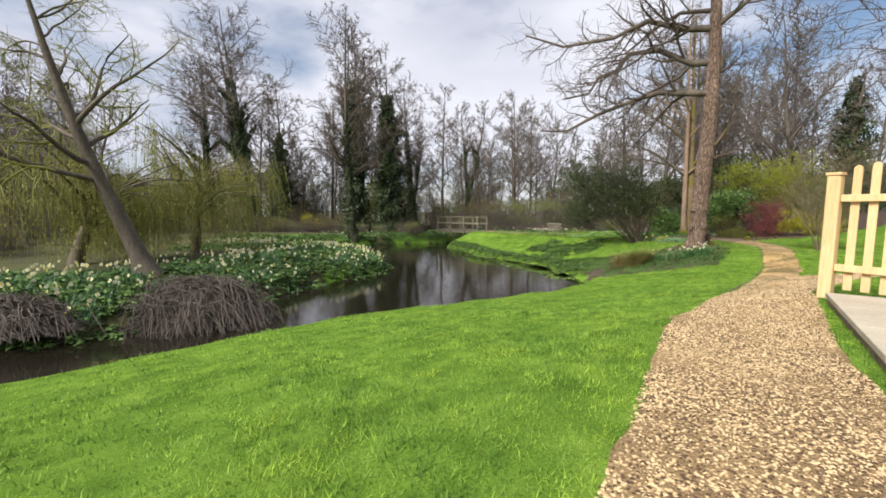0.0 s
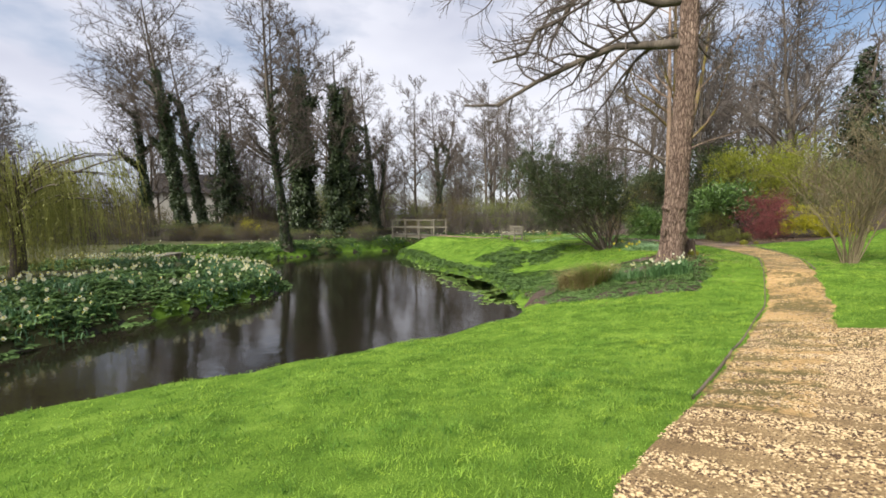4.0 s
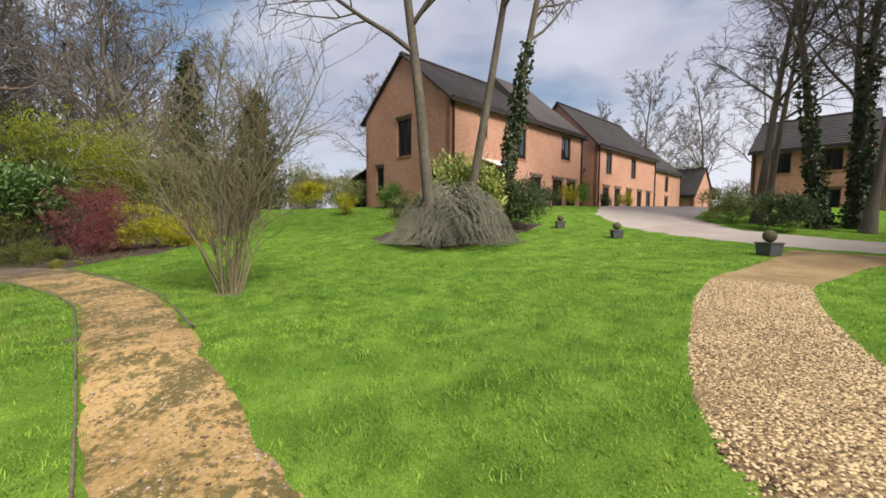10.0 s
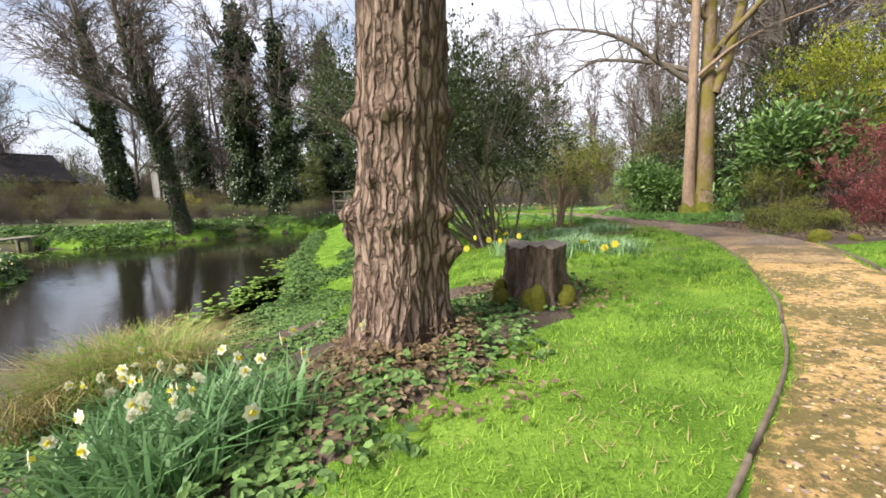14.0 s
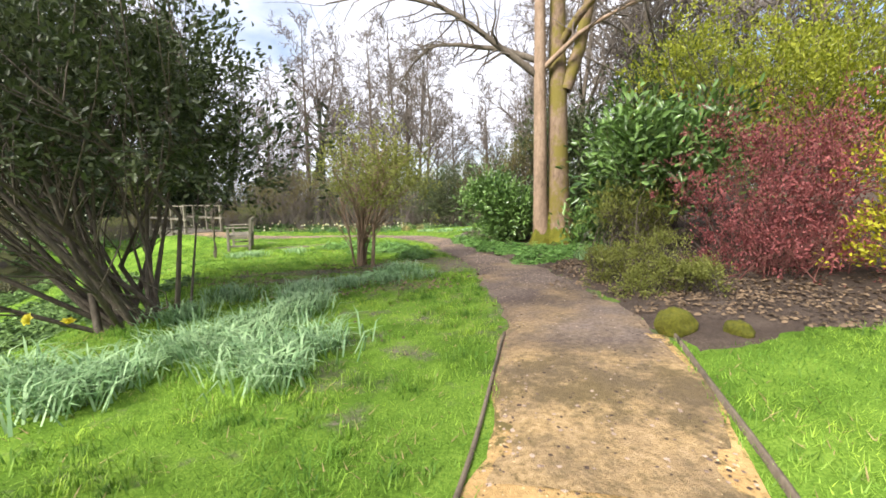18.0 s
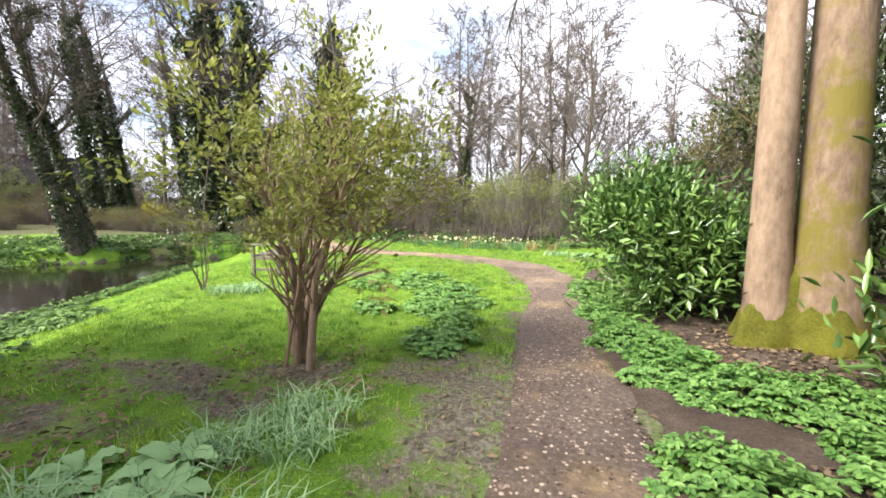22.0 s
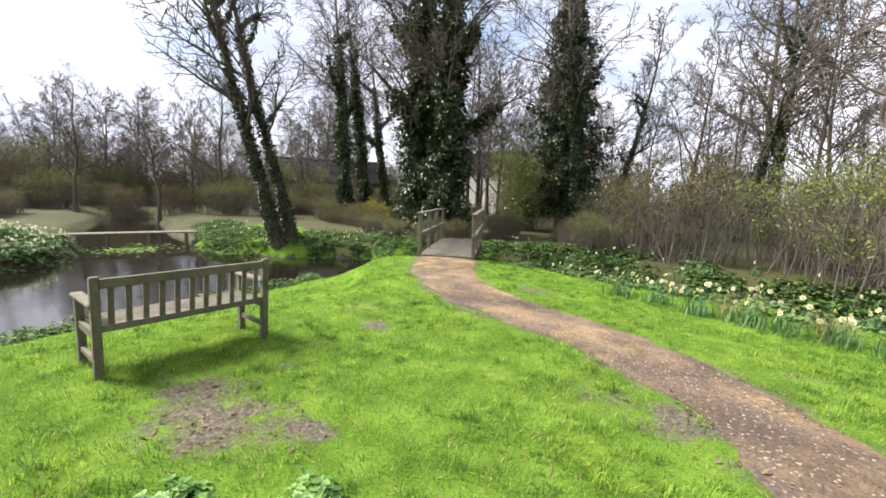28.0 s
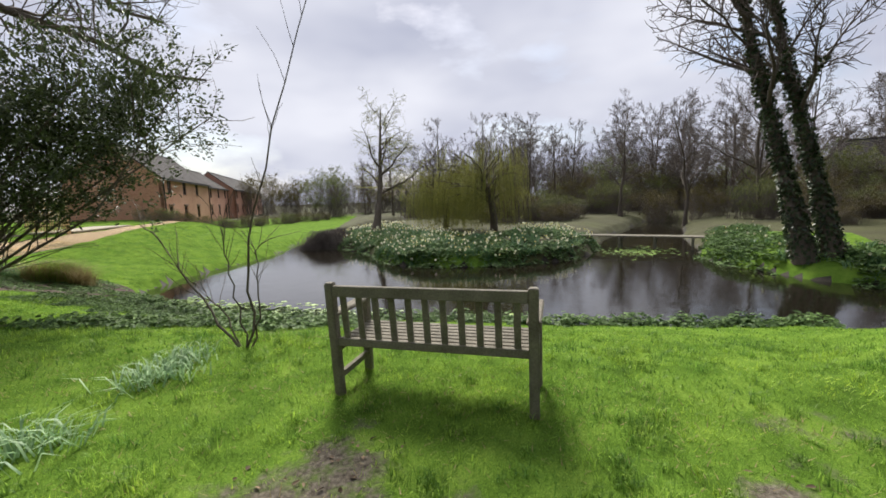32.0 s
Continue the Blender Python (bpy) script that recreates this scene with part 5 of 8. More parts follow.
def big_tree():
    """The plated trunk with burrs beside the path, long low limbs over the pond."""
    r = np.random.default_rng(3)
    H = 17.0
    n = 40
    h = np.linspace(0, H, n)
    pts = np.stack([0.10 * np.sin(h * 0.35) + 0.012 * h, 0.08 * np.sin(h * 0.5 + 1), h], -1)
    rad = np.interp(h, [0, 0.4, 1.2, 3, 6, 10, 17], [0.37, 0.31, 0.285, 0.265, 0.23, 0.16, 0.05])
    limbs, twig, crook = [], [], []
    plan = [(6.3, (0.4, 0.8, 0.35), 5, 0.07), (8.2, (0.6, -0.6, 0.5), 5.5, 0.09), (8.8, (-0.4, 0.8, 0.4), 6, 0.085), (9.8, (-0.8, -0.5, 0.5), 6, 0.085), (10.8, (0.8, 0.3, 0.6), 5, 0.07), (11.6, (-0.5, 0.6, 0.7), 5, 0.07), (12.6, (0.3, -0.8, 0.8), 4.5, 0.06), (13.5, (-0.7, 0.1, 0.9), 4, 0.05), (14.5, (0.6, 0.5, 1), 3.5, 0.04), (15.5, (-0.2, -0.4, 1), 3, 0.035)]
    for z, d, L, q in plan:
        b, br = bough(r, (np.interp(z, h, pts[:, 0]), np.interp(z, h, pts[:, 1]), z), d, L, q, 9, 0.30, -0.02 if z < 9 else 0.04, 0.2)
        crook.append((b, br, L))
    # the three long limbs that reach over the water, rising, then bent sharply down
    for low in (((0, 0, 7.0), (-0.5, 0.3, 7.1), (-1.5, 0.8, 7.8), (-2.4, 1.2, 7.75), (-2.75, 1.4, 7.2), (-3.4, 1.6, 6.9), (-3.8, 1.8, 6.3), (-4.7, 2.2, 6.2)),
                ((0, 0, 5.9), (-0.6, 0.3, 6.0), (-1.4, 0.8, 6.2), (-2.3, 1.2, 5.9), (-3.4, 1.7, 5.3), (-4.6, 2.1, 4.8), (-5.6, 2.3, 4.9)),
                ((0, 0, 8.2), (-0.8, 0.5, 8.3), (-1.9, 1.0, 8.75), (-2.9, 1.5, 8.5), (-4.7, 2.1, 8.4), (-6.3, 2.5, 8.9))):
        b = np.array(low)
        b[1:-1] += r.normal(0, 0.06, b[1:-1].shape)
        crook.append((b, 0.135 * np.linspace(1, 0.25, len(b)), 6.5))
    for b, br, L in crook:
        limbs.append((b, br, 7))
        for m in range(20):
            s = 0.1 + 0.9 * (m + r.random()) / 20
            p2, q2, d2 = along(b, br, s)
            l2 = L * r.uniform(0.2, 0.42) * (1.25 - 0.6 * s)
            c, cr = bough(r, p2, side_way(r, d2, 0.8, 0.1), l2, max(q2 * 0.5, 0.010), 5, 0.32, 0.02, 0.3)
            twig.append((c, cr, 4))
            for _ in range(12):
                p3, q3, d3 = along(c, cr, r.uniform(0.15, 1))
                twig.append((*bough(r, p3, side_way(r, d3, 0.8, 0.05), l2 * r.uniform(0.2, 0.55), max(q3 * 0.5, 0.008), 3, 0.35, 0, 0.5), 3))
    ob = empty("big_tree", pose(9.72, 15.7, gzf(9.72, 15.7) - 0.03), "tall tree with deeply plated pinkish bark and burrs by the path", "tree")
    # trunk with ridged plates and swollen rings
    k = 108
    hh = np.linspace(0, 9.5, 420)
    ang = np.arange(k) * 2 * np.pi / k
    R = np.interp(hh, h, rad)[:, None] * np.ones((1, k))
    root = np.exp(-hh / 0.30)[:, None] * (0.06 * np.cos(5 * ang + 0.7) + 0.04 * np.cos(3 * ang))[None]
    ridge = np.zeros((len(hh), k))
    for i in range(36):
        a0 = i * 2 * np.pi / 36 + r.normal(0, 0.05)
        drift = 0.10 * np.sin(hh * r.uniform(1.5, 3.0) + r.uniform(0, 6)) + 0.05 * np.sin(hh * 7 + i)
        dd = (ang[None] - a0 - drift[:, None] + np.pi) % (2 * np.pi) - np.pi
        ridge = np.maximum(ridge, np.exp(-(dd / 0.055) ** 2) * (0.72 + 0.28 * np.sin(hh * r.uniform(9, 15) + i * 2))[:, None])
    R = R + root + 0.026 * (ridge - 0.5)
    for z, amp in ((1.58, 0.045), (0.98, 0.022)):
        R += (amp * np.exp(-((hh - z) / 0.075) ** 2))[:, None] * (0.6 + 0.5 * np.sin(4 * ang + z) + 0.3 * np.sin(11 * ang))[None]
    for z, a0, amp, wz, wa in ((0.98, 3.75, 0.10, 0.09, 0.20), (0.86, 3.55, 0.08, 0.07, 0.18), (0.75, 6.15, 0.11, 0.10, 0.22), (0.98, 6.0, 0.07, 0.07, 0.2), (1.55, 3.6, 0.07, 0.06, 0.2), (1.2, 4.3, 0.05, 0.045, 0.14), (0.92, 4.9, 0.03, 0.05, 0.2)):
        dd = (ang - a0 + np.pi) % (2 * np.pi) - np.pi
        g = np.exp(-((hh - z) / wz) ** 2)[:, None] * np.exp(-(dd / wa) ** 2)[None]
        R += amp * g * (1 + 0.25 * np.sin(37 * hh)[:, None] * np.sin(29 * ang)[None])
    cx, cy = np.interp(hh, h, pts[:, 0]), np.interp(hh, h, pts[:, 1])
    v = np.stack([cx[:, None] + R * np.cos(ang), cy[:, None] + R * np.sin(ang), np.repeat(hh[:, None], k, 1)], -1).reshape(-1, 3)
    i, j = np.arange(len(hh) - 1)[:, None] * k + np.arange(k)[None], np.arange(len(hh) - 1)[:, None] * k + (np.arange(k)[None] + 1) % k
    part_np("trunk", v, np.stack([i, j, j + k, i + k], -1).reshape(-1, 4), BARK, ob, smooth=True)
    top = h > 9.3
    for ln in [(pts[top], rad[top], 12)] + limbs:
        v, f = tubes([ln])
        part_np("limb", v, f, BARK_GREY, ob, smooth=True)
    v, f = tubes(twig)
    part_np("crown", v, f, TWIG, ob, "bare winter twigs")
    return ob


big_tree()

twin = tree("twin_tree", 21, 15, 0.165, "twin-stemmed tree with smooth pinkish bark and mossy foot", (15.48, 26.4, 0), split=True, bark=BARK_PALE, limbs=11, first=0.24, reach=0.36, twigs=11, fine=8, lean=(-0.05, -0.01), wander=0.06, sides=18, flare=0.25)
w2, t2 = grow(22, 14, 0.25, limbs=11, first=0.28, reach=0.36, twigs=11, fine=8, lean=(-0.02, 0.01), wander=0.06, sides=18, flare=0.45)
fork, fork_r = bough(np.random.default_rng(23), (0.05, 0, 3.5), (0.34, 0.05, 1), 8.5, 0.15, 9, 0.1, 0.03, 0.2)
w2.append((fork, fork_r, 10))
for lines, nm, mt in ((w2, "trunk", BARK_MOSSY), (t2, "crown", TWIG)):
    v, f = tubes([(p + np.array([0.40, 0.03, 0]), q, k) for p, q, k in lines])
    part_np(nm, v, f, mt, twin, smooth=nm == "trunk")
bm = bmesh.new()
bmesh.ops.create_icosphere(bm, subdivisions=5, radius=1)
for vv in bm.verts:
    w_ = math.atan2(vv.co.y, vv.co.x)
    q_ = 1 + 0.22 * math.cos(5 * w_ + 0.6) * (1 - max(0, vv.co.z)) + 0.14 * noise.noise(vv.co * 3) + 0.05 * noise.noise(vv.co * 11)
    vv.co = Vector((0.30 + vv.co.x * 0.60 * q_ * (1 - 0.35 * max(0, vv.co.z)), 0.05 + vv.co.y * 0.40 * q_ * (1 - 0.35 * max(0, vv.co.z)), vv.co.z * 0.95 * (1 + 0.15 * noise.noise(vv.co * 4))))
part("root_flare", bm, MOSS, twin, "mossy swollen foot", smooth=True)
r_ = np.random.default_rng(5)
lim, lr_ = bough(r_, (-0.1, 0.0, 3.75), (-0.75, 0.05, 0.62), 5.5, 0.085, 10, 0.18, -0.03, 0.2)
lines = [(lim, lr_, 8)]
for m in range(26):
    p2, q2, d2 = along(lim, lr_, 0.15 + 0.85 * m / 26)
    c, cr = bough(r_, p2, side_way(r_, d2, 0.9, -0.05), r_.uniform(0.8, 2.2), max(q2 * 0.45, 0.009), 6, 0.3, -0.04, 0.3)
    lines.append((c, cr, 4))
    for _ in range(6):
        p3, q3, d3 = along(c, cr, r_.uniform(0.2, 1))
        lines.append((*bough(r_, p3, side_way(r_, d3, 0.8, 0), r_.uniform(0.25, 0.8), 0.006, 3, 0.3, -0.03, 0.6), 3))
lim, lr_ = bough(r_, (-0.1, 0.0, 4.1), (-0.66, 0.42, 0.42), 5.6, 0.075, 10, 0.16, -0.075, 0.2)
lines.append((lim, lr_, 8))
for m in range(30):
    p2, q2, d2 = along(lim, lr_, 0.2 + 0.8 * m / 30)
    c, cr = bough(r_, p2, side_way(r_, d2, 0.9, -0.15), r_.uniform(0.6, 1.7), max(q2 * 0.45, 0.009), 6, 0.32, -0.08, 0.3)
    lines.append((c, cr, 4))
    for _ in range(6):
        p3, q3, d3 = along(c, cr, r_.uniform(0.2, 1))
        lines.append((*bough(r_, p3, side_way(r_, d3, 0.8, -0.1), r_.uniform(0.2, 0.6), 0.006, 3, 0.3, -0.05, 0.6), 3))
v, f = tubes(lines)
part_np("limb", v, f, BARK_GREY, twin, "long drooping limbs")

# alders and slim trees near the houses
slim = tree("alder", 31, 15, 0.17, "slender bare alder with grey bark on the lawn", (18.6, 12.4, 0), thin=0.010, limbs=22, first=0.32, reach=0.46, twigs=12, fine=9, lean=(-0.06, 0.07), group="alders")
tree("alder", 32, 15, 0.15, "slender bare tree leaning over the shrub bed", (20.6, 11.9, 0), thin=0.010, limbs=16, first=0.42, reach=0.30, twigs=10, fine=8, lean=(-0.13, -0.20), group="alders")
ivied = tree("alder", 33, 15.5, 0.17, "slender bare tree with ivy on its lower trunk", (22.6, 11.0, 0), thin=0.010, limbs=16, first=0.4, reach=0.28, twigs=8, fine=6, ivy=0.42, ivy_n=1500, ivy_size=0.13, ivy_spread=0.16, lean=(-0.05, -0.15), group="alders")
for x, y, tn, sz, src in ((27.6, 0.6, 80, 0.95, slim), (26.0, -0.8, 200, 1.0, ivied), (26.5, -2.2, 255, 1.05, ivied), (25.0, -1.6, 130, 0.95, slim), (27.0, -5.5, 250, 1.0, slim), (22.6, -4.1, 240, 1.0, slim), (23.0, -6.8, 265, 0.95, slim), (28.6, -3.4, 10, 1.0, slim), (30.2, -1.0, 150, 0.9, slim)):
    again(src, x, y, tn, sz)

# ivy-clad and bare trees beyond the water
ivy_tall = tree("ivy_tree", 41, 16, 0.21, "tall bare tree with dark ivy up its trunk beyond the pond", (-6.9, 32.0, 0), thin=0.014, limbs=24, first=0.3, reach=0.30, twigs=10, fine=8, ivy=0.62, ivy_n=2200, ivy_size=0.11, ivy_spread=0.08, lean=(-0.02, -0.24), group="trees beyond the pond")
ivy_wide = tree("ivy_tree", 42, 17, 0.33, "thick ivy-covered tree with bare spreading top", (-8.5, 40.0, 0), thin=0.016, limbs=26, first=0.28, reach=0.36, twigs=10, fine=8, ivy=0.85, ivy_n=11000, ivy_size=0.2, ivy_spread=0.95, group="trees beyond the pond")
ivy_fork = tree("ivy_tree", 43, 20, 0.26, "leaning ivy-clad tree with a bare forked top", (-17.6, 38.4, 0), thin=0.015, limbs=22, first=0.36, reach=0.36, twigs=10, fine=8, ivy=0.7, ivy_n=5200, ivy_size=0.16, ivy_spread=0.34, lean=(-0.16, 0.04), group="trees beyond the pond")
far_big = tree("bare_tree", 54, 17, 0.26, "large bare tree with crooked spreading limbs beyond the pond", (-44, 44, 0), thin=0.014, limbs=16, first=0.25, reach=0.42, up=0.35, twigs=11, fine=8, wander=0.5, group="trees beyond the pond")
for x, y, tn, sz, src in ((-5.5, 39.6, 120, 0.9, ivy_wide), (-3.2, 47.5, 50, 0.8, ivy_fork), (-4.2, 50.5, 140, 0.8, ivy_tall), (-18.9, 40.6, 25, 0.95, ivy_fork), (-21.5, 48.0, 20, 1.0, ivy_fork), (2.2, 52, 90, 0.95, ivy_tall), (3.4, 52.6, 200, 1.0, ivy_tall), (-25, 45, 100, 0.85, ivy_fork), (-27, 26.5, 160, 0.55, far_big), (-30, 21, 60, 0.6, far_big), (-25.5, 31, 250, 0.62, far_big), (-7.3, 32.7, 8, 0.92, ivy_tall)):
    again(src, x, y, tn, sz)

far_a = tree("bare_tree", 51, 14, 0.18, "bare winter tree in the woodland", (8.2, 49.0, 0), twig_mat=TWIG_HAZED, thin=0.016, limbs=18, first=0.22, reach=0.38, twigs=10, fine=8, group="woodland trees")
far_b = tree("bare_tree", 52, 12, 0.15, "bare many-branched winter tree in the woodland", (12.5, 47.0, 0), twig_mat=TWIG_HAZED, thin=0.016, limbs=20, first=0.15, reach=0.42, up=0.5, twigs=10, fine=8, wander=0.3, group="woodland trees")
far_c = tree("bare_tree", 53, 10, 0.10, "slim bare tree in the woodland", (5.6, 50.5, 0), twig_mat=TWIG_HAZED, thin=0.016, limbs=18, first=0.2, reach=0.3, up=0.7, twigs=9, fine=7, group="woodland trees")
rt = np.random.default_rng(77)
spots = []
for k in range(44):   # north
    spots.append((-34 + 62 * (k + rt.random()) / 44, 48 + rt.random() * 26))
for k in range(20):   # east, behind the shrub border
    spots.append((19 + rt.random() * 18, 31 + rt.random() * 18))
for k in range(34):   # west
    spots.append((-26 - rt.random() * 30, -8 + 58 * (k + rt.random()) / 34))
for k in range(12):   # south-west along the river
    spots.append((-34 - rt.random() * 26, -34 + 30 * rt.random()))
for k in range(10):   # behind the houses
    spots.append((46 + rt.random() * 26, -16 + 50 * (k + rt.random()) / 10))
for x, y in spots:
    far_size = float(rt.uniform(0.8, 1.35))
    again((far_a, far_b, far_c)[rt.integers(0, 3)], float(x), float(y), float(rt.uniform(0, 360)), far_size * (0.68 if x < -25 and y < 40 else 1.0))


# weeping willow on the spit
def willow(at, height, spread, seed):
    r = np.random.default_rng(seed)
    ob = empty("weeping_willow", pose(at[0], at[1], gzf(*at) - 0.05), "weeping willow with yellow-green hanging shoots", "tree")
    tr = bough(r, (0, 0, 0), (0.15, 0.1, 1), height * 0.5, 0.24, 6, 0.12, 0.03, 0.5)
    wood, hang, c, w = [], [], [], []
    for k in range(40):
        p, q, d = along(*tr, r.uniform(0.45, 1))
        b, br = bough(r, p, side_way(r, d, 0.85, 0.55), spread * r.uniform(0.5, 1.2), q * 0.42, 8, 0.14, -0.10, 0.15)
        wood.append((b, br, 5))
        for m in range(26):
            p2, q2, d2 = along(b, br, r.uniform(0.2, 1) ** 0.7)
            p2 = p2 + r.normal(0, 0.25, 3)
            L = min(r.uniform(0.8, 3.4), p2[2] * 0.9)
            out = unit(np.array([p2[0], p2[1], 0.001])) * r.uniform(0.02, 0.35)
            s = np.linspace(0, 1, 6)
            line = p2[None] + np.stack([out[0] * np.sqrt(s) + 0.08 * np.sin(3 * s + k), out[1] * np.sqrt(s), 0.12 * np.sin(s * 3) - L * s], -1)
            hang.append((line, np.linspace(0.007, 0.003, 6), 3))
            for q3 in range(8):
                s3 = r.random()
                i = min(int(s3 * 5), 4)
                c.append(line[i] * (1 - (s3 * 5 - i)) + line[i + 1] * (s3 * 5 - i))
                w.append((r.normal(0, 0.5), r.normal(0, 0.5), -0.8))
    v, f = tubes([(tr[0], tr[1], 9)])
    part_np("trunk", v, f, BARK_GREY, ob, smooth=True)
    v, f = tubes(wood)
    tagged(part_np("branchwork", v, f, BARK_GREY, ob, smooth=True), kind="stuff")
    v, f = tubes(hang)
    tagged(part_np("hanging_growth", v, f, LEAF_WILLOW, ob), kind="stuff")
    c, w = np.array(c), np.array(w)
    v, f = leaves(c, w, r.normal(0, 1, c.shape), r.uniform(0.07, 0.14, len(c)), r.uniform(0.02, 0.035, len(c)))
    tagged(part_np("foliage", v, f, LEAF_WILLOW, ob, "young yellow-green leaves"), kind="stuff")
    return ob


willow((-11.2, 18.5), 6.6, 3.6, 61)
willow((-12.6, 14.0), 5.2, 3.2, 63)
tree("bare_tree", 62, 8.5, 0.24, "leaning bare willow with yellow-green hanging twigs on the spit", (-8.3, 11.6, 0), limbs=18, first=0.3, reach=0.5, twigs=12, fine=9, lean=(-0.38, -0.1), droop=0.22, twig_mat=LEAF_WILLOW, bark=BARK_GREY)

# ---- shrubs ----
HAZEL_BARK = surf("hazel_bark", (0.10, 0.08, 0.045), (0.19, 0.155, 0.09), (0.28, 0.235, 0.15), fine=20, bump=0.3, rough=0.85)


def hazel(at):
    r = np.random.default_rng(71)
    ob = empty("hazel", pose(at[0], at[1], gzf(*at) - 0.03), "bare vase-shaped multi-stemmed shrub on the lawn", "shrub")
    stems, tw = [], []
    for k in range(24):
        a = r.uniform(0, 2 * np.pi)
        sp = r.uniform(0.03, 0.42)
        b, br = bough(r, (0.16 * math.cos(a) * r.random(), 0.16 * math.sin(a) * r.random(), 0), (math.cos(a) * sp, math.sin(a) * sp, 1), r.uniform(2.2, 3.6), r.uniform(0.010, 0.024), 8, 0.17, 0.03, 0.2)
        stems.append((b, br, 6))
        for m in range(20):
            p2, q2, d2 = along(b, br, r.uniform(0.2, 1))
            c, cr = bough(r, p2, side_way(r, d2, 0.75, 0.2), r.uniform(0.4, 1.1), max(q2 * 0.5, 0.005), 4, 0.2, 0.03, 0.4)
            tw.append((c, cr, 3))
            for _ in range(4):
                p3, q3, d3 = along(c, cr, r.uniform(0.2, 1))
                tw.append((*bough(r, p3, side_way(r, d3, 0.7, 0.2), r.uniform(0.15, 0.4), 0.0035, 2, 0.2, 0.02, 0.6), 3))
    for st in stems:
        v, f = tubes([st])
        part_np("stem", v, f, HAZEL_BARK, ob, smooth=True)
    v, f = tubes(tw)
    part_np("crown", v, f, HAZEL_BARK, ob, "fine bare twigs")
    return ob


hazel((13.0, 14.05))
LAUREL_AT = (14.72, 27.75)
bush("dark_evergreen", 72, (2.9, 2.4, 4.3), 36000, 0.075, LEAF_DARK, "dark evergreen multi-stemmed shrub leaning over the pond bank", (10.1, 21.1), stems=34, stem_rad=0.026, lumps=46, low=0.10, upright=0.1, fine=9, stem_spread=0.10, hollow=0.15, clump=26, shift=(-2.6, 0.8), stem_mat=BARK_GREY)
bush("leafing_shrub", 73, (1.6, 1.5, 2.6), 7000, 0.055, LEAF_YOUNG, "small multi-stemmed shrub with sparse young leaves", (11.7, 24.6), stems=11, stem_rad=0.03, lumps=30, low=0.24, upright=0.1, fine=14, stem_spread=0.12, hollow=0.1, stem_mat=BARK_PALE, waist=True)
bush("laurel", 74, (1.05, 1.3, 1.6), 12500, 0.135, LEAF_LAUREL, "glossy green laurel bush beside the path", LAUREL_AT, stems=26, stem_rad=0.014, lumps=17, ratio=0.29, upright=0.3, low=-0.05, clump=22, hollow=0.4, flat=0.35)
bush("laurel", 174, (0.45, 0.35, 0.8), 900, 0.14, LEAF_LAUREL, "young laurel shoots at the foot of the twin tree", (16.15, 25.35), stems=10, stem_rad=0.008, lumps=6, ratio=0.32, upright=0.5, low=0.0)
bush("red_shrub", 75, (1.25, 1.2, 2.15), 17000, 0.036, LEAF_RED, "rounded red-leaved twiggy shrub in the border", (16.8, 21.65), stems=50, stem_rad=0.007, lumps=36, low=-0.12, fine=7, hollow=0.2, upright=0.5, stem_spread=0.6, stem_mat=surf("red_twig", (0.09, 0.03, 0.028), (0.18, 0.07, 0.06), (0.28, 0.12, 0.10), bump=0))
bush("golden_shrub", 76, (1.9, 0.85, 1.4), 17000, 0.045, LEAF_GOLD, "low golden-leaved evergreen shrub at the lawn edge", (18.3, 20.45), stems=26, lumps=30, low=-0.12)
bush("lime_shrub", 77, (3.2, 2.8, 4.4), 32000, 0.07, LEAF_LIME, "tall lime-green spring shrub behind the border", (19.4, 25.0), stems=60, stem_rad=0.018, lumps=44, low=0.15, fine=6, hollow=0.15, flat=0.3)
bush("rhododendron", 78, (1.35, 1.6, 2.45), 5200, 0.17, LEAF_LAUREL, "big-leaved evergreen shrub in the border", (16.9, 24.2), stems=40, stem_rad=0.012, lumps=18, ratio=0.33, low=0.2, upright=0.1, stem_spread=0.7)
bush("cane_shrub", 178, (0.8, 1.0, 1.25), 2600, 0.09, LEAF_YOUNG, "thin green-stemmed cane shrub under the rhododendron", (16.3, 23.9), stems=90, stem_rad=0.006, lumps=16, ratio=0.25, low=0.0, fine=3, stem_spread=1.2, hollow=0.1)
bush("pale_shrub", 179, (1.7, 1.4, 2.9), 8000, 0.09, LEAF_OLIVE, "pale olive evergreen shrub behind the golden shrub", (20.6, 22.6), stems=24, lumps=20, low=0.0)
bush("border_evergreen", 180, (1.8, 1.5, 2.3), 8000, 0.10, LEAF_DARK, "dark evergreen shrub at the back of the border", (18.6, 27.6), stems=16, lumps=18, low=0.0)
bush("border_evergreen", 181, (1.6, 1.6, 2.0), 7000, 0.10, LEAF_DARK, "dark evergreen shrub behind the twin tree", (17.0, 28.9), stems=16, lumps=18, low=0.0)
bush("budding_shrub", 182, (1.7, 1.6, 3.4), 6000, 0.06, LEAF_BROWN, "brown budding shrub behind the laurel", (16.2, 31.2), stems=60, stem_rad=0.012, lumps=24, low=0.0, fine=7, hollow=0.1, stem_spread=0.9)
bush("evergreen_backdrop", 79, (3, 3, 5.5), 12000, 0.13, LEAF_DARK, "tall dark evergreen mass behind the border", (20.5, 30.5), stems=12, lumps=22)
bush("evergreen_backdrop", 80, (3, 3, 4.2), 9000, 0.13, LEAF_DARK, "dark evergreen mass behind the twin tree", (17.8, 32.5), stems=12, lumps=20)

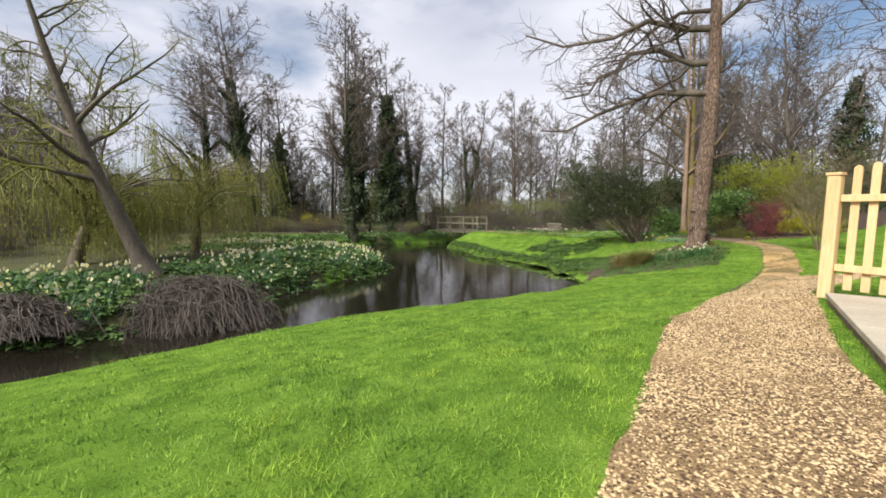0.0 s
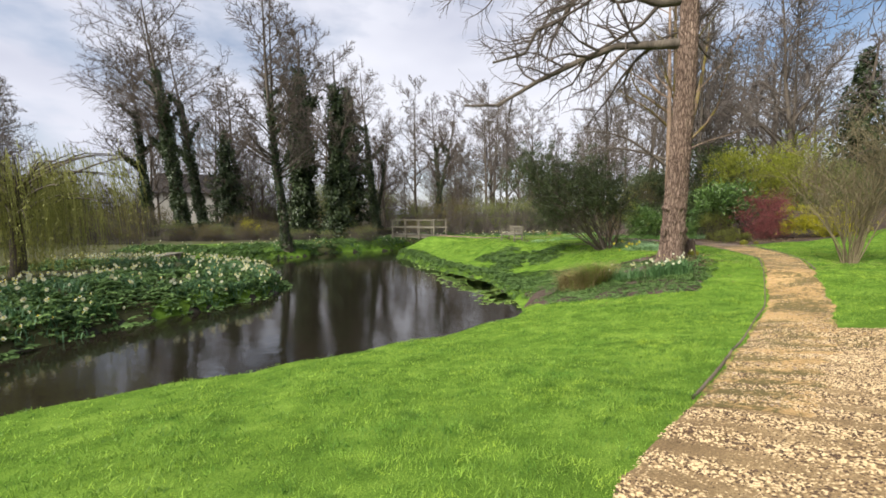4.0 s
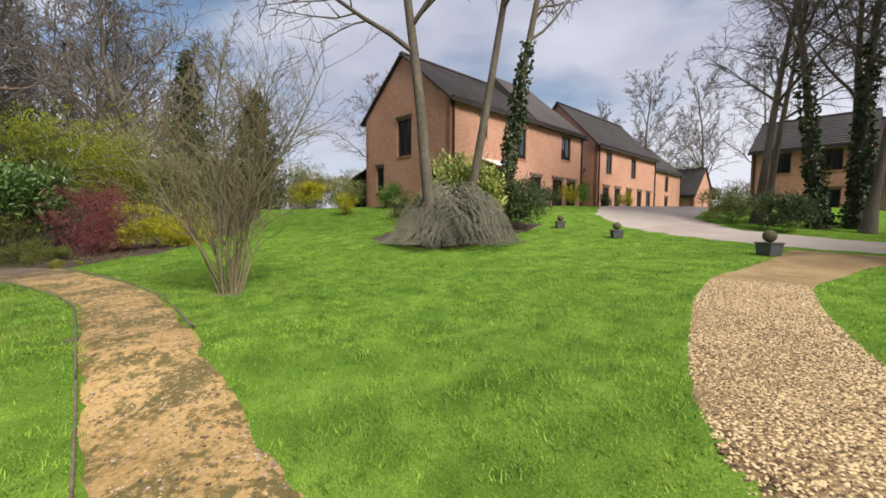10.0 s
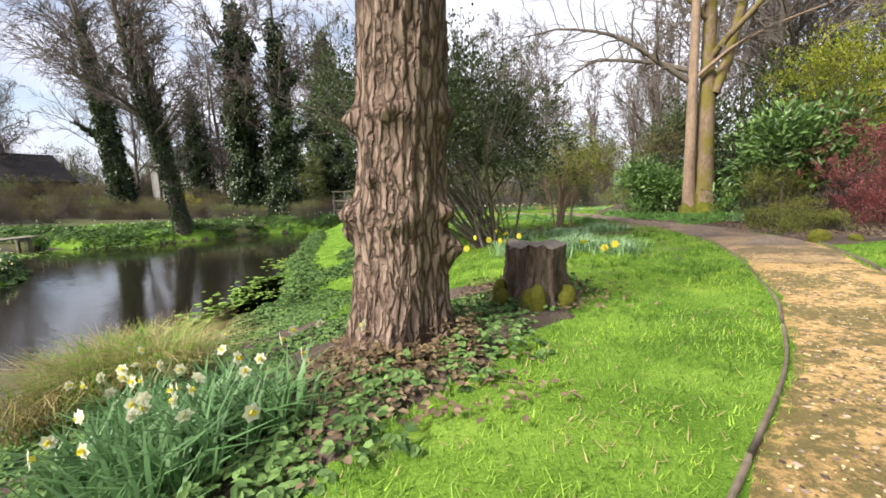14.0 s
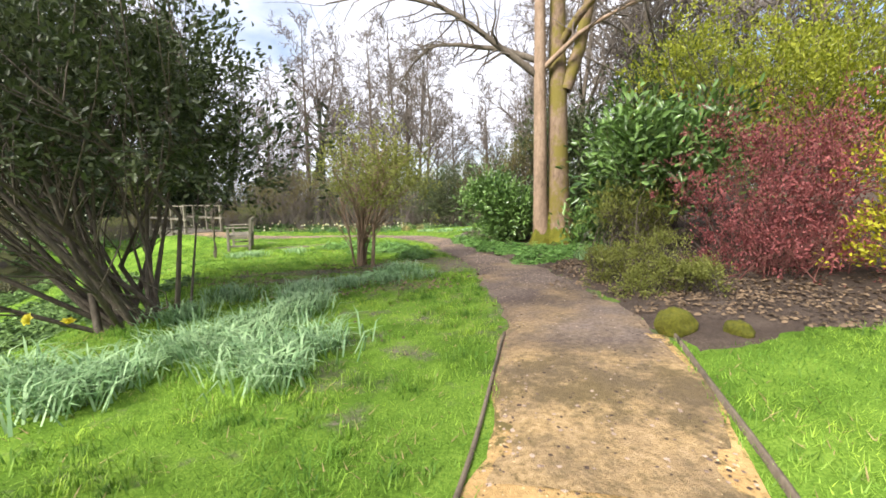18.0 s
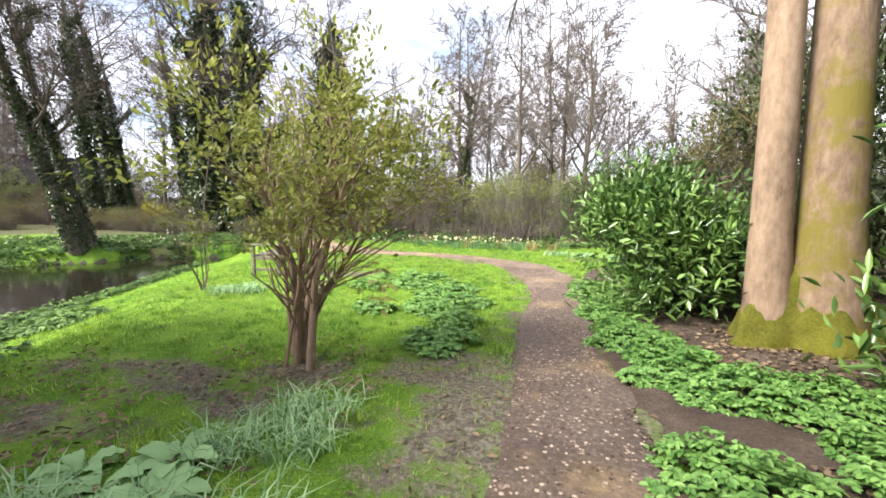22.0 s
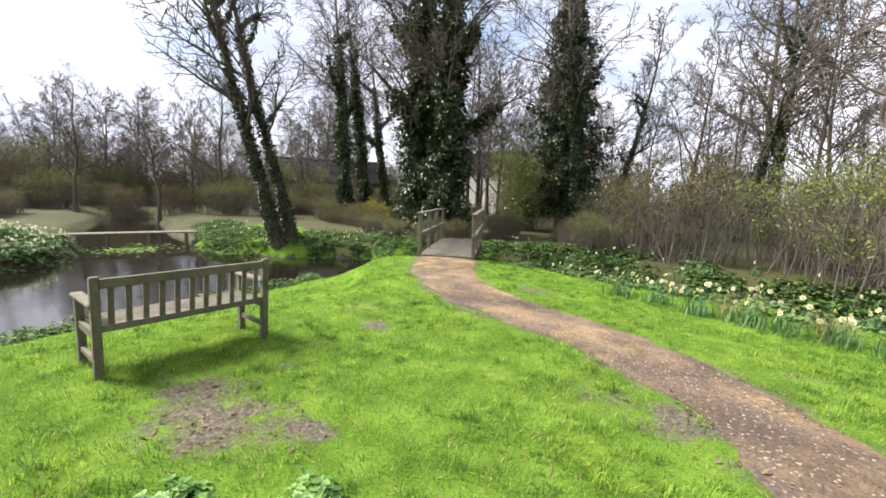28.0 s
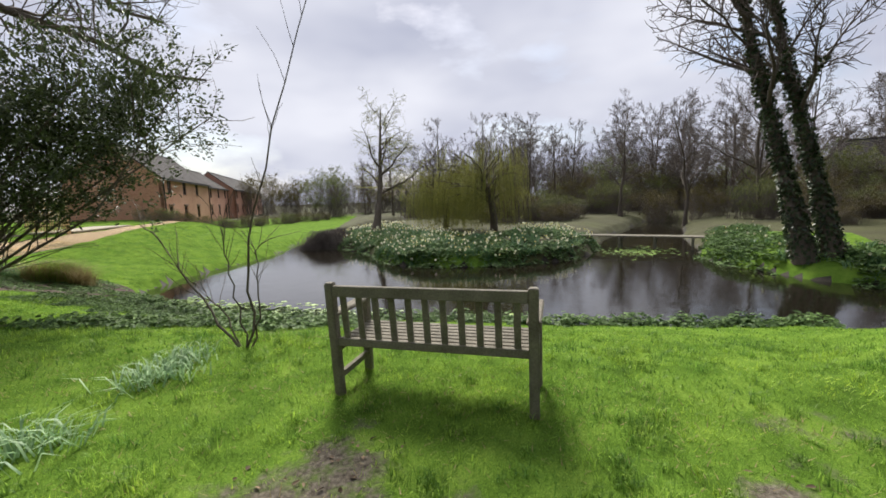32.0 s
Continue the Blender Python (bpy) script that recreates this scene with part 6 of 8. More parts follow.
# before the house
bush("weeping_mound", 83, (2.1, 1.7, 1.5), 5000, 0.06, LEAF_OLIVE, "low weeping bare-twigged mound shrub", (19.9, 12.5), stems=40, lumps=10, fine=8)
bush("variegated_shrub", 84, (1.5, 1.3, 2.3), 5200, 0.16, LEAF_VARI, "yellow-variegated evergreen shrub under the slim trees", (21.6, 11.9), stems=16, lumps=12, ratio=0.45)
bush("evergreen_shrub", 85, (1.7, 1.3, 1.75), 9000, 0.08, LEAF_DARK, "clipped dark green shrub by the drive", (22.7, 10.1), stems=10, lumps=14)
bush("evergreen_shrub", 86, (1.9, 1.3, 1.5), 6000, 0.08, LEAF_OLIVE, "rounded olive shrub beside the drive", (27.2, 1.6), stems=10, lumps=14)
bush("evergreen_shrub", 87, (1.4, 1.2, 1.35), 6000, 0.09, LEAF_DARK, "dark green shrub in the court bed", (24.6, 1.0), stems=10, lumps=12)
bush("evergreen_shrub", 88, (0.85, 0.85, 1.2), 13000, 0.06, IVY, "rounded dark bush in the bed before the wall", (11.4, 3.1), stems=10, lumps=10)
for k, (x, y) in enumerate(((30.5, 9.0), (32.3, 7.8), (33.8, 6.9), (36.2, 5.2), (38.5, 3.6), (28.4, 11.0), (25.0, 15.5), (26.2, 18.5))):
    bush("house_shrub", 90 + k, (0.8, 0.6, 0.9 + 0.25 * (k % 3)), 1800, 0.08, (LEAF_DARK, LEAF_GOLD, LEAF_BRIGHT)[k % 3], "small evergreen shrub against the house", (x, y), stems=6, lumps=8)

for k, (x, y, w, h, m) in enumerate(((30.5, 19.5, 1.6, 1.6, LEAF_OLIVE), (33, 24, 2.4, 2.2, LEAF_BROWN), (36, 28, 2.4, 2.6, LEAF_BROWN), (29.5, 22.5, 1.5, 1.5, LEAF_GOLD), (28.2, 16.9, 1.0, 1.1, LEAF_BRIGHT), (38, 24, 2.6, 3.0, LEAF_OLIVE), (34, 32, 2.8, 3.0, LEAF_BROWN), (27.5, 27.5, 2.0, 2.2, LEAF_DARK))):
    bush("garden_hedge", 130 + k, (w, w, h), 4000, 0.09, m, "rounded garden shrub beyond the brick house lawn", (x, y), stems=16, lumps=12, fine=3)

# thickets and hedges beyond the stream and the far bank
def thicket(seed, size, mat, at, label="tangled brown bramble and hazel thicket"):
    return bush("thicket", seed, size, 6500, 0.085, mat, label, at, stems=150, stem_rad=0.016, lumps=26, fine=6, low=0.0, hollow=0.1, stem_spread=1.7, local=True, stem_mat=TWIG_HAZED, group="thickets")


thick_a = thicket(110, (3.6, 2.2, 3.4), LEAF_BROWN, (4.4, 42.6))
thick_b = thicket(111, (3.4, 2.4, 3.6), LEAF_OLIVE, (9.4, 42.8))
thick_c = thicket(112, (3.2, 2.6, 3.0), LEAF_BROWN, (14.6, 42.6))
for x, y, tn, sz in ((0.6, 45.5, 20, 0.9), (20, 42, 70, 1.1), (25, 39.5, 140, 1.15), (16.8, 39.6, 200, 0.8), (29, 35, 30, 1.2), (31, 30, 80, 1.2), (7, 45.5, 10, 1.05), (12, 46, 100, 1.1), (-16, 44.5, 0, 0.8), (-21, 39, 50, 0.85), (-24.5, 31, 90, 0.85), (-22, 15, 120, 0.8), (-25, 9, 60, 0.9), (-9, 47, 15, 0.9)):
    again((thick_a, thick_b, thick_c)[int(x * 7 + y) % 3], x, y, tn, sz)
rq = np.random.default_rng(99)
for k in range(64):   # low scrub over the rough ground west and north of the pond
    x, y = float(rq.uniform(-34, -10)), float(rq.uniform(4, 50))
    if y < 15.5 + 0.95 * x + 4 or inside(POND, np.array([x]), np.array([y]))[0] or line_dist(POND, np.array([x]), np.array([y]), True)[0] < 4.4 or (x > -19 and 10 < y < 23) or (x > -17 and y < 37):
        continue
    again((thick_a, thick_b, thick_c)[k % 3], x, y, float(rq.uniform(0, 360)), float(rq.uniform(0.5, 0.85)), tall=float(rq.uniform(0.6, 1.0)))
for k in range(46):   # scrub on the rough ground between the river and the upper water
    x, y = float(rq.uniform(-46, -19)), float(rq.uniform(-8, 22))
    if y < 19 + 0.95 * x or inside(POND, np.array([x]), np.array([y]))[0] or line_dist(POND, np.array([x]), np.array([y]), True)[0] < 2.5:
        continue
    again((thick_a, thick_b, thick_c)[k % 3], x, y, float(rq.uniform(0, 360)), float(rq.uniform(0.6, 1.0)), tall=float(rq.uniform(0.7, 1.1)))
for k in range(60):   # bracken and bramble along the far bank
    x, y = float(rq.uniform(-17, 3)), float(rq.uniform(35, 46))
    if y < 37.5 + 0.1 * x or (abs(x - (3.2 - 0.8 * (y - 36))) < 1.6 and y < 48):
        continue
    again((thick_a, thick_b, thick_c)[k % 3], x, y, float(rq.uniform(0, 360)), float(rq.uniform(0.28, 0.5)), tall=float(rq.uniform(0.6, 1.1)))
for x, y, tn, sz in ((-31, 35, 10, 1.0), (-31.5, 39, 80, 1.05), (-30, 31.5, 140, 0.9), (-32, 43, 200, 1.1), (-29, 27.5, 50, 0.9), (-33, 24, 20, 1.0), (-33, 19, 100, 1.0), (-30.5, 47, 160, 1.1)):
    again((thick_a, thick_b, thick_c)[int(abs(x) + y) % 3], x, y, tn, sz)
rf = np.random.default_rng(89)
for k in range(44):   # the wood that closes the view west of the pond
    again((far_a, far_b, far_c)[k % 3], float(rf.uniform(-58, -34)), -14 + 60 * (k + rf.random()) / 44, float(rf.uniform(0, 360)), float(rf.uniform(0.72, 1.0)))
for k in range(26):
    again((thick_a, thick_b, thick_c)[k % 3], float(rf.uniform(-48, -36)), -12 + 56 * (k + rf.random()) / 26, float(rf.uniform(0, 360)), float(rf.uniform(1.0, 1.4)), tall=1.2)
for k in range(16):   # low hedge at the back of the river lawn
    again((thick_a, thick_b, thick_c)[k % 3], -1.5 - 1.55 * k, -5.5 - 0.62 * k + 0.5 * math.sin(2.1 * k), 40.0 * k, 0.42 + 0.08 * math.sin(3.3 * k), tall=0.8)
rb = np.random.default_rng(88)
for k in range(70):
    w = radians(-60 + 300 * (k + rb.random()) / 70)   # a belt of scrub round the garden
    d = rb.uniform(48, 66)
    x, y = 2 + d * math.cos(w), 14 + d * math.sin(w)
    if x > 20 and y < 24:
        x += 22
    again((thick_a, thick_b, thick_c)[k % 3], x, y, float(rb.uniform(0, 360)), float(rb.uniform(1.3, 2.0)), tall=1.2)


def ivy_cone(at, h, w, seed, label, n=20000, leaf=0.26, low=1.0, name="ivy_tree", clothing="ivy"):
    """A tall tree wholly wrapped in ivy, tapering upward."""
    r = np.random.default_rng(seed)
    ob = empty(name, pose(at[0], at[1], gzf(*at) - 0.05), label, "tree")
    wood, twig = grow(seed, h, 0.26, limbs=26, first=0.15, reach=0.2, twigs=6, fine=6, thin=0.014)
    v, f = tubes(wood[:1])
    part_np("trunk", v, f, BARK_GREY, ob, smooth=True)
    v, f = tubes(wood[1:] + twig)
    part_np("crown", v, f, TWIG, ob, "bare winter twigs")
    u = r.beta(1.1, 1.5, n)
    a = r.uniform(0, 2 * np.pi, n)
    R = w * (1.05 - u) ** 0.75 * np.clip(0.55 + 0.35 * np.sin(3 * a + 19 * u) + 0.3 * np.sin(5 * a - 37 * u), 0.1, 1.3) * r.uniform(0.3, 1, n) ** 0.5
    c = np.stack([R * np.cos(a), R * np.sin(a), low + u * (h - low) * 0.97], -1)
    o = np.stack([np.cos(a), np.sin(a), np.zeros(n)], -1)
    v, f = leaves(c, o * 0.5 + r.normal(0, 0.5, (n, 3)) - np.array([0, 0, 0.5]), o + r.normal(0, 0.5, (n, 3)), r.uniform(0.5, 1, n) * leaf, r.uniform(0.4, 0.8, n) * leaf)
    part_np(clothing, v, f, IVY, ob, "dark green " + clothing)
    return ob


bush("holly", 185, (2.2, 1.8, 4.2), 14000, 0.085, LEAF_DARK, "dark evergreen holly at the end of the stream bank", (13.6, 41.4), stems=16, stem_rad=0.03, lumps=24, low=0.0)
bush("holly", 186, (2.6, 2.2, 5.0), 12000, 0.10, LEAF_OLIVE, "olive evergreen mass behind the footbridge", (-7.4, 46.6), stems=16, stem_rad=0.03, lumps=24, low=0.0)
bush("forsythia", 187, (1.2, 1.0, 1.9), 2500, 0.06, LEAF_GOLD, "yellow-green spring shrub on the far bank", (-12.4, 38.9), stems=24, lumps=12, fine=4)
ivy_cone((-6.5, 49.0), 16, 3.3, 301, "tall broad tree cloaked in dark ivy to its tip")
ivy_cone((31.7, 27.4), 8.0, 2.7, 302, "dense dark conifer beyond the lawn", 12000, 0.2, 0.2, "garden_conifer", "needles")
ivy_cone((29.3, 30.2), 10.0, 2.3, 303, "tall narrow dark conifer beyond the lawn", 12000, 0.2, 0.2, "garden_conifer", "needles")
ivy_cone((-18.5, 47.0), 11.0, 2.6, 305, "dark yew among bare trees across the pond", 12000, 0.22, 0.2, "yew", "needles")

# ---- ground cover, grass, stones ----
def stuff(name, v, f, mat, label, category):
    return tagged(part_np(name, v, f, mat), label, category, kind="stuff")


def scatter(r, n, x0, x1, y0, y1):
    return r.uniform(x0, x1, n), r.uniform(y0, y1, n)


def walk_dist(x, y):
    return np.minimum(np.minimum(line_dist(GRAVEL_LINE[1:9, :2], x, y), line_dist(SAND_LINE[:, :2], x, y)), line_dist(np.concatenate([MULCH_LINE[:14, :2], [(9.2, 29.8)]]), x, y))


rg = np.random.default_rng(11)
for lab, lo, hi, dens, hgt, wid in (("short bright green lawn grass beside the paths", 0.0, 2.6, 2600, (0.022, 0.06), (0.004, 0.008)), ("bright green lawn grass", 2.6, 6.0, 1000, (0.025, 0.055), (0.007, 0.013)), ("lawn grass further off", 6.0, 16.0, 230, (0.03, 0.05), (0.012, 0.024))):
    cx, cy = [a.ravel() for a in np.meshgrid(np.arange(-6, 28, 0.5), np.arange(-3, 41, 0.5))]
    d = walk_dist(cx + 0.25, cy + 0.25)
    keep = (d > lo - 0.4) & (d < hi + 0.4) & ~inside(POND, cx + 0.25, cy + 0.25)
    cx, cy = np.repeat(cx[keep], int(dens / 4)), np.repeat(cy[keep], int(dens / 4))
    x, y = cx + 0.5 * rg.random(len(cx)), cy + 0.5 * rg.random(len(cx))
    d = walk_dist(x, y)
    keep = (d > lo) & (d <= hi)
    x, y = x[keep], y[keep]
    keep = lawn_ok(x, y, -0.04)
    x, y = x[keep], y[keep]
    keep = rg.random(len(x)) > 1.35 * worn_at(x, y)
    x, y = x[keep], y[keep]
    tuft = 0.75 + 0.55 * np.clip(wave(x * 2.3, y * 2.1) + 0.4, 0, 1) + 0.35 * (rg.random(len(x)) < 0.04)
    v, f = short_blades(x, y, gz(x, y) - 0.004, rg.uniform(*hgt, len(x)) * tuft, rg.uniform(*wid, len(x)), rg.uniform(0.35, 1.25, len(x)), rg)
    stuff("grass", v, f, BLADE, lab, "grass")


def tufts(n, box_, reach, per, height, spread, label, seed):
    """Uneven tussocks of longer blades standing out of the turf."""
    r = np.random.default_rng(seed)
    x, y = scatter(r, n, *box_)
    keep = (walk_dist(x, y) < reach) & lawn_ok(x, y, 0.05) & (wave(x * 1.7, y * 1.9) > -0.25) & (worn_at(x, y) < 0.45)
    x, y = x[keep], y[keep]
    big = r.uniform(0.5, 1.2, len(x))
    x, y, big = np.repeat(x, per), np.repeat(y, per), np.repeat(big, per)
    m = len(x)
    x, y = x + r.normal(0, spread, m) * big, y + r.normal(0, spread, m) * big
    v, f = blades(x, y, gz(x, y) - 0.006, r.uniform(0.5, 1.1, m) * height * big, r.uniform(0.004, 0.008, m), r.uniform(0.2, 1.1, m), r)
    stuff("grass_tufts", v, f, BLADE, label, "grass")


rt_ = np.random.default_rng(14)
x, y = scatter(rt_, 90000, 6.5, 15, 13, 35)
keep = lawn_ok(x, y, 0.02) & (walk_dist(x, y) < 4.5) & (rt_.random(len(x)) < 0.16 + 0.5 * np.clip(wave(x * 2.6 + 2, y * 2.4), 0, 1))
x, y = x[keep], y[keep]
v, f = short_blades(x, y, gz(x, y) + 0.004, rt_.uniform(0.03, 0.075, len(x)), rt_.uniform(0.004, 0.008, len(x)), rt_.uniform(0.8, 1.45, len(x)), rt_)
stuff("dry_grass", v, f, DRY, "dry straw-coloured thatch lying among the grass", "grass")
tufts(5200, (4, 14.5, 17, 36), 5.5, 26, 0.10, 0.045, "tussocks of longer bright grass in the woodland lawn", 12)
tufts(2600, (-5, 14, -1, 17), 5.0, 22, 0.065, 0.05, "low uneven tussocks in the lawn", 13)


def pebbles(name, line, n, size, mat, label, seed, flat=0.6, lift=0.016):
    r = np.random.default_rng(seed)
    c = resample(line, 0.1)
    k, f_ = r.integers(1, len(c) - 1, n), r.random(n)
    t = unit(c[k + 1, :2] - c[k - 1, :2])
    u = r.uniform(-1, 1, n) * (c[k, 2] - 0.04)
    p = c[k, :2] * (1 - f_)[:, None] + c[k + 1, :2] * f_[:, None]
    x, y = p[:, 0] - t[:, 1] * u, p[:, 1] + t[:, 0] * u
    z = gz(x, y) + lift - 0.02 * np.abs(u / c[k, 2]) ** 4
    s = r.uniform(*size, n)
    a = r.uniform(0, 2 * np.pi, n)
    V = []
    for q, (px, py, pz) in enumerate(((1, 0, 0), (0.25, 0.8, 0.1), (-0.9, 0.35, 0), (-0.5, -0.75, 0.1), (0.5, -0.6, 0.05), (0.1, 0.05, 1), )):
        j = r.uniform(0.7, 1.25, n) * s
        V.append(np.stack([x + j * (px * np.cos(a) - py * np.sin(a)), y + j * (px * np.sin(a) + py * np.cos(a)), z - 0.004 + j * pz * flat], -1))
    v = np.stack(V, 1).reshape(-1, 3)
    i = np.arange(n)[:, None] * 6
    return stuff(name, v, np.concatenate([i + np.array([[p, (p + 1) % 5, 5]]) for p in range(5)]), mat, label, "gravel")


pebbles("gravel", GRAVEL_LINE[1:7], 105000, (0.005, 0.015), GRAVEL_STONE, "loose golden flint gravel", 1)
pebbles("gravel", GRAVEL_LINE[5:13], 62000, (0.005, 0.015), GRAVEL_STONE, "loose golden flint gravel", 2)
pebbles("gravel", JUNCTION_LINE, 7000, (0.005, 0.014), GRAVEL_STONE, "gravel spread where the paths part", 8)
pebbles("grit", SAND_LINE, 6000, (0.004, 0.010), GRAVEL_STONE, "scattered grit on the sandy path", 3, lift=0.023)
pebbles("gravel", SAND_LINE[:3], 7000, (0.006, 0.012), GRAVEL_STONE, "gravel straying onto the sandy path", 5, lift=0.023)
pebbles("leaf_crumbs", SAND_LINE, 2600, (0.008, 0.018), CHIP, "dead leaves and dark crumbs on the sandy path", 6, 0.2, 0.024)
pebbles("woodchips", MULCH_LINE[:3], 500, (0.006, 0.014), CHIP, "few dark chips on the sandy path", 7, 0.2, 0.030)
pebbles("woodchips", MULCH_LINE[2:16], 8000, (0.006, 0.015), CHIP, "scattered wood chips and leaf litter", 4, 0.25, 0.030)


def edging(line, side, a, b, label, rise=0.028):
    c = resample(line, 0.2)
    t = unit(np.gradient(c[:, :2], axis=0))
    p = c[:, :2] + np.stack([-t[:, 1], t[:, 0]], -1) * (side * (c[:, 2] + 0.02))[:, None]
    p = p[(p[:, 1] > a) & (p[:, 1] < b)]
    ob = empty("path_edging", pose(0, 0, 0), label, "edging")
    step = 9
    for s in range(0, len(p) - 1, step):
        q = p[s:s + step + 1]
        if len(q) < 2:
            continue
        tt = unit(np.gradient(q, axis=0))
        nn = np.stack([-tt[:, 1], tt[:, 0]], -1) * 0.008
        z = gz(q[:, 0], q[:, 1])
        top = z + rise + 0.008 * np.sin(q[:, 0] * 2.3)
        ring = np.stack([np.column_stack([q - nn, z - 0.06]), np.column_stack([q - nn, top]), np.column_stack([q + nn, top]), np.column_stack([q + nn, z - 0.06])], 1)
        i = np.arange(len(q) - 1)[:, None] * 4
        f = np.concatenate([i + np.array([[k, (k + 1) % 4, (k + 1) % 4 + 4, k + 4]]) for k in range(4)] + [np.array([[0, 1, 2, 3]]), (len(q) - 1) * 4 + np.array([[3, 2, 1, 0]])])
        part_np("board", ring.reshape(-1, 3), f, EDGE_W, ob)
    return ob


edging(SAND_LINE, 1, 7.6, 20.5, "weathered thin timber edging along the sandy path")
edging(SAND_LINE, -1, 13.0, 20.3, "weathered thin timber edging along the lawn side")


def clump_points(r, n, cx, cy, sx, sy):
    return cx + r.normal(0, 0.45, n) * sx, cy + r.normal(0, 0.45, n) * sy


def strap_leaves(name, spots, per, height, mat, label, seed, width=0.016, bend=(0.25, 0.9), category="daffodil"):
    r = np.random.default_rng(seed)
    X, Y = [], []
    for cx, cy, q in spots:
        x, y = clump_points(r, int(per * q), cx, cy, 0.28 * q ** 0.5, 0.28 * q ** 0.5)
        X.append(x)
        Y.append(y)
    x, y = np.concatenate(X), np.concatenate(Y)
    n = len(x)
    v, f = blades(x, y, gz(x, y) - 0.01, r.uniform(0.6, 1.15, n) * height, r.uniform(0.7, 1.3, n) * width, r.uniform(*bend, n), r)
    return stuff(name, v, f, mat, label, category)


def flowers(name, x, y, height, size, mat, centre, label, seed):
    """Daffodil heads: six petals round a short trumpet, on stalks."""
    r = np.random.default_rng(seed)
    n = len(x)
    z = gz(x, y) + r.uniform(0.8, 1.12, n) * height
    face = unit(np.stack([r.normal(-0.2, 1, n), r.normal(-0.6, 1, n), r.normal(0.25, 0.25, n)], -1))
    a = unit(np.cross(face, np.array([0, 0, 1.0])))
    b = np.cross(face, a)
    c0 = np.stack([x, y, z], -1)
    sets = []
    for k in range(6):
        w = k * math.pi / 3
        way = a * math.cos(w) + b * math.sin(w) + face * 0.15
        sets.append(leaves(c0, way, face, np.full(n, size), np.full(n, size * 0.75), 0.1))
    v, f = merge(sets)
    stuff(name, v, f, mat, label, "daffodil")
    V = []
    for k in range(5):
        w = k * 2 * math.pi / 5
        for d, q in ((0.0, 0.20), (0.55, 0.34)):
            V.append(c0 + face * size * d + (a * math.cos(w) + b * math.sin(w)) * size * q)
    v = np.stack(V, 1).reshape(-1, 3)
    i = np.arange(n)[:, None] * 10
    f = np.concatenate([i + np.array([[2 * k, (2 * k + 2) % 10, (2 * k + 3) % 10, 2 * k + 1]]) for k in range(5)])
    stuff("trumpets", v, f, centre, "yellow daffodil trumpets", "daffodil")


def cover(name, spots, per, leaf, height, mat, label, seed, lobes=3, base=0.0):
    """Low leafy clumps: each leaf a few spread lobes on a short stalk."""
    r = np.random.default_rng(seed)
    C, W, N = [], [], []
    for cx, cy, sx, sy in spots:
        n = int(per * sx * sy * 4)
        u = np.sqrt(r.random(n))
        w = r.uniform(0, 2 * np.pi, n)
        x, y = cx + u * np.cos(w) * sx * (1 + 0.2 * np.sin(5 * w + cx)), cy + u * np.sin(w) * sy * (1 + 0.2 * np.sin(4 * w + cy))
        z = gz(x, y) + height * np.sqrt(np.clip(1.05 - u * u, 0.03, 1)) * r.uniform(0.25, 1.05, n) * (0.75 + 0.35 * wave(x * 6, y * 6))
        c = np.stack([x, y, np.maximum(z, gz(x, y) + 0.012) + base], -1)
        t0 = r.uniform(0, 2 * np.pi, n)
        nn = unit(np.stack([np.cos(w) * u * 0.5, np.sin(w) * u * 0.5, np.ones(n)], -1) + r.normal(0, 0.25, (n, 3)))
        for k in range(lobes):
            t = t0 + (k - (lobes - 1) / 2) * 0.85
            C.append(c)
            W.append(np.stack([np.cos(t), np.sin(t), r.normal(-0.1, 0.12, n)], -1))
            N.append(nn)
    c = np.concatenate(C)
    n = len(c)
    v, f = leaves(c, np.concatenate(W), np.concatenate(N), r.uniform(0.7, 1.25, n) * leaf, r.uniform(0.75, 1.15, n) * leaf * 0.6)
    return stuff(name, v, f, mat, label, "ground cover")


IVY_G = leafy("ground_ivy_leaf", (0.04, 0.08, 0.024), (0.18, 0.29, 0.085), rough=0.62, through_light=0.2, spec=0.18)
GERANIUM = leafy("geranium_leaf", (0.08, 0.19, 0.04), (0.26, 0.44, 0.12), rough=0.5, through_light=0.3)
BLUE_LEAF = leafy("blue_green_leaf", (0.15, 0.28, 0.12), (0.43, 0.60, 0.32), rough=0.5, through_light=0.3)
LITTER = leafy("leaf_litter", (0.06, 0.04, 0.025), (0.26, 0.18, 0.11), rough=0.8, through_light=0.1)
PAD = leafy("water_weed", (0.12, 0.22, 0.03), (0.30, 0.46, 0.08), rough=0.5, through_light=0.1)

# bed by the big tree
cover("ground_ivy", [(8.6, 13.9, 0.8, 0.8), (7.6, 14.6, 0.9, 0.8), (9.3, 14.3, 0.6, 0.6), (8.0, 15.6, 1.0, 0.9), (6.8, 15.4, 0.8, 0.9), (9.9, 16.4, 0.7, 0.7), (8.8, 16.9, 0.9, 0.6), (7.2, 16.9, 0.8, 0.7), (6.3, 17.6, 0.7, 0.8), (7.4, 18.6, 1.2, 0.9), (6.6, 19.6, 1.0, 1.2)], 460, 0.05, 0.14, IVY_G, "ivy and nettle ground cover by the pond", 201)
DAFF_NEAR = leafy("daffodil_blade", (0.07, 0.15, 0.05), (0.20, 0.36, 0.14), rough=0.45, through_light=0.35)
near_daffs = [(9.1, 14.55, 1.4), (8.85, 14.7, 1.2), (9.3, 14.75, 1.0), (9.0, 14.95, 1.0), (8.7, 14.45, 0.5), (8.4, 15.0, 0.6), (8.1, 15.2, 0.6), (9.25, 14.3, 0.6)]
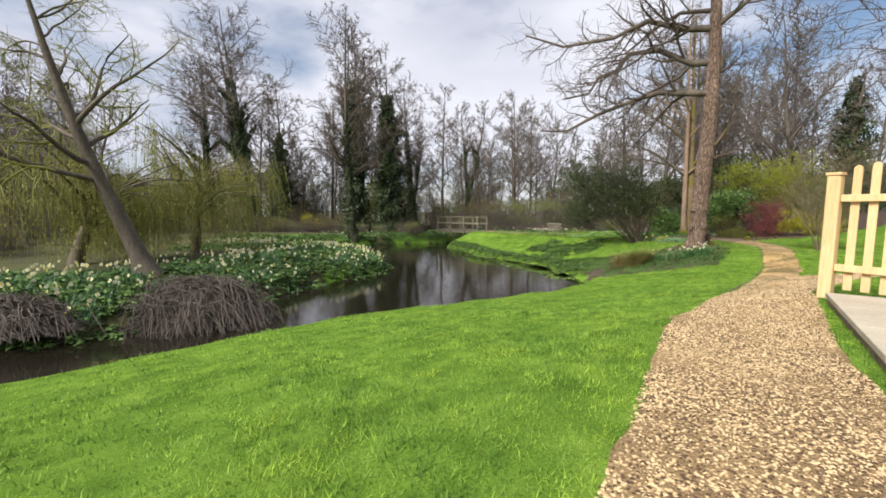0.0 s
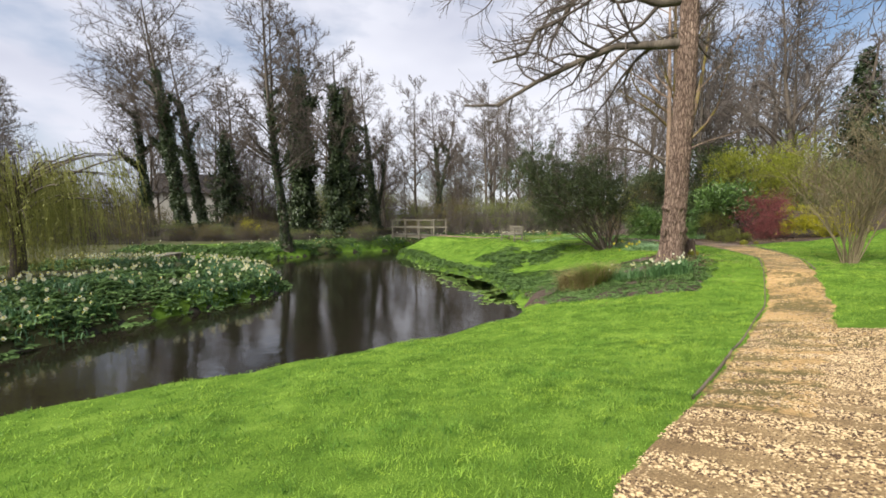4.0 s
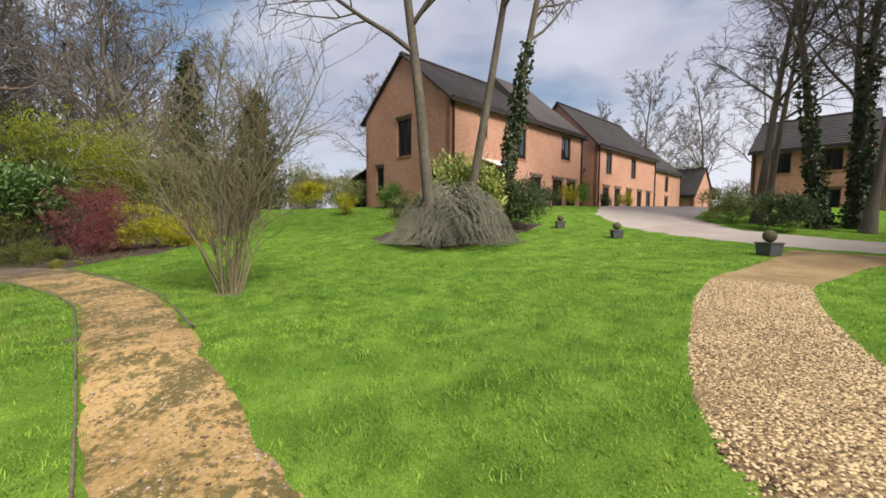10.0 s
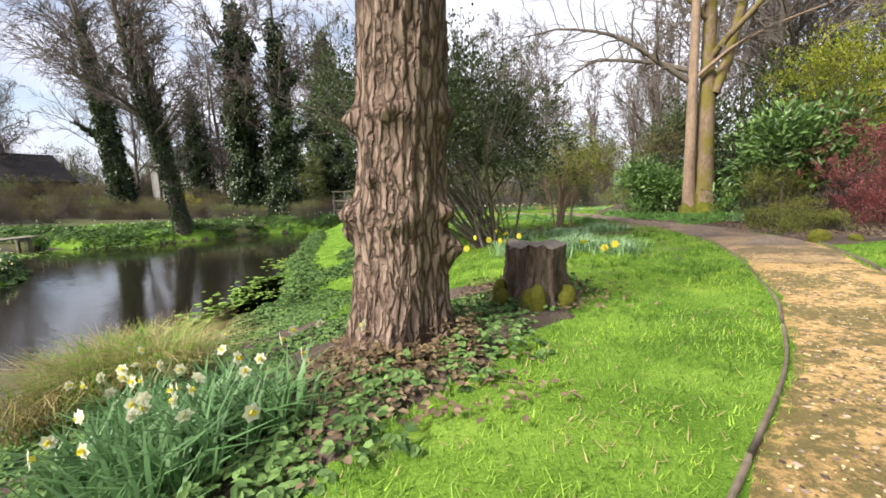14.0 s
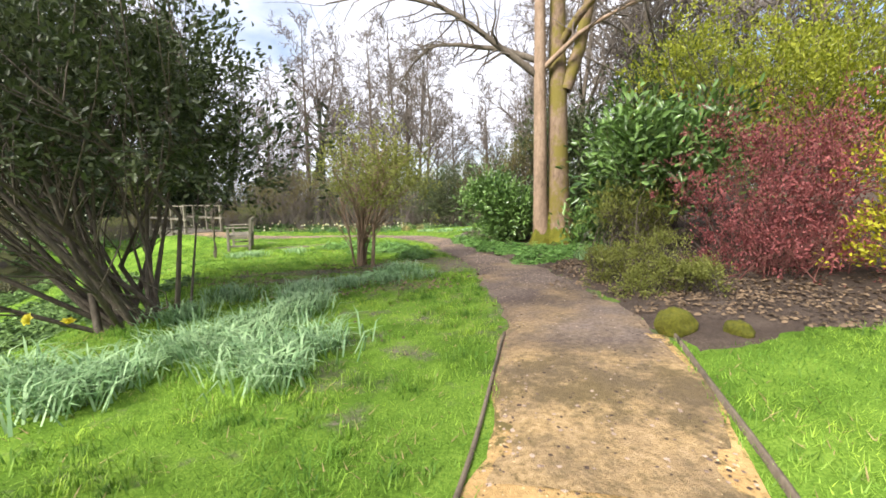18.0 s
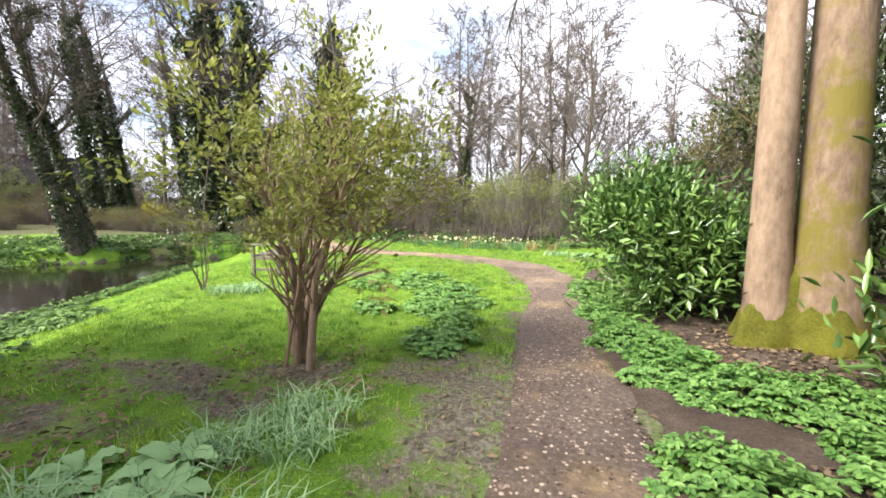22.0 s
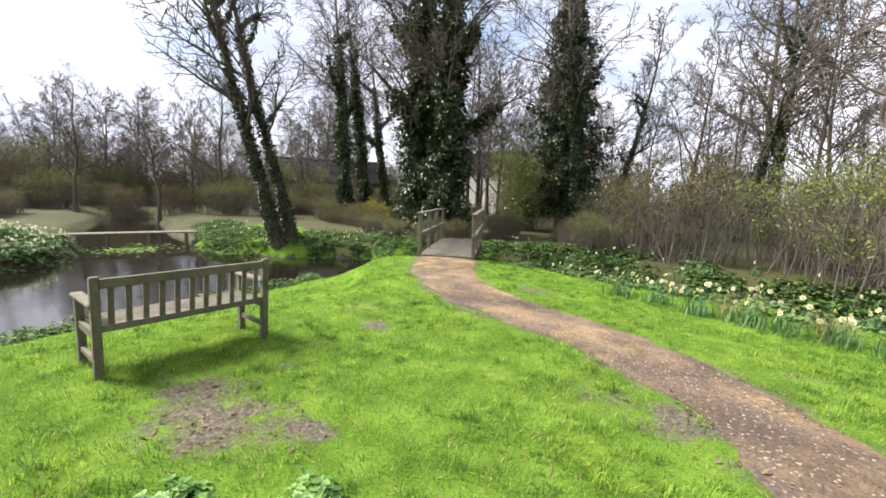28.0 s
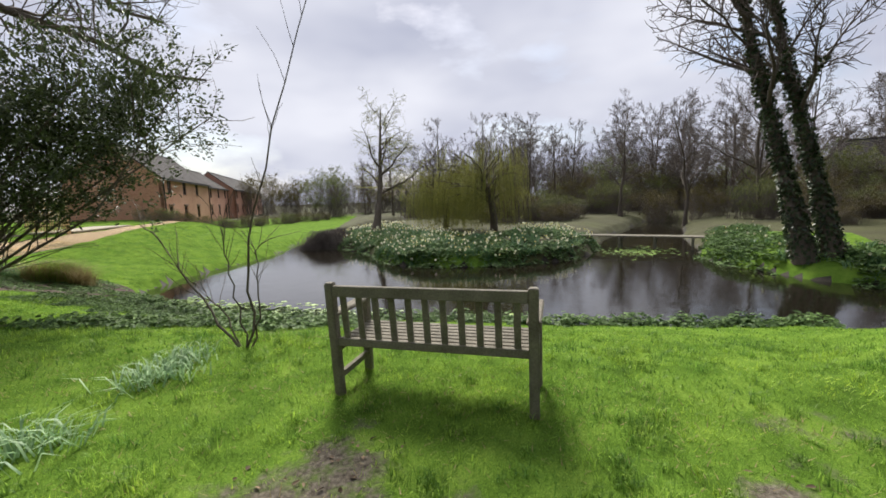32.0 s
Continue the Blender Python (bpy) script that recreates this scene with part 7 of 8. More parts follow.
strap_leaves("daffodil_leaves", near_daffs, 190, 0.42, DAFF_NEAR, "tall blue-green daffodil leaves by the tree", 202)
rd = np.random.default_rng(203)
fx, fy = zip(*[(cx + rd.normal(0, 0.25), cy + rd.normal(0, 0.25)) for cx, cy, q in near_daffs for _ in range(5)])
flowers("daffodils", np.array(fx), np.array(fy), 0.42, 0.034, PETAL_WHITE, PETAL_YELLOW, "pale daffodils in the bed by the tree", 204)
strap_leaves("sedge_tussock", [(7.45, 15.6, 1.6), (7.2, 15.35, 1.0), (7.8, 15.75, 1.0), (7.0, 16.0, 1.2)], 520, 0.72, DRY, "arching straw-coloured sedge tussock at the water", 205, 0.007, (0.6, 1.3), "sedge")
strap_leaves("sedge_tussock", [(7.4, 15.55, 1.8), (7.7, 15.7, 1.0)], 520, 0.72, BLADE, "green shoots in the sedge tussock", 206, 0.007, (0.4, 1.1), "sedge")

cover("bramble_skirt", [(9.55, 15.4, 0.5, 0.35), (9.85, 15.25, 0.4, 0.3), (9.3, 15.75, 0.3, 0.4), (10.05, 15.6, 0.3, 0.4)], 380, 0.045, 0.24, leafy("bramble_leaf", (0.07, 0.045, 0.03), (0.22, 0.16, 0.08), through_light=0.2), "reddish-brown bramble round the foot of the tree", 231, 3)
cover("ground_ivy", [(9.9, 15.2, 0.5, 0.35), (9.4, 15.1, 0.5, 0.4), (10.3, 15.7, 0.4, 0.5), (10.4, 16.6, 0.5, 0.4), (10.9, 17.1, 0.35, 0.35), (9.9, 16.4, 0.5, 0.4), (9.6, 14.6, 0.5, 0.4)], 240, 0.05, 0.16, IVY_G, "ivy creeping round the tree and the stump", 232)
# leaves of spent daffodils along the woodland path
strap_leaves("daffodil_leaves", [(11.0, 19.5, 1.2), (11.45, 20.1, 1.6), (12.0, 19.5, 1.0), (12.1, 20.05, 1.4), (11.75, 19.8, 1.2), (10.55, 21.0, 1.0), (10.95, 19.25, 1.2), (11.5, 20.5, 1.2), (10.4, 19.5, 1.0), (11.1, 20.0, 1.0), (11.6, 21.0, 1.3), (11.65, 21.35, 1.2), (11.5, 21.8, 1.2), (10.6, 21.9, 1.0), (11.35, 22.15, 1.0)], 190, 0.27, BLUE_LEAF, "flopping blue-green bulb leaves in the grass", 207, 0.014, (0.6, 1.3))
strap_leaves("daffodil_leaves", [(12.4, 22.7, 0.8), (11.9, 22.6, 0.9), (12.85, 22.95, 0.6), (12.45, 23.8, 0.9), (12.3, 23.35, 0.7), (11.6, 22.4, 0.7), (12.65, 23.5, 0.6)], 190, 0.22, BLUE_LEAF, "fine floppy grey-green leaves at the foot of the shrub", 238, 0.009, (0.7, 1.4))


def rosette(at, leaves, long, seed):
    """Broad soft leaves that rise from one root and bow outwards."""
    r = np.random.default_rng(seed)
    ob = empty("foxglove", pose(at[0], at[1], gzf(*at) - 0.01, 0, 0, r.uniform(0, 360)), "broad soft grey-green leaf rosette in the grass", "perennial")
    s = np.linspace(0, 1, 9)
    u = np.linspace(-1, 1, 5)
    i = np.arange(8)[:, None] * 5 + np.arange(4)[None]
    f = np.stack([i, i + 1, i + 6, i + 5], -1).reshape(-1, 4)
    for k in range(leaves):
        w, ln, up = k * 2.4 + r.normal(0, 0.2), long * r.uniform(0.6, 1.1), r.uniform(0.45, 1.15)
        ang = up - 1.3 * s
        run, rise = np.cumsum(np.cos(ang)) * ln / 9, np.cumsum(np.sin(ang)) * ln / 9
        wide = ln * 0.21 * np.sin(np.pi * np.clip(s, 0.03, 0.985) ** 1.35) ** 0.75 + 0.006
        side = wide[:, None] * u[None]
        z = rise[:, None] + 0.35 * wide[:, None] * u[None] ** 2 + 0.006 * np.sin(26 * s + k)[:, None] * np.abs(u)[None]
        x, y = run[:, None] * math.cos(w) - side * math.sin(w), run[:, None] * math.sin(w) + side * math.cos(w)
        v = np.stack([x, y, np.maximum(z, 0.012)], -1).reshape(-1, 3)
        part_np("leaf", v, f, SOFT_LEAF, ob, smooth=True)
    return ob


SOFT_LEAF = leafy("soft_leaf", (0.20, 0.36, 0.14), (0.42, 0.60, 0.30), rough=0.65, through_light=0.3, spec=0.15)
for k, (p, n, ln) in enumerate((((12.15, 23.15), 15, 0.30), ((12.35, 22.95), 12, 0.27), ((12.0, 22.9), 11, 0.25), ((11.75, 22.95), 9, 0.22))):
    rosette(p, n, ln, 700 + k)
strap_leaves("daffodil_leaves", [(9.55, 27.2, 1.1), (8.75, 26.7, 1.3), (8.45, 26.45, 0.9), (14.2, 33.4, 1.8), (13.4, 34.0, 1.8), (12.6, 34.3, 1.4)], 110, 0.20, BLUE_LEAF, "low bulb leaves in the lawn", 208, 0.014, (0.6, 1.3))
fx, fy = zip(*[(x + rd.normal(0, 0.2), y + rd.normal(0, 0.2)) for x, y in ((10.1, 19.05), (10.5, 18.95), (11.5, 18.2), (10.05, 20.0)) for _ in range(3)])
flowers("daffodils", np.array(fx), np.array(fy), 0.30, 0.05, PETAL_YELLOW, PETAL_YELLOW, "yellow daffodils near the stump", 209)
cover("geranium", [(14.65, 25.4, 0.4, 0.6), (14.35, 26.2, 0.4, 0.6), (15.2, 25.05, 0.6, 0.45), (14.75, 23.9, 0.42, 0.36), (15.6, 24.2, 0.5, 0.4), (14.15, 27.4, 0.4, 0.8), (13.9, 28.6, 0.4, 0.7), (16.3, 25.2, 0.6, 0.5)], 820, 0.045, 0.24, GERANIUM, "fresh green geranium ground cover beside the path", 210, 5)
cover("geranium", [(12.0, 26.8, 0.45, 0.4), (12.25, 27.2, 0.4, 0.4), (11.7, 27.6, 0.4, 0.35), (11.0, 28.15, 0.45, 0.3), (11.8, 28.2, 0.4, 0.3), (10.3, 27.75, 0.35, 0.25), (10.75, 28.8, 0.4, 0.28), (11.05, 29.05, 0.26, 0.22), (10.1, 28.7, 0.22, 0.18), (10.35, 29.3, 0.16, 0.14), (12.6, 25.5, 0.35, 0.4), (11.3, 26.4, 0.3, 0.25), (12.5, 26.2, 0.3, 0.3)], 420, 0.06, 0.20, GERANIUM, "leafy green clumps in the lawn by the path", 211, 5)
cover("hellebore", [(10.4, 5.0, 0.35, 0.3), (9.4, 4.6, 0.4, 0.35), (11.2, 4.3, 0.4, 0.4), (8.6, 5.0, 0.35, 0.3), (10.2, 3.8, 0.5, 0.4), (11.8, 4.0, 0.4, 0.4), (8.0, 4.6, 0.35, 0.3), (12.6, 3.6, 0.4, 0.4), (9.6, 3.0, 0.6, 0.5)], 420, 0.09, 0.28, IVY_G, "leafy perennials in the dark bed", 212, 5)
cover("hellebore_flowers", [(10.3, 4.2, 0.3, 0.25), (11.4, 4.5, 0.25, 0.2), (8.3, 4.4, 0.3, 0.25)], 260, 0.05, 0.34, leafy("cream_bract", (0.45, 0.5, 0.22), (0.72, 0.72, 0.45)), "cream hellebore flowers in the dark bed", 213, 4)
cover("bed_perennials", [(9.0, 5.2, 0.35, 0.25), (9.9, 4.9, 0.3, 0.3), (10.8, 4.7, 0.35, 0.3), (11.6, 4.6, 0.3, 0.25), (12.4, 4.0, 0.35, 0.3), (13.1, 3.2, 0.4, 0.35), (13.6, 2.2, 0.4, 0.5), (8.2, 5.2, 0.3, 0.25), (7.6, 4.9, 0.4, 0.3), (10.6, 3.2, 0.4, 0.4), (11.6, 3.0, 0.4, 0.3), (9.0, 3.6, 0.4, 0.3)], 420, 0.05, 0.24, LEAF_BRIGHT, "fresh green spring perennials in the dark bed", 217, 5)
strap_leaves("iris_leaves", [(8.0, 5.1, 0.8), (9.3, 5.1, 0.6), (10.0, 5.15, 0.4), (8.7, 4.2, 0.8), (12.0, 3.6, 0.6)], 70, 0.35, BLADE, "upright green iris leaves in the bed", 218, 0.012, (0.2, 0.7), "perennial")
strap_leaves("fern_remains", [(9.8, 4.6, 0.7), (9.2, 4.0, 0.5)], 60, 0.3, DRY, "dead brown fern fronds in the bed", 219, 0.012, (0.9, 1.5), "perennial")
for k, (x, y, w, h) in enumerate(((15.25, 21.2, 0.5, 0.45), (15.2, 21.85, 0.42, 0.5), (15.75, 21.95, 0.5, 0.6), (15.65, 20.9, 0.4, 0.4), (15.35, 22.6, 0.3, 0.35))):
    bush("border_shrublet", 340 + k, (w, w, h), 2600, 0.032, LEAF_YOUNG, "sprawling low olive twiggy shrub in the border", (x, y), stems=60, stem_rad=0.004, lumps=18, low=-0.1, fine=4, hollow=0.1, stem_spread=1.0, upright=0.2)
strap_leaves("border_tussock", [(15.8, 24.0, 1.0), (15.6, 23.7, 0.7)], 260, 0.26, BLUE_LEAF, "arching blue-green leaves in the border", 234, 0.010, (0.5, 1.2), "perennial")
cover("leaf_litter", [(15.6, 22, 1.1, 1.8), (15.6, 28, 1.5, 3), (9.7, 15.3, 1.0, 1.0), (10.7, 16.9, 0.9, 0.7), (11.9, 24.4, 0.9, 0.8), (10.5, 3.0, 2.5, 1.6), (17, 21, 2.0, 1.0), (12.0, 22.5, 1.6, 0.8), (10.4, 23.4, 1.2, 0.8)], 90, 0.05, 0.012, LITTER, "brown leaf litter and bark", 215, 1, 0.035)
cover("leaf_litter", [(16.0, 20.6, 1.1, 0.8), (15.6, 23.2, 0.8, 1.2), (17.6, 22.6, 1.2, 1.0), (15.8, 26, 0.9, 1.2), (10.8, 3.6, 2.2, 1.2), (8.4, 4.6, 1.2, 0.8), (12.6, 2.6, 1.0, 1.2), (9.6, 15.2, 0.9, 0.8), (10.5, 17.1, 0.8, 0.7)], 260, 0.045, 0.03, LITTER, "brown bark mulch and dead leaves on the bed", 216, 1, 0.03)

# far banks: daffodils on the spit and along the water
rs = np.random.default_rng(220)
n = 5200
x, y = scatter(rs, n, -13, -2.4, 7.5, 24.5)
keep = ~inside(POND, x, y) & (y > 13.8 + 0.95 * x) & (line_dist(POND, x, y, True) < 4.2) & (wave(x * 0.9, y * 0.9) > -0.35)
x, y = x[keep], y[keep]
strap_leaves("daffodil_leaves", [(a, b, 0.6) for a, b in zip(x[:700], y[:700])], 26, 0.34, DAFF_LEAF, "massed daffodil leaves on the spit", 221, 0.03)
pick = rs.random(len(x)) < 0.30
flowers("daffodils", x[pick], y[pick], 0.42, 0.055, PETAL_WHITE, PETAL_YELLOW, "massed white daffodils on the spit", 222)
cover("bank_plants", [(a, b, 0.7, 0.7) for a, b in zip(x[700:900], y[700:900])], 55, 0.13, 0.30, IVY_G, "rough green bank plants on the spit", 223)
n = 3000
x, y = scatter(rs, n, -16, 14, 29, 42)
keep = ~inside(POND, x, y) & (line_dist(POND, x, y, True) < 2.6) & ((y > 36.2 + 0.09 * x) | (x < -2.5)) | ((x > 6.2) & (x < 13) & (y > 37.4 - 0.05 * x) & (y < 38.6) & ~inside(POND, x, y))
x, y = x[keep], y[keep]
cover("bank_plants", [(a, b, 0.6, 0.5) for a, b in zip(x[:230], y[:230])], 60, 0.11, 0.30, IVY_G, "rough green bank plants beyond the water", 224)
strap_leaves("daffodil_leaves", [(a, b, 0.6) for a, b in zip(x[230:360], y[230:360])], 24, 0.32, DAFF_LEAF, "daffodil leaves on the far bank", 225, 0.026)
flowers("daffodils", x[300:420], y[300:420], 0.38, 0.05, PETAL_WHITE, PETAL_YELLOW, "white daffodils on the far bank", 226)
near_bank = [(10.4, 37.6), (9.4, 37.5), (8.4, 37.3), (7.4, 37.2), (6.4, 36.9), (11.4, 37.8), (5.4, 36.6), (8.9, 37.6), (7.0, 37.4)]
strap_leaves("daffodil_leaves", [(a, b, 1.4) for a, b in near_bank], 90, 0.34, DAFF_LEAF, "daffodil clumps along the stream bank", 227, 0.018)
fx, fy = zip(*[(a + rd.normal(0, 0.3), b + rd.normal(0, 0.2)) for a, b in near_bank for _ in range(7)])
flowers("daffodils", np.array(fx), np.array(fy), 0.40, 0.05, PETAL_WHITE, PETAL_YELLOW, "white and yellow daffodils along the stream bank", 228)
cover("bank_plants", [(a + 0.2, b - 0.2, 0.6, 0.35) for a, b in near_bank] + [(4.4, 36.0, 0.6, 0.5), (12.6, 37.9, 0.7, 0.4), (13.8, 38.0, 0.7, 0.4)], 120, 0.09, 0.25, IVY_G, "low plants along the stream bank", 229)
bank_clumps = [(9.0, 35.6), (9.6, 35.7), (10.1, 35.6), (10.6, 35.7), (11.2, 35.6), (8.3, 35.7), (7.6, 35.6)]
strap_leaves("daffodil_leaves", [(a, b, 0.8) for a, b in bank_clumps], 120, 0.34, DAFF_NEAR, "bright daffodil clumps at the edge of the stream lawn", 235, 0.014)
strap_leaves("sedge_tussock", [(10.5, 35.9, 0.6), (11.6, 35.8, 0.8), (9.3, 35.9, 0.5), (12.3, 35.6, 0.6)], 160, 0.42, DRY, "pale dead grass tussocks on the stream bank", 236, 0.008, (0.4, 1.2), "sedge")
fx, fy = zip(*[(a + rd.normal(0, 0.22), b + rd.normal(0, 0.15)) for a, b in bank_clumps for _ in range(5)])
flowers("daffodils", np.array(fx), np.array(fy), 0.38, 0.045, PETAL_WHITE, PETAL_YELLOW, "white daffodils at the edge of the stream lawn", 237)
# fringe at the near water's edge
edge = resample(np.column_stack([POND[8:18], np.zeros(10)]), 0.45)
cover("bank_plants", [(a + 0.3 + 0.35 * (k % 2), b + 0.05, 0.42, 0.42) for k, (a, b, _) in enumerate(edge[12:])] + [(6.2, 22.6, 0.8, 0.7), (6.6, 23.8, 0.8, 0.7), (7.4, 23.2, 0.8, 0.6), (7.9, 22.3, 0.7, 0.6), (8.6, 23.4, 0.7, 0.5), (5.8, 24.8, 0.7, 0.7), (6.8, 25.2, 0.6, 0.5)], 240, 0.08, 0.27, IVY_G, "weedy fringe along the pond edge", 230)

# weed floating on the pond
rw = np.random.default_rng(240)
wpx, wpy = [], []
for cx, cy, sx, sy, m in ((4.9, 20.6, 0.8, 1.4, 900), (4.1, 23.2, 0.7, 1.5, 900), (2.8, 27.2, 0.7, 1.6, 700), (5.6, 21.0, 0.9, 1.6, 700), (4.6, 24.5, 0.7, 2.0, 600), (3.4, 29.0, 0.8, 1.6, 500), (5.4, 18.2, 0.6, 1.0, 400), (-11.0, 26.5, 1.6, 1.2, 300), (-6.6, 11.6, 0.5, 1.5, 200)):
    wpx.append(cx + rw.normal(0, 0.55, m) * sx)
    wpy.append(cy + rw.normal(0, 0.55, m) * sy)
x, y = np.concatenate(wpx), np.concatenate(wpy)
keep = inside(POND, x, y)
x, y = x[keep], y[keep]
n = len(x)
a = rw.uniform(0, 2 * np.pi, n)
s = rw.uniform(0.03, 0.11, n)
v = np.stack([np.stack([x + s * np.cos(a + k), y + s * np.sin(a + k), np.full(n, WATER_Z + 0.006)], -1) for k in (0, 1.2, 2.3, 3.5, 4.9)], 1).reshape(-1, 3)
stuff("water_weed", v, np.arange(n)[:, None] * 5 + np.arange(5)[None], PAD, "bright green floating water weed", "water plant")


# brown bramble heaps
def mound(at, size, n, seed, mat, label, dome=False):
    r = np.random.default_rng(seed)
    ob = empty("bramble_mound", pose(at[0], at[1], gzf(*at)), label, "shrub")
    lines = []
    for k in range(n):
        w = r.uniform(0, 2 * np.pi)
        out = r.uniform(0.3, 1.0)
        s = np.linspace(0, 1, 7)
        top = size[2] * r.uniform(0.5, 1.05) * math.sqrt(max(0.05, 1 - 0.75 * out * out))
        st = r.normal(0, 0.34, 2)
        px = (st[0] + (math.cos(w) * out - st[0]) * s) * size[0] + 0.05 * r.normal(0, 1, 7)
        py = (st[1] + (math.sin(w) * out - st[1]) * s) * size[1] + 0.05 * r.normal(0, 1, 7)
        pz = top * np.sin(np.pi * np.clip(0.15 + 0.85 * s, 0, 1)) ** 0.6 * (1.05 - 0.25 * s) + 0.03 * r.normal(0, 1, 7)
        pz[0], pz[-1] = 0, max(0.02, 0.1 * r.random())
        if dome:   # shoots that arch over and hang down all round
            out, w0 = r.uniform(0.5, 1.06), w
            rho = r.uniform(0.02, 0.4) + (out - 0.1) * s
            ww = w0 + r.normal(0, 0.5) * (1 - s) + r.normal(0, 0.05, 7)
            k_ = 1 + 0.12 * math.sin(3 * w0 + 1) + 0.07 * math.sin(7 * w0)
            px, py = size[0] * k_ * rho * np.cos(ww), size[1] * k_ * rho * np.sin(ww)
            pz = size[2] * np.sqrt(np.clip(1 - np.clip(rho, 0, 0.999) ** 2.4, 0.0, 1)) * r.uniform(0.62, 1.02 + 0.16 * (r.random() < 0.25)) * (1 + 0.1 * math.sin(2.3 * w0 + 4) + 0.07 * math.sin(5 * w0)) + r.normal(0, 0.05, 7)
            pz = np.maximum(pz, 0.01)
        lines.append((np.stack([px, py, pz], -1), np.linspace(0.011, 0.004, 7) * r.uniform(0.7, 1.4), 3))
    v, f = tubes(lines)
    part_np("tangle", v, f, mat, ob)
    return ob


STEM_GREY = surf("grey_stem", (0.045, 0.037, 0.033), (0.10, 0.082, 0.072), (0.18, 0.15, 0.132), fine=20, bump=0, rough=0.85)
mound((-6.0, 10.0), (2.0, 1.7, 1.25), 1300, 250, STEM_GREY, "grey-brown tangle of arching bramble stems on the spit")
mound((-8.6, 8.0), (1.5, 1.0, 0.8), 700, 251, STEM_GREY, "grey-brown tangle of arching bramble stems at the water")
TWIG_PALE = surf("pale_twig", (0.09, 0.085, 0.062), (0.19, 0.178, 0.132), (0.33, 0.31, 0.235), fine=20, bump=0, rough=0.9)
mound((19.6, 12.0), (1.9, 1.5, 1.32), 2600, 252, TWIG_PALE, "dense weeping mound of bare grey twigs", True)


STUMP_BARK = surf("stump_bark", (0.035, 0.026, 0.02), (0.12, 0.085, 0.065), (0.26, 0.20, 0.155), big=4, fine=16, bump=1.0, bump_scale=22, stretch=(2.2, 2.2, 0.5), rough=0.95)


# cut stump with moss
def stump(at):
    r = np.random.default_rng(260)
    ob = empty("tree_stump", pose(at[0], at[1], gzf(*at) - 0.02), "sawn tree stump with mossy roots beside the big tree", "stump")
    k, hh = 96, np.linspace(0, 0.52, 16)
    ang = np.arange(k) * 2 * np.pi / k
    R = 0.225 + 0.12 * np.exp(-hh / 0.13)[:, None] * (1 + 0.5 * np.cos(4 * ang + 0.5) + 0.25 * np.cos(7 * ang))[None] + (0.012 * np.sin(17 * ang) + 0.02 * np.sin(5 * ang + 1) + 0.012 * np.sin(31 * ang + 2))[None] * np.ones((16, 1)) + 0.008 * np.sin(23 * ang + 2)[None] * np.sin(9 * hh)[:, None] + 0.007 * r.normal(0, 1, (16, k))
    v = np.stack([R * np.cos(ang), R * np.sin(ang), np.repeat(hh[:, None], k, 1) + 0.018 * np.sin(3 * ang)[None] + 0.012 * np.sin(13 * ang)[None]], -1).reshape(-1, 3)
    i, j = np.arange(15)[:, None] * k + np.arange(k)[None], np.arange(15)[:, None] * k + (np.arange(k)[None] + 1) % k
    part_np("trunk", v, np.stack([i, j, j + k, i + k], -1).reshape(-1, 4), STUMP_BARK, ob, smooth=True)
    top = v.reshape(16, k, 3)[-1]
    cap = np.concatenate([top + np.array([0, 0, 0.002]), [[0, 0, 0.53]]])
    part_np("sawn_top", cap, np.stack([np.arange(k), (np.arange(k) + 1) % k, np.full(k, k)], -1), surf("sawn_wood", (0.10, 0.08, 0.065), (0.2, 0.165, 0.135), (0.3, 0.26, 0.22), fine=25, bump=0.4), ob, "grey sawn face")
    for q in range(11):
        w = q * 0.57 + 0.4 + 0.2 * math.sin(q * 3)
        bm = bmesh.new()
        bmesh.ops.create_icosphere(bm, subdivisions=3, radius=1)
        for vv in bm.verts:
            vv.co *= 1 + 0.16 * noise.noise(vv.co * 3 + Vector((q, 0, 0)))
            vv.co = Vector((0.285 * math.cos(w) + vv.co.x * 0.075, 0.285 * math.sin(w) + vv.co.y * 0.075, 0.07 + vv.co.z * (0.10 + 0.035 * (q % 3))))
        part("moss_cushion", bm, MOSS, ob, "yellow-green moss", smooth=True)
    return ob


stump((10.66, 16.65))


def moss_rock(at, s, seed):
    bm = bmesh.new()
    bmesh.ops.create_icosphere(bm, subdivisions=4, radius=1)
    for vv in bm.verts:
        vv.co *= 1 + 0.2 * noise.noise(vv.co * 1.6 + Vector((seed, 0, 0))) + 0.05 * noise.noise(vv.co * 7)
        vv.co = Vector((vv.co.x * s, vv.co.y * s * 0.8, vv.co.z * s * 0.7 + s * 0.4))
    ob = part("mossy_stone", bm, MOSS, None, smooth=True)
    ob.matrix_basis = pose(at[0], at[1], gzf(*at), 0, 0, seed * 50)
    return tagged(ob, "mossy stone at the edge of the border", "stone")


moss_rock((14.8, 19.9), 0.16, 1)
moss_rock((15.15, 19.75), 0.10, 2)


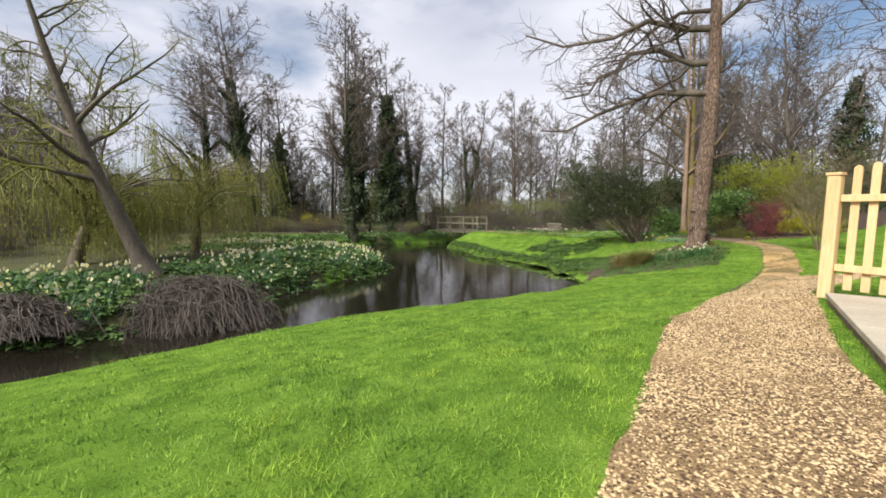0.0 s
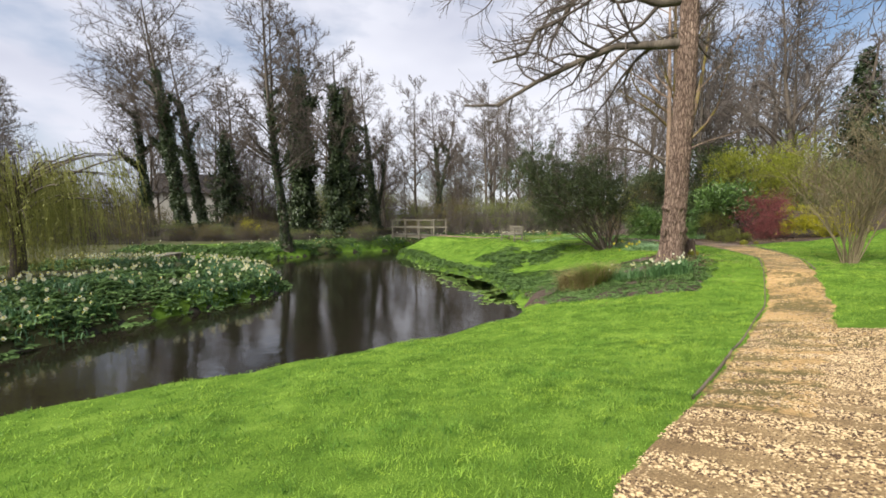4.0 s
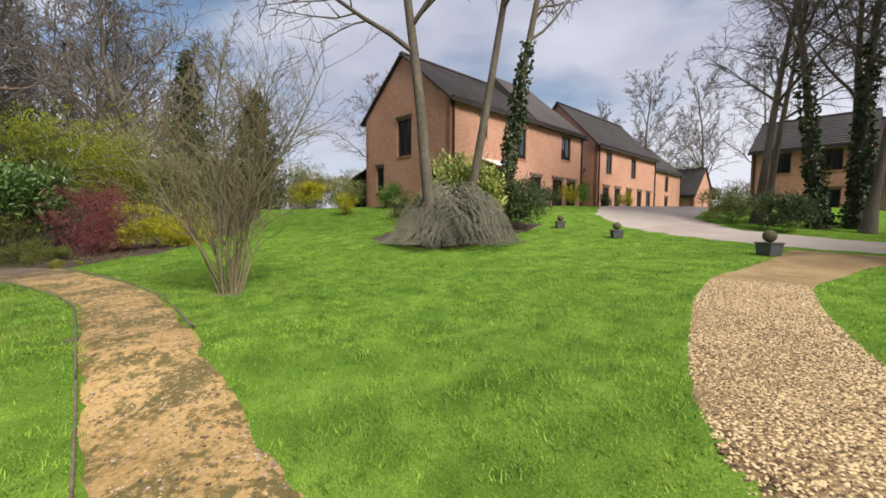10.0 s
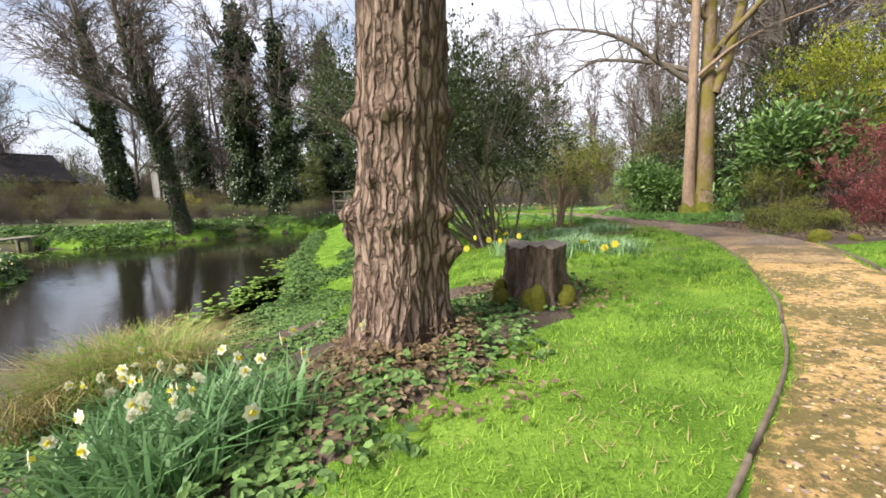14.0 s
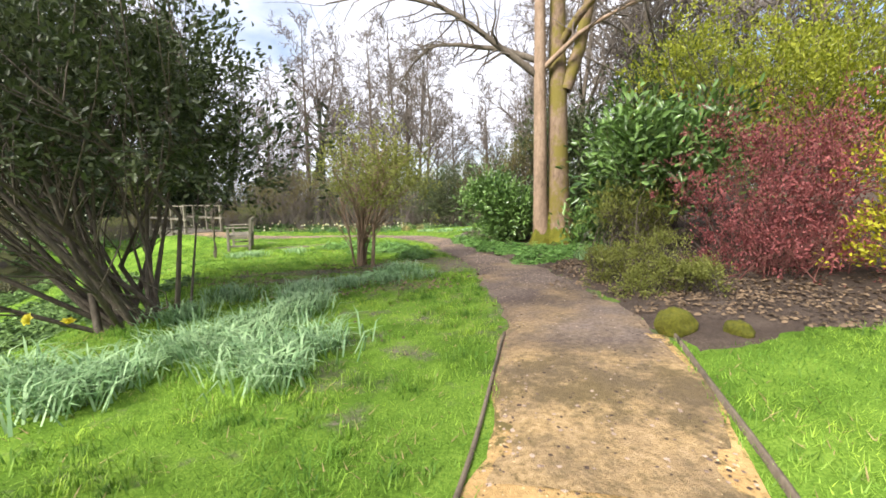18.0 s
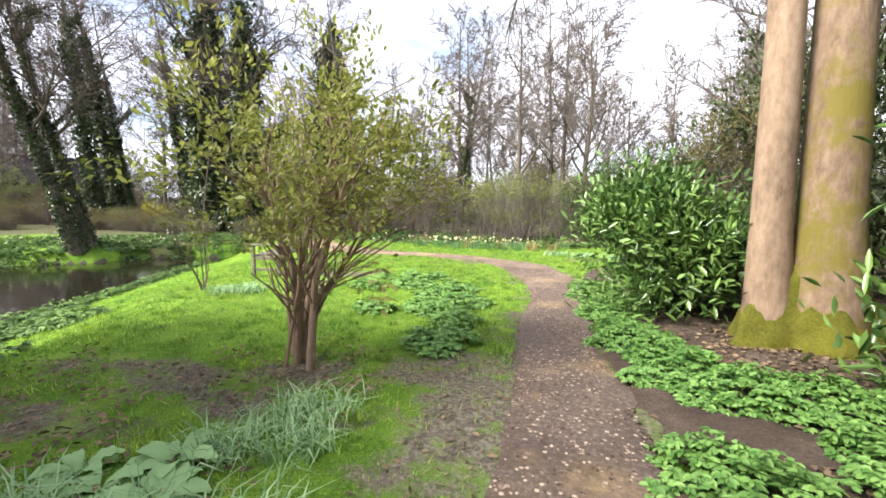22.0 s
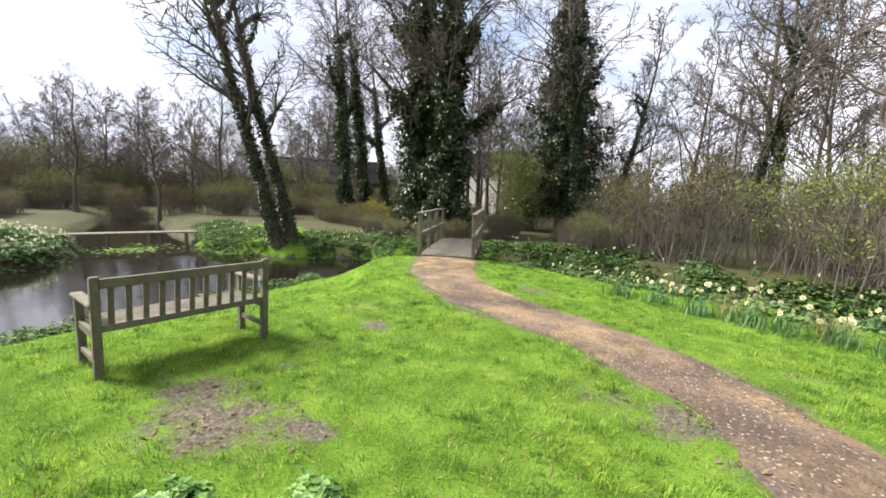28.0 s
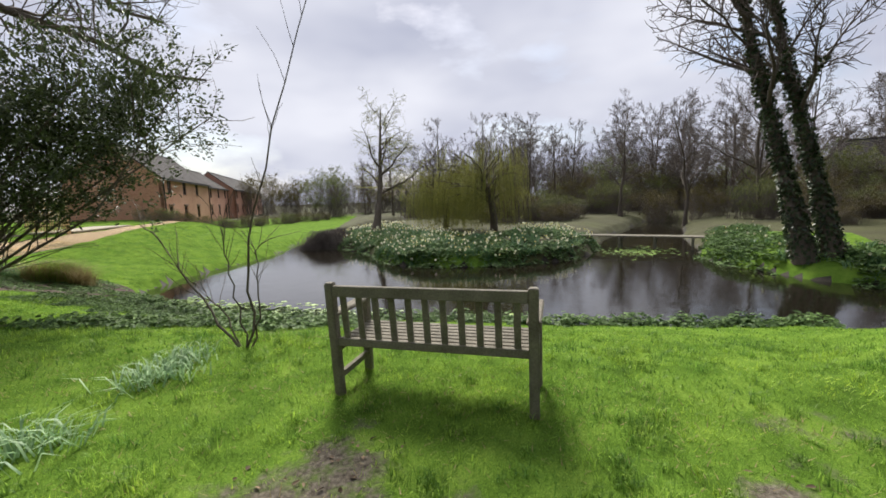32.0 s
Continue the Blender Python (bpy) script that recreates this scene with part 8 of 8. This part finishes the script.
# planters with stone balls by the drive
def planter(at):
    ob = empty("planter", pose(at[0], at[1], gzf(*at), 0, 0, 25), "square grey planter topped by a clipped ball", "planter", "planters by the drive")
    bm = bmesh.new()
    vs = box(bm, (-0.19, -0.19, 0), (0.19, 0.19, 0.3))
    for vv in vs[4:]:
        vv.co.x *= 1.12
        vv.co.y *= 1.12
    bmesh.ops.bevel(bm, geom=bm.edges[:], offset=0.012, segments=2, affect="EDGES")
    part("tub", bm, LEAD, ob)
    board("rim", (-0.235, -0.235, 0.302), (0.235, 0.235, 0.34), LEAD, ob, bevel=0.008)
    bm = bmesh.new()
    bmesh.ops.create_icosphere(bm, subdivisions=3, radius=0.16)
    for vv in bm.verts:
        vv.co *= 1 + 0.05 * noise.noise(vv.co * 12)
        vv.co.z += 0.50
    part("ball", bm, surf("clipped_ball", (0.05, 0.045, 0.025), (0.11, 0.10, 0.05), (0.17, 0.16, 0.08), fine=60, bump=0.8, bump_scale=80), ob, "clipped ball", smooth=True)
    return ob


first_planter = planter((18.2, 4.7))
first_planter.scale = (0.85, 0.85, 0.85)
for x, y in ((21.1, 7.3), (23.4, 8.8)):
    again(first_planter, x, y, 10, 0.85, gzf(x, y))


# thin sapling by the bench
def sapling(at):
    r = np.random.default_rng(270)
    ob = empty("sapling", pose(at[0], at[1], gzf(*at) - 0.02), "thin bare sapling with a few upright stems by the bench", "sapling")
    side = np.array([-0.49, 0.872])
    shapes = (((0.05, 0), (0.18, 0.35), (0.15, 0.7), (0.2, 1.2), (0.42, 1.9), (0.72, 2.6), (1.0, 3.4)), ((-0.02, 0), (-0.25, 0.35), (-0.55, 0.75), (-0.8, 1.15), (-1.0, 1.3)),
              ((0.05, 0), (0.0, 0.5), (-0.1, 0.9), (-0.05, 1.3)), ((0.1, 0), (0.25, 0.4), (0.22, 0.8), (0.3, 1.1)), ((0.0, 0), (-0.12, 0.3), (-0.35, 0.55), (-0.4, 0.8)))
    for k, shape in enumerate(shapes):
        b = np.array([(side[0] * u, side[1] * u, z) for u, z in zip(np.interp(np.linspace(0, 1, 12), np.linspace(0, 1, len(shape)), [p[0] for p in shape]), np.interp(np.linspace(0, 1, 12), np.linspace(0, 1, len(shape)), [p[1] for p in shape]))])
        b[1:] += r.normal(0, 0.018, b[1:].shape)
        br = np.linspace(0.015 if k < 2 else 0.010, 0.004, 12)
        v, f = tubes([(b, br, 6)])
        part_np("stem", v, f, BARK_GREY, ob, smooth=True)
        tw = []
        for m in range(9):
            p2, q2, d2 = along(b, br, r.uniform(0.45, 1))
            tw.append((*bough(r, p2, side_way(r, d2, 0.6, 0.3), r.uniform(0.2, 0.6), 0.004, 4, 0.2, 0.03, 0.5), 3))
        v, f = tubes(tw)
        tagged(part_np("branchwork", v, f, TWIG, ob), kind="stuff")
    return ob


sapling((7.95, 26.5))


# winter jasmine and climbers on the brown wall
def climber(corner, way, length, height, seed):
    r = np.random.default_rng(seed)
    ob = empty("wall_climber", pose(corner[0], corner[1], gzf(*corner)), "bare climber stems with yellow winter jasmine on the wall", "climber")
    out = np.array([-way[1], way[0]])
    lines, c = [], []
    for k in range(60):
        s0 = r.uniform(0, length)
        p = np.array([way[0] * s0, way[1] * s0, 0.0])
        n_ = 9
        d = np.array([r.normal(0, 0.25), 1.0])
        pts = []
        q = np.array([s0, 0.0])
        for m in range(n_):
            pts.append((way[0] * q[0] - out[0] * 0 + out[0] * (0.05 + 0.10 * r.random()), way[1] * q[0] + out[1] * (0.05 + 0.10 * r.random()), q[1]))
            d = d + r.normal(0, 0.22, 2)
            d /= np.linalg.norm(d)
            q = q + d * height / n_ * r.uniform(0.7, 1.2)
        lines.append((np.array(pts), np.linspace(0.016, 0.005, n_) * r.uniform(0.5, 1.3), 4))
    v, f = tubes(lines)
    tagged(part_np("branchwork", v, f, TWIG, ob, "tangled bare stems"), kind="stuff")
    return ob


climber((13.6, -0.05), (-0.75, -0.66), 5.5, 4.2, 280)


def jasmine(at, size, seed):
    r = np.random.default_rng(seed)
    ob = empty("winter_jasmine", pose(at[0], at[1], gzf(*at)), "arching winter jasmine with yellow flowers", "shrub")
    lines, c = [], []
    for k in range(90):
        w = r.uniform(0, 2 * np.pi)
        s = np.linspace(0, 1, 8)
        R = r.uniform(0.15, 1) * size[0]
        top = r.uniform(0.6, 1.05) * size[1]
        pts = np.stack([np.cos(w) * R * s ** 2.2, np.sin(w) * R * s ** 2.2, top * np.sin(np.pi * 0.64 * s) ** 0.8], -1) + r.normal(0, 0.03, (8, 3))
        lines.append((pts, np.linspace(0.010, 0.003, 8), 3))
        if k % 8 == 0:
            for _ in range(20):
                t = r.uniform(0.55, 1) * 7
                i = min(int(t), 6)
                c.append(pts[i] * (1 - t + i) + pts[i + 1] * (t - i) + r.normal(0, 0.02, 3))
    v, f = tubes(lines)
    tagged(part_np("branchwork", v, f, STEM_GREY, ob), kind="stuff")
    c = np.array(c)
    m = len(c)
    sets = [leaves(c, r.normal(0, 1, (m, 3)), r.normal(0, 1, (m, 3)), np.full(m, 0.036), np.full(m, 0.028)) for _ in range(3)]
    v, f = merge(sets)
    part_np("blossom", v, f, PETAL_YELLOW, ob, "yellow blossom")
    return ob


jasmine((10.2, 3.1), (0.95, 2.05), 281)
jasmine((9.5, 3.3), (0.95, 2.1), 282)
jasmine((12.7, 0.6), (1.2, 2.5), 285)
bush("brown_hedge", 283, (1.5, 1.4, 3.1), 9000, 0.055, LEAF_BROWN, "dense brown shrub with a domed top beside the drive", (16.6, -0.6), stems=60, stem_rad=0.016, lumps=26, fine=6, hollow=0.15, stem_spread=0.7, low=0.35)
bush("brown_hedge", 284, (1.6, 1.2, 2.3), 2200, 0.06, LEAF_OLIVE, "olive tall shrub beside the drive", (17.0, -1.4), stems=40, stem_rad=0.012, lumps=16, fine=4, hollow=0.3)

# dead leaves and twigs lying on the thin turf
rl = np.random.default_rng(330)
x, y = scatter(rl, 60000, 7, 17, 13, 35)
keep = (rl.random(len(x)) < 0.8 * (worn_at(x, y) - 0.3)) & ~inside(POND, x, y)
x, y = x[keep], y[keep]
n = len(x)
v, f = leaves(np.stack([x, y, gz(x, y) + 0.012], -1), np.stack([rl.normal(0, 1, n), rl.normal(0, 1, n), rl.normal(0, 0.15, n)], -1), np.stack([rl.normal(0, 0.35, n), rl.normal(0, 0.35, n), np.ones(n)], -1), rl.uniform(0.02, 0.06, n), rl.uniform(0.012, 0.03, n))
stuff("leaf_litter", v, f, LITTER, "dead leaves on the trodden turf", "leaf litter")


# brickwork of the brown end wall
def brickwork():
    r = np.random.default_rng(290)
    u, v_, c0 = np.array([0.7513, 0.66]), np.array([0.66, -0.7513]), np.array([8.8, -4.45])
    wall = empty("wall_bricks", pose(0, 0, 0), "brown brick facing of the end wall in running courses", "brickwork", kind="structure")
    ang = math.degrees(math.atan2(u[1], u[0]))
    bm = bmesh.new()
    box(bm, (-0.105, -0.014, -0.031), (0.105, 0.0, 0.031))
    me = bpy.data.meshes.new("brick")
    bm.to_mesh(me)
    bm.free()
    me.materials.append(BRICK_DARK)
    V, F, m = [], [], 0
    corners = np.array([(-0.105, -0.014, -0.031), (0.105, -0.014, -0.031), (0.105, -0.014, 0.031), (-0.105, -0.014, 0.031), (-0.105, 0, -0.031), (0.105, 0, -0.031), (0.105, 0, 0.031), (-0.105, 0, 0.031)])
    quads = np.array([(0, 1, 2, 3), (1, 5, 6, 2), (5, 4, 7, 6), (4, 0, 3, 7), (3, 2, 6, 7), (4, 5, 1, 0)])
    inw = np.array([-u[1], u[0]])
    spots = []
    for k in range(131):
        z = 0.40 + 0.075 * k
        edge = 0.0 if z < 4.3 else (z - 4.3) * 3.3 / 5.9
        for s in np.arange(0.11 + 0.1125 * (k % 2), 6.6, 0.225):
            if edge + 0.12 < s < 6.6 - edge - 0.12:
                spots.append((s, z))
    spots.sort(key=lambda p: abs(p[0] - 5.6) + abs(p[1] - 2.2))
    for k, (s, z) in enumerate(spots):
        p = c0 + u * s
        out = r.uniform(0.0, 0.006)
        if k < 300:
            ob = new("brick", me)
            ob.parent = wall
            ob.matrix_basis = pose(p[0], p[1], z, 0, 0, ang + 180) @ Matrix.Translation((0, -0.003 - out, 0))
        else:
            q = corners + np.array([0, -0.003 - out, 0])
            w = np.stack([p[0] - u[0] * q[:, 0] - inw[0] * q[:, 1], p[1] - u[1] * q[:, 0] - inw[1] * q[:, 1], z + q[:, 2]], -1)
            V.append(w)
            F.append(quads + 8 * m)
            m += 1
    tagged(part_np("brick_courses", np.concatenate(V), np.concatenate(F), BRICK_DARK, wall), kind="stuff")


brickwork()
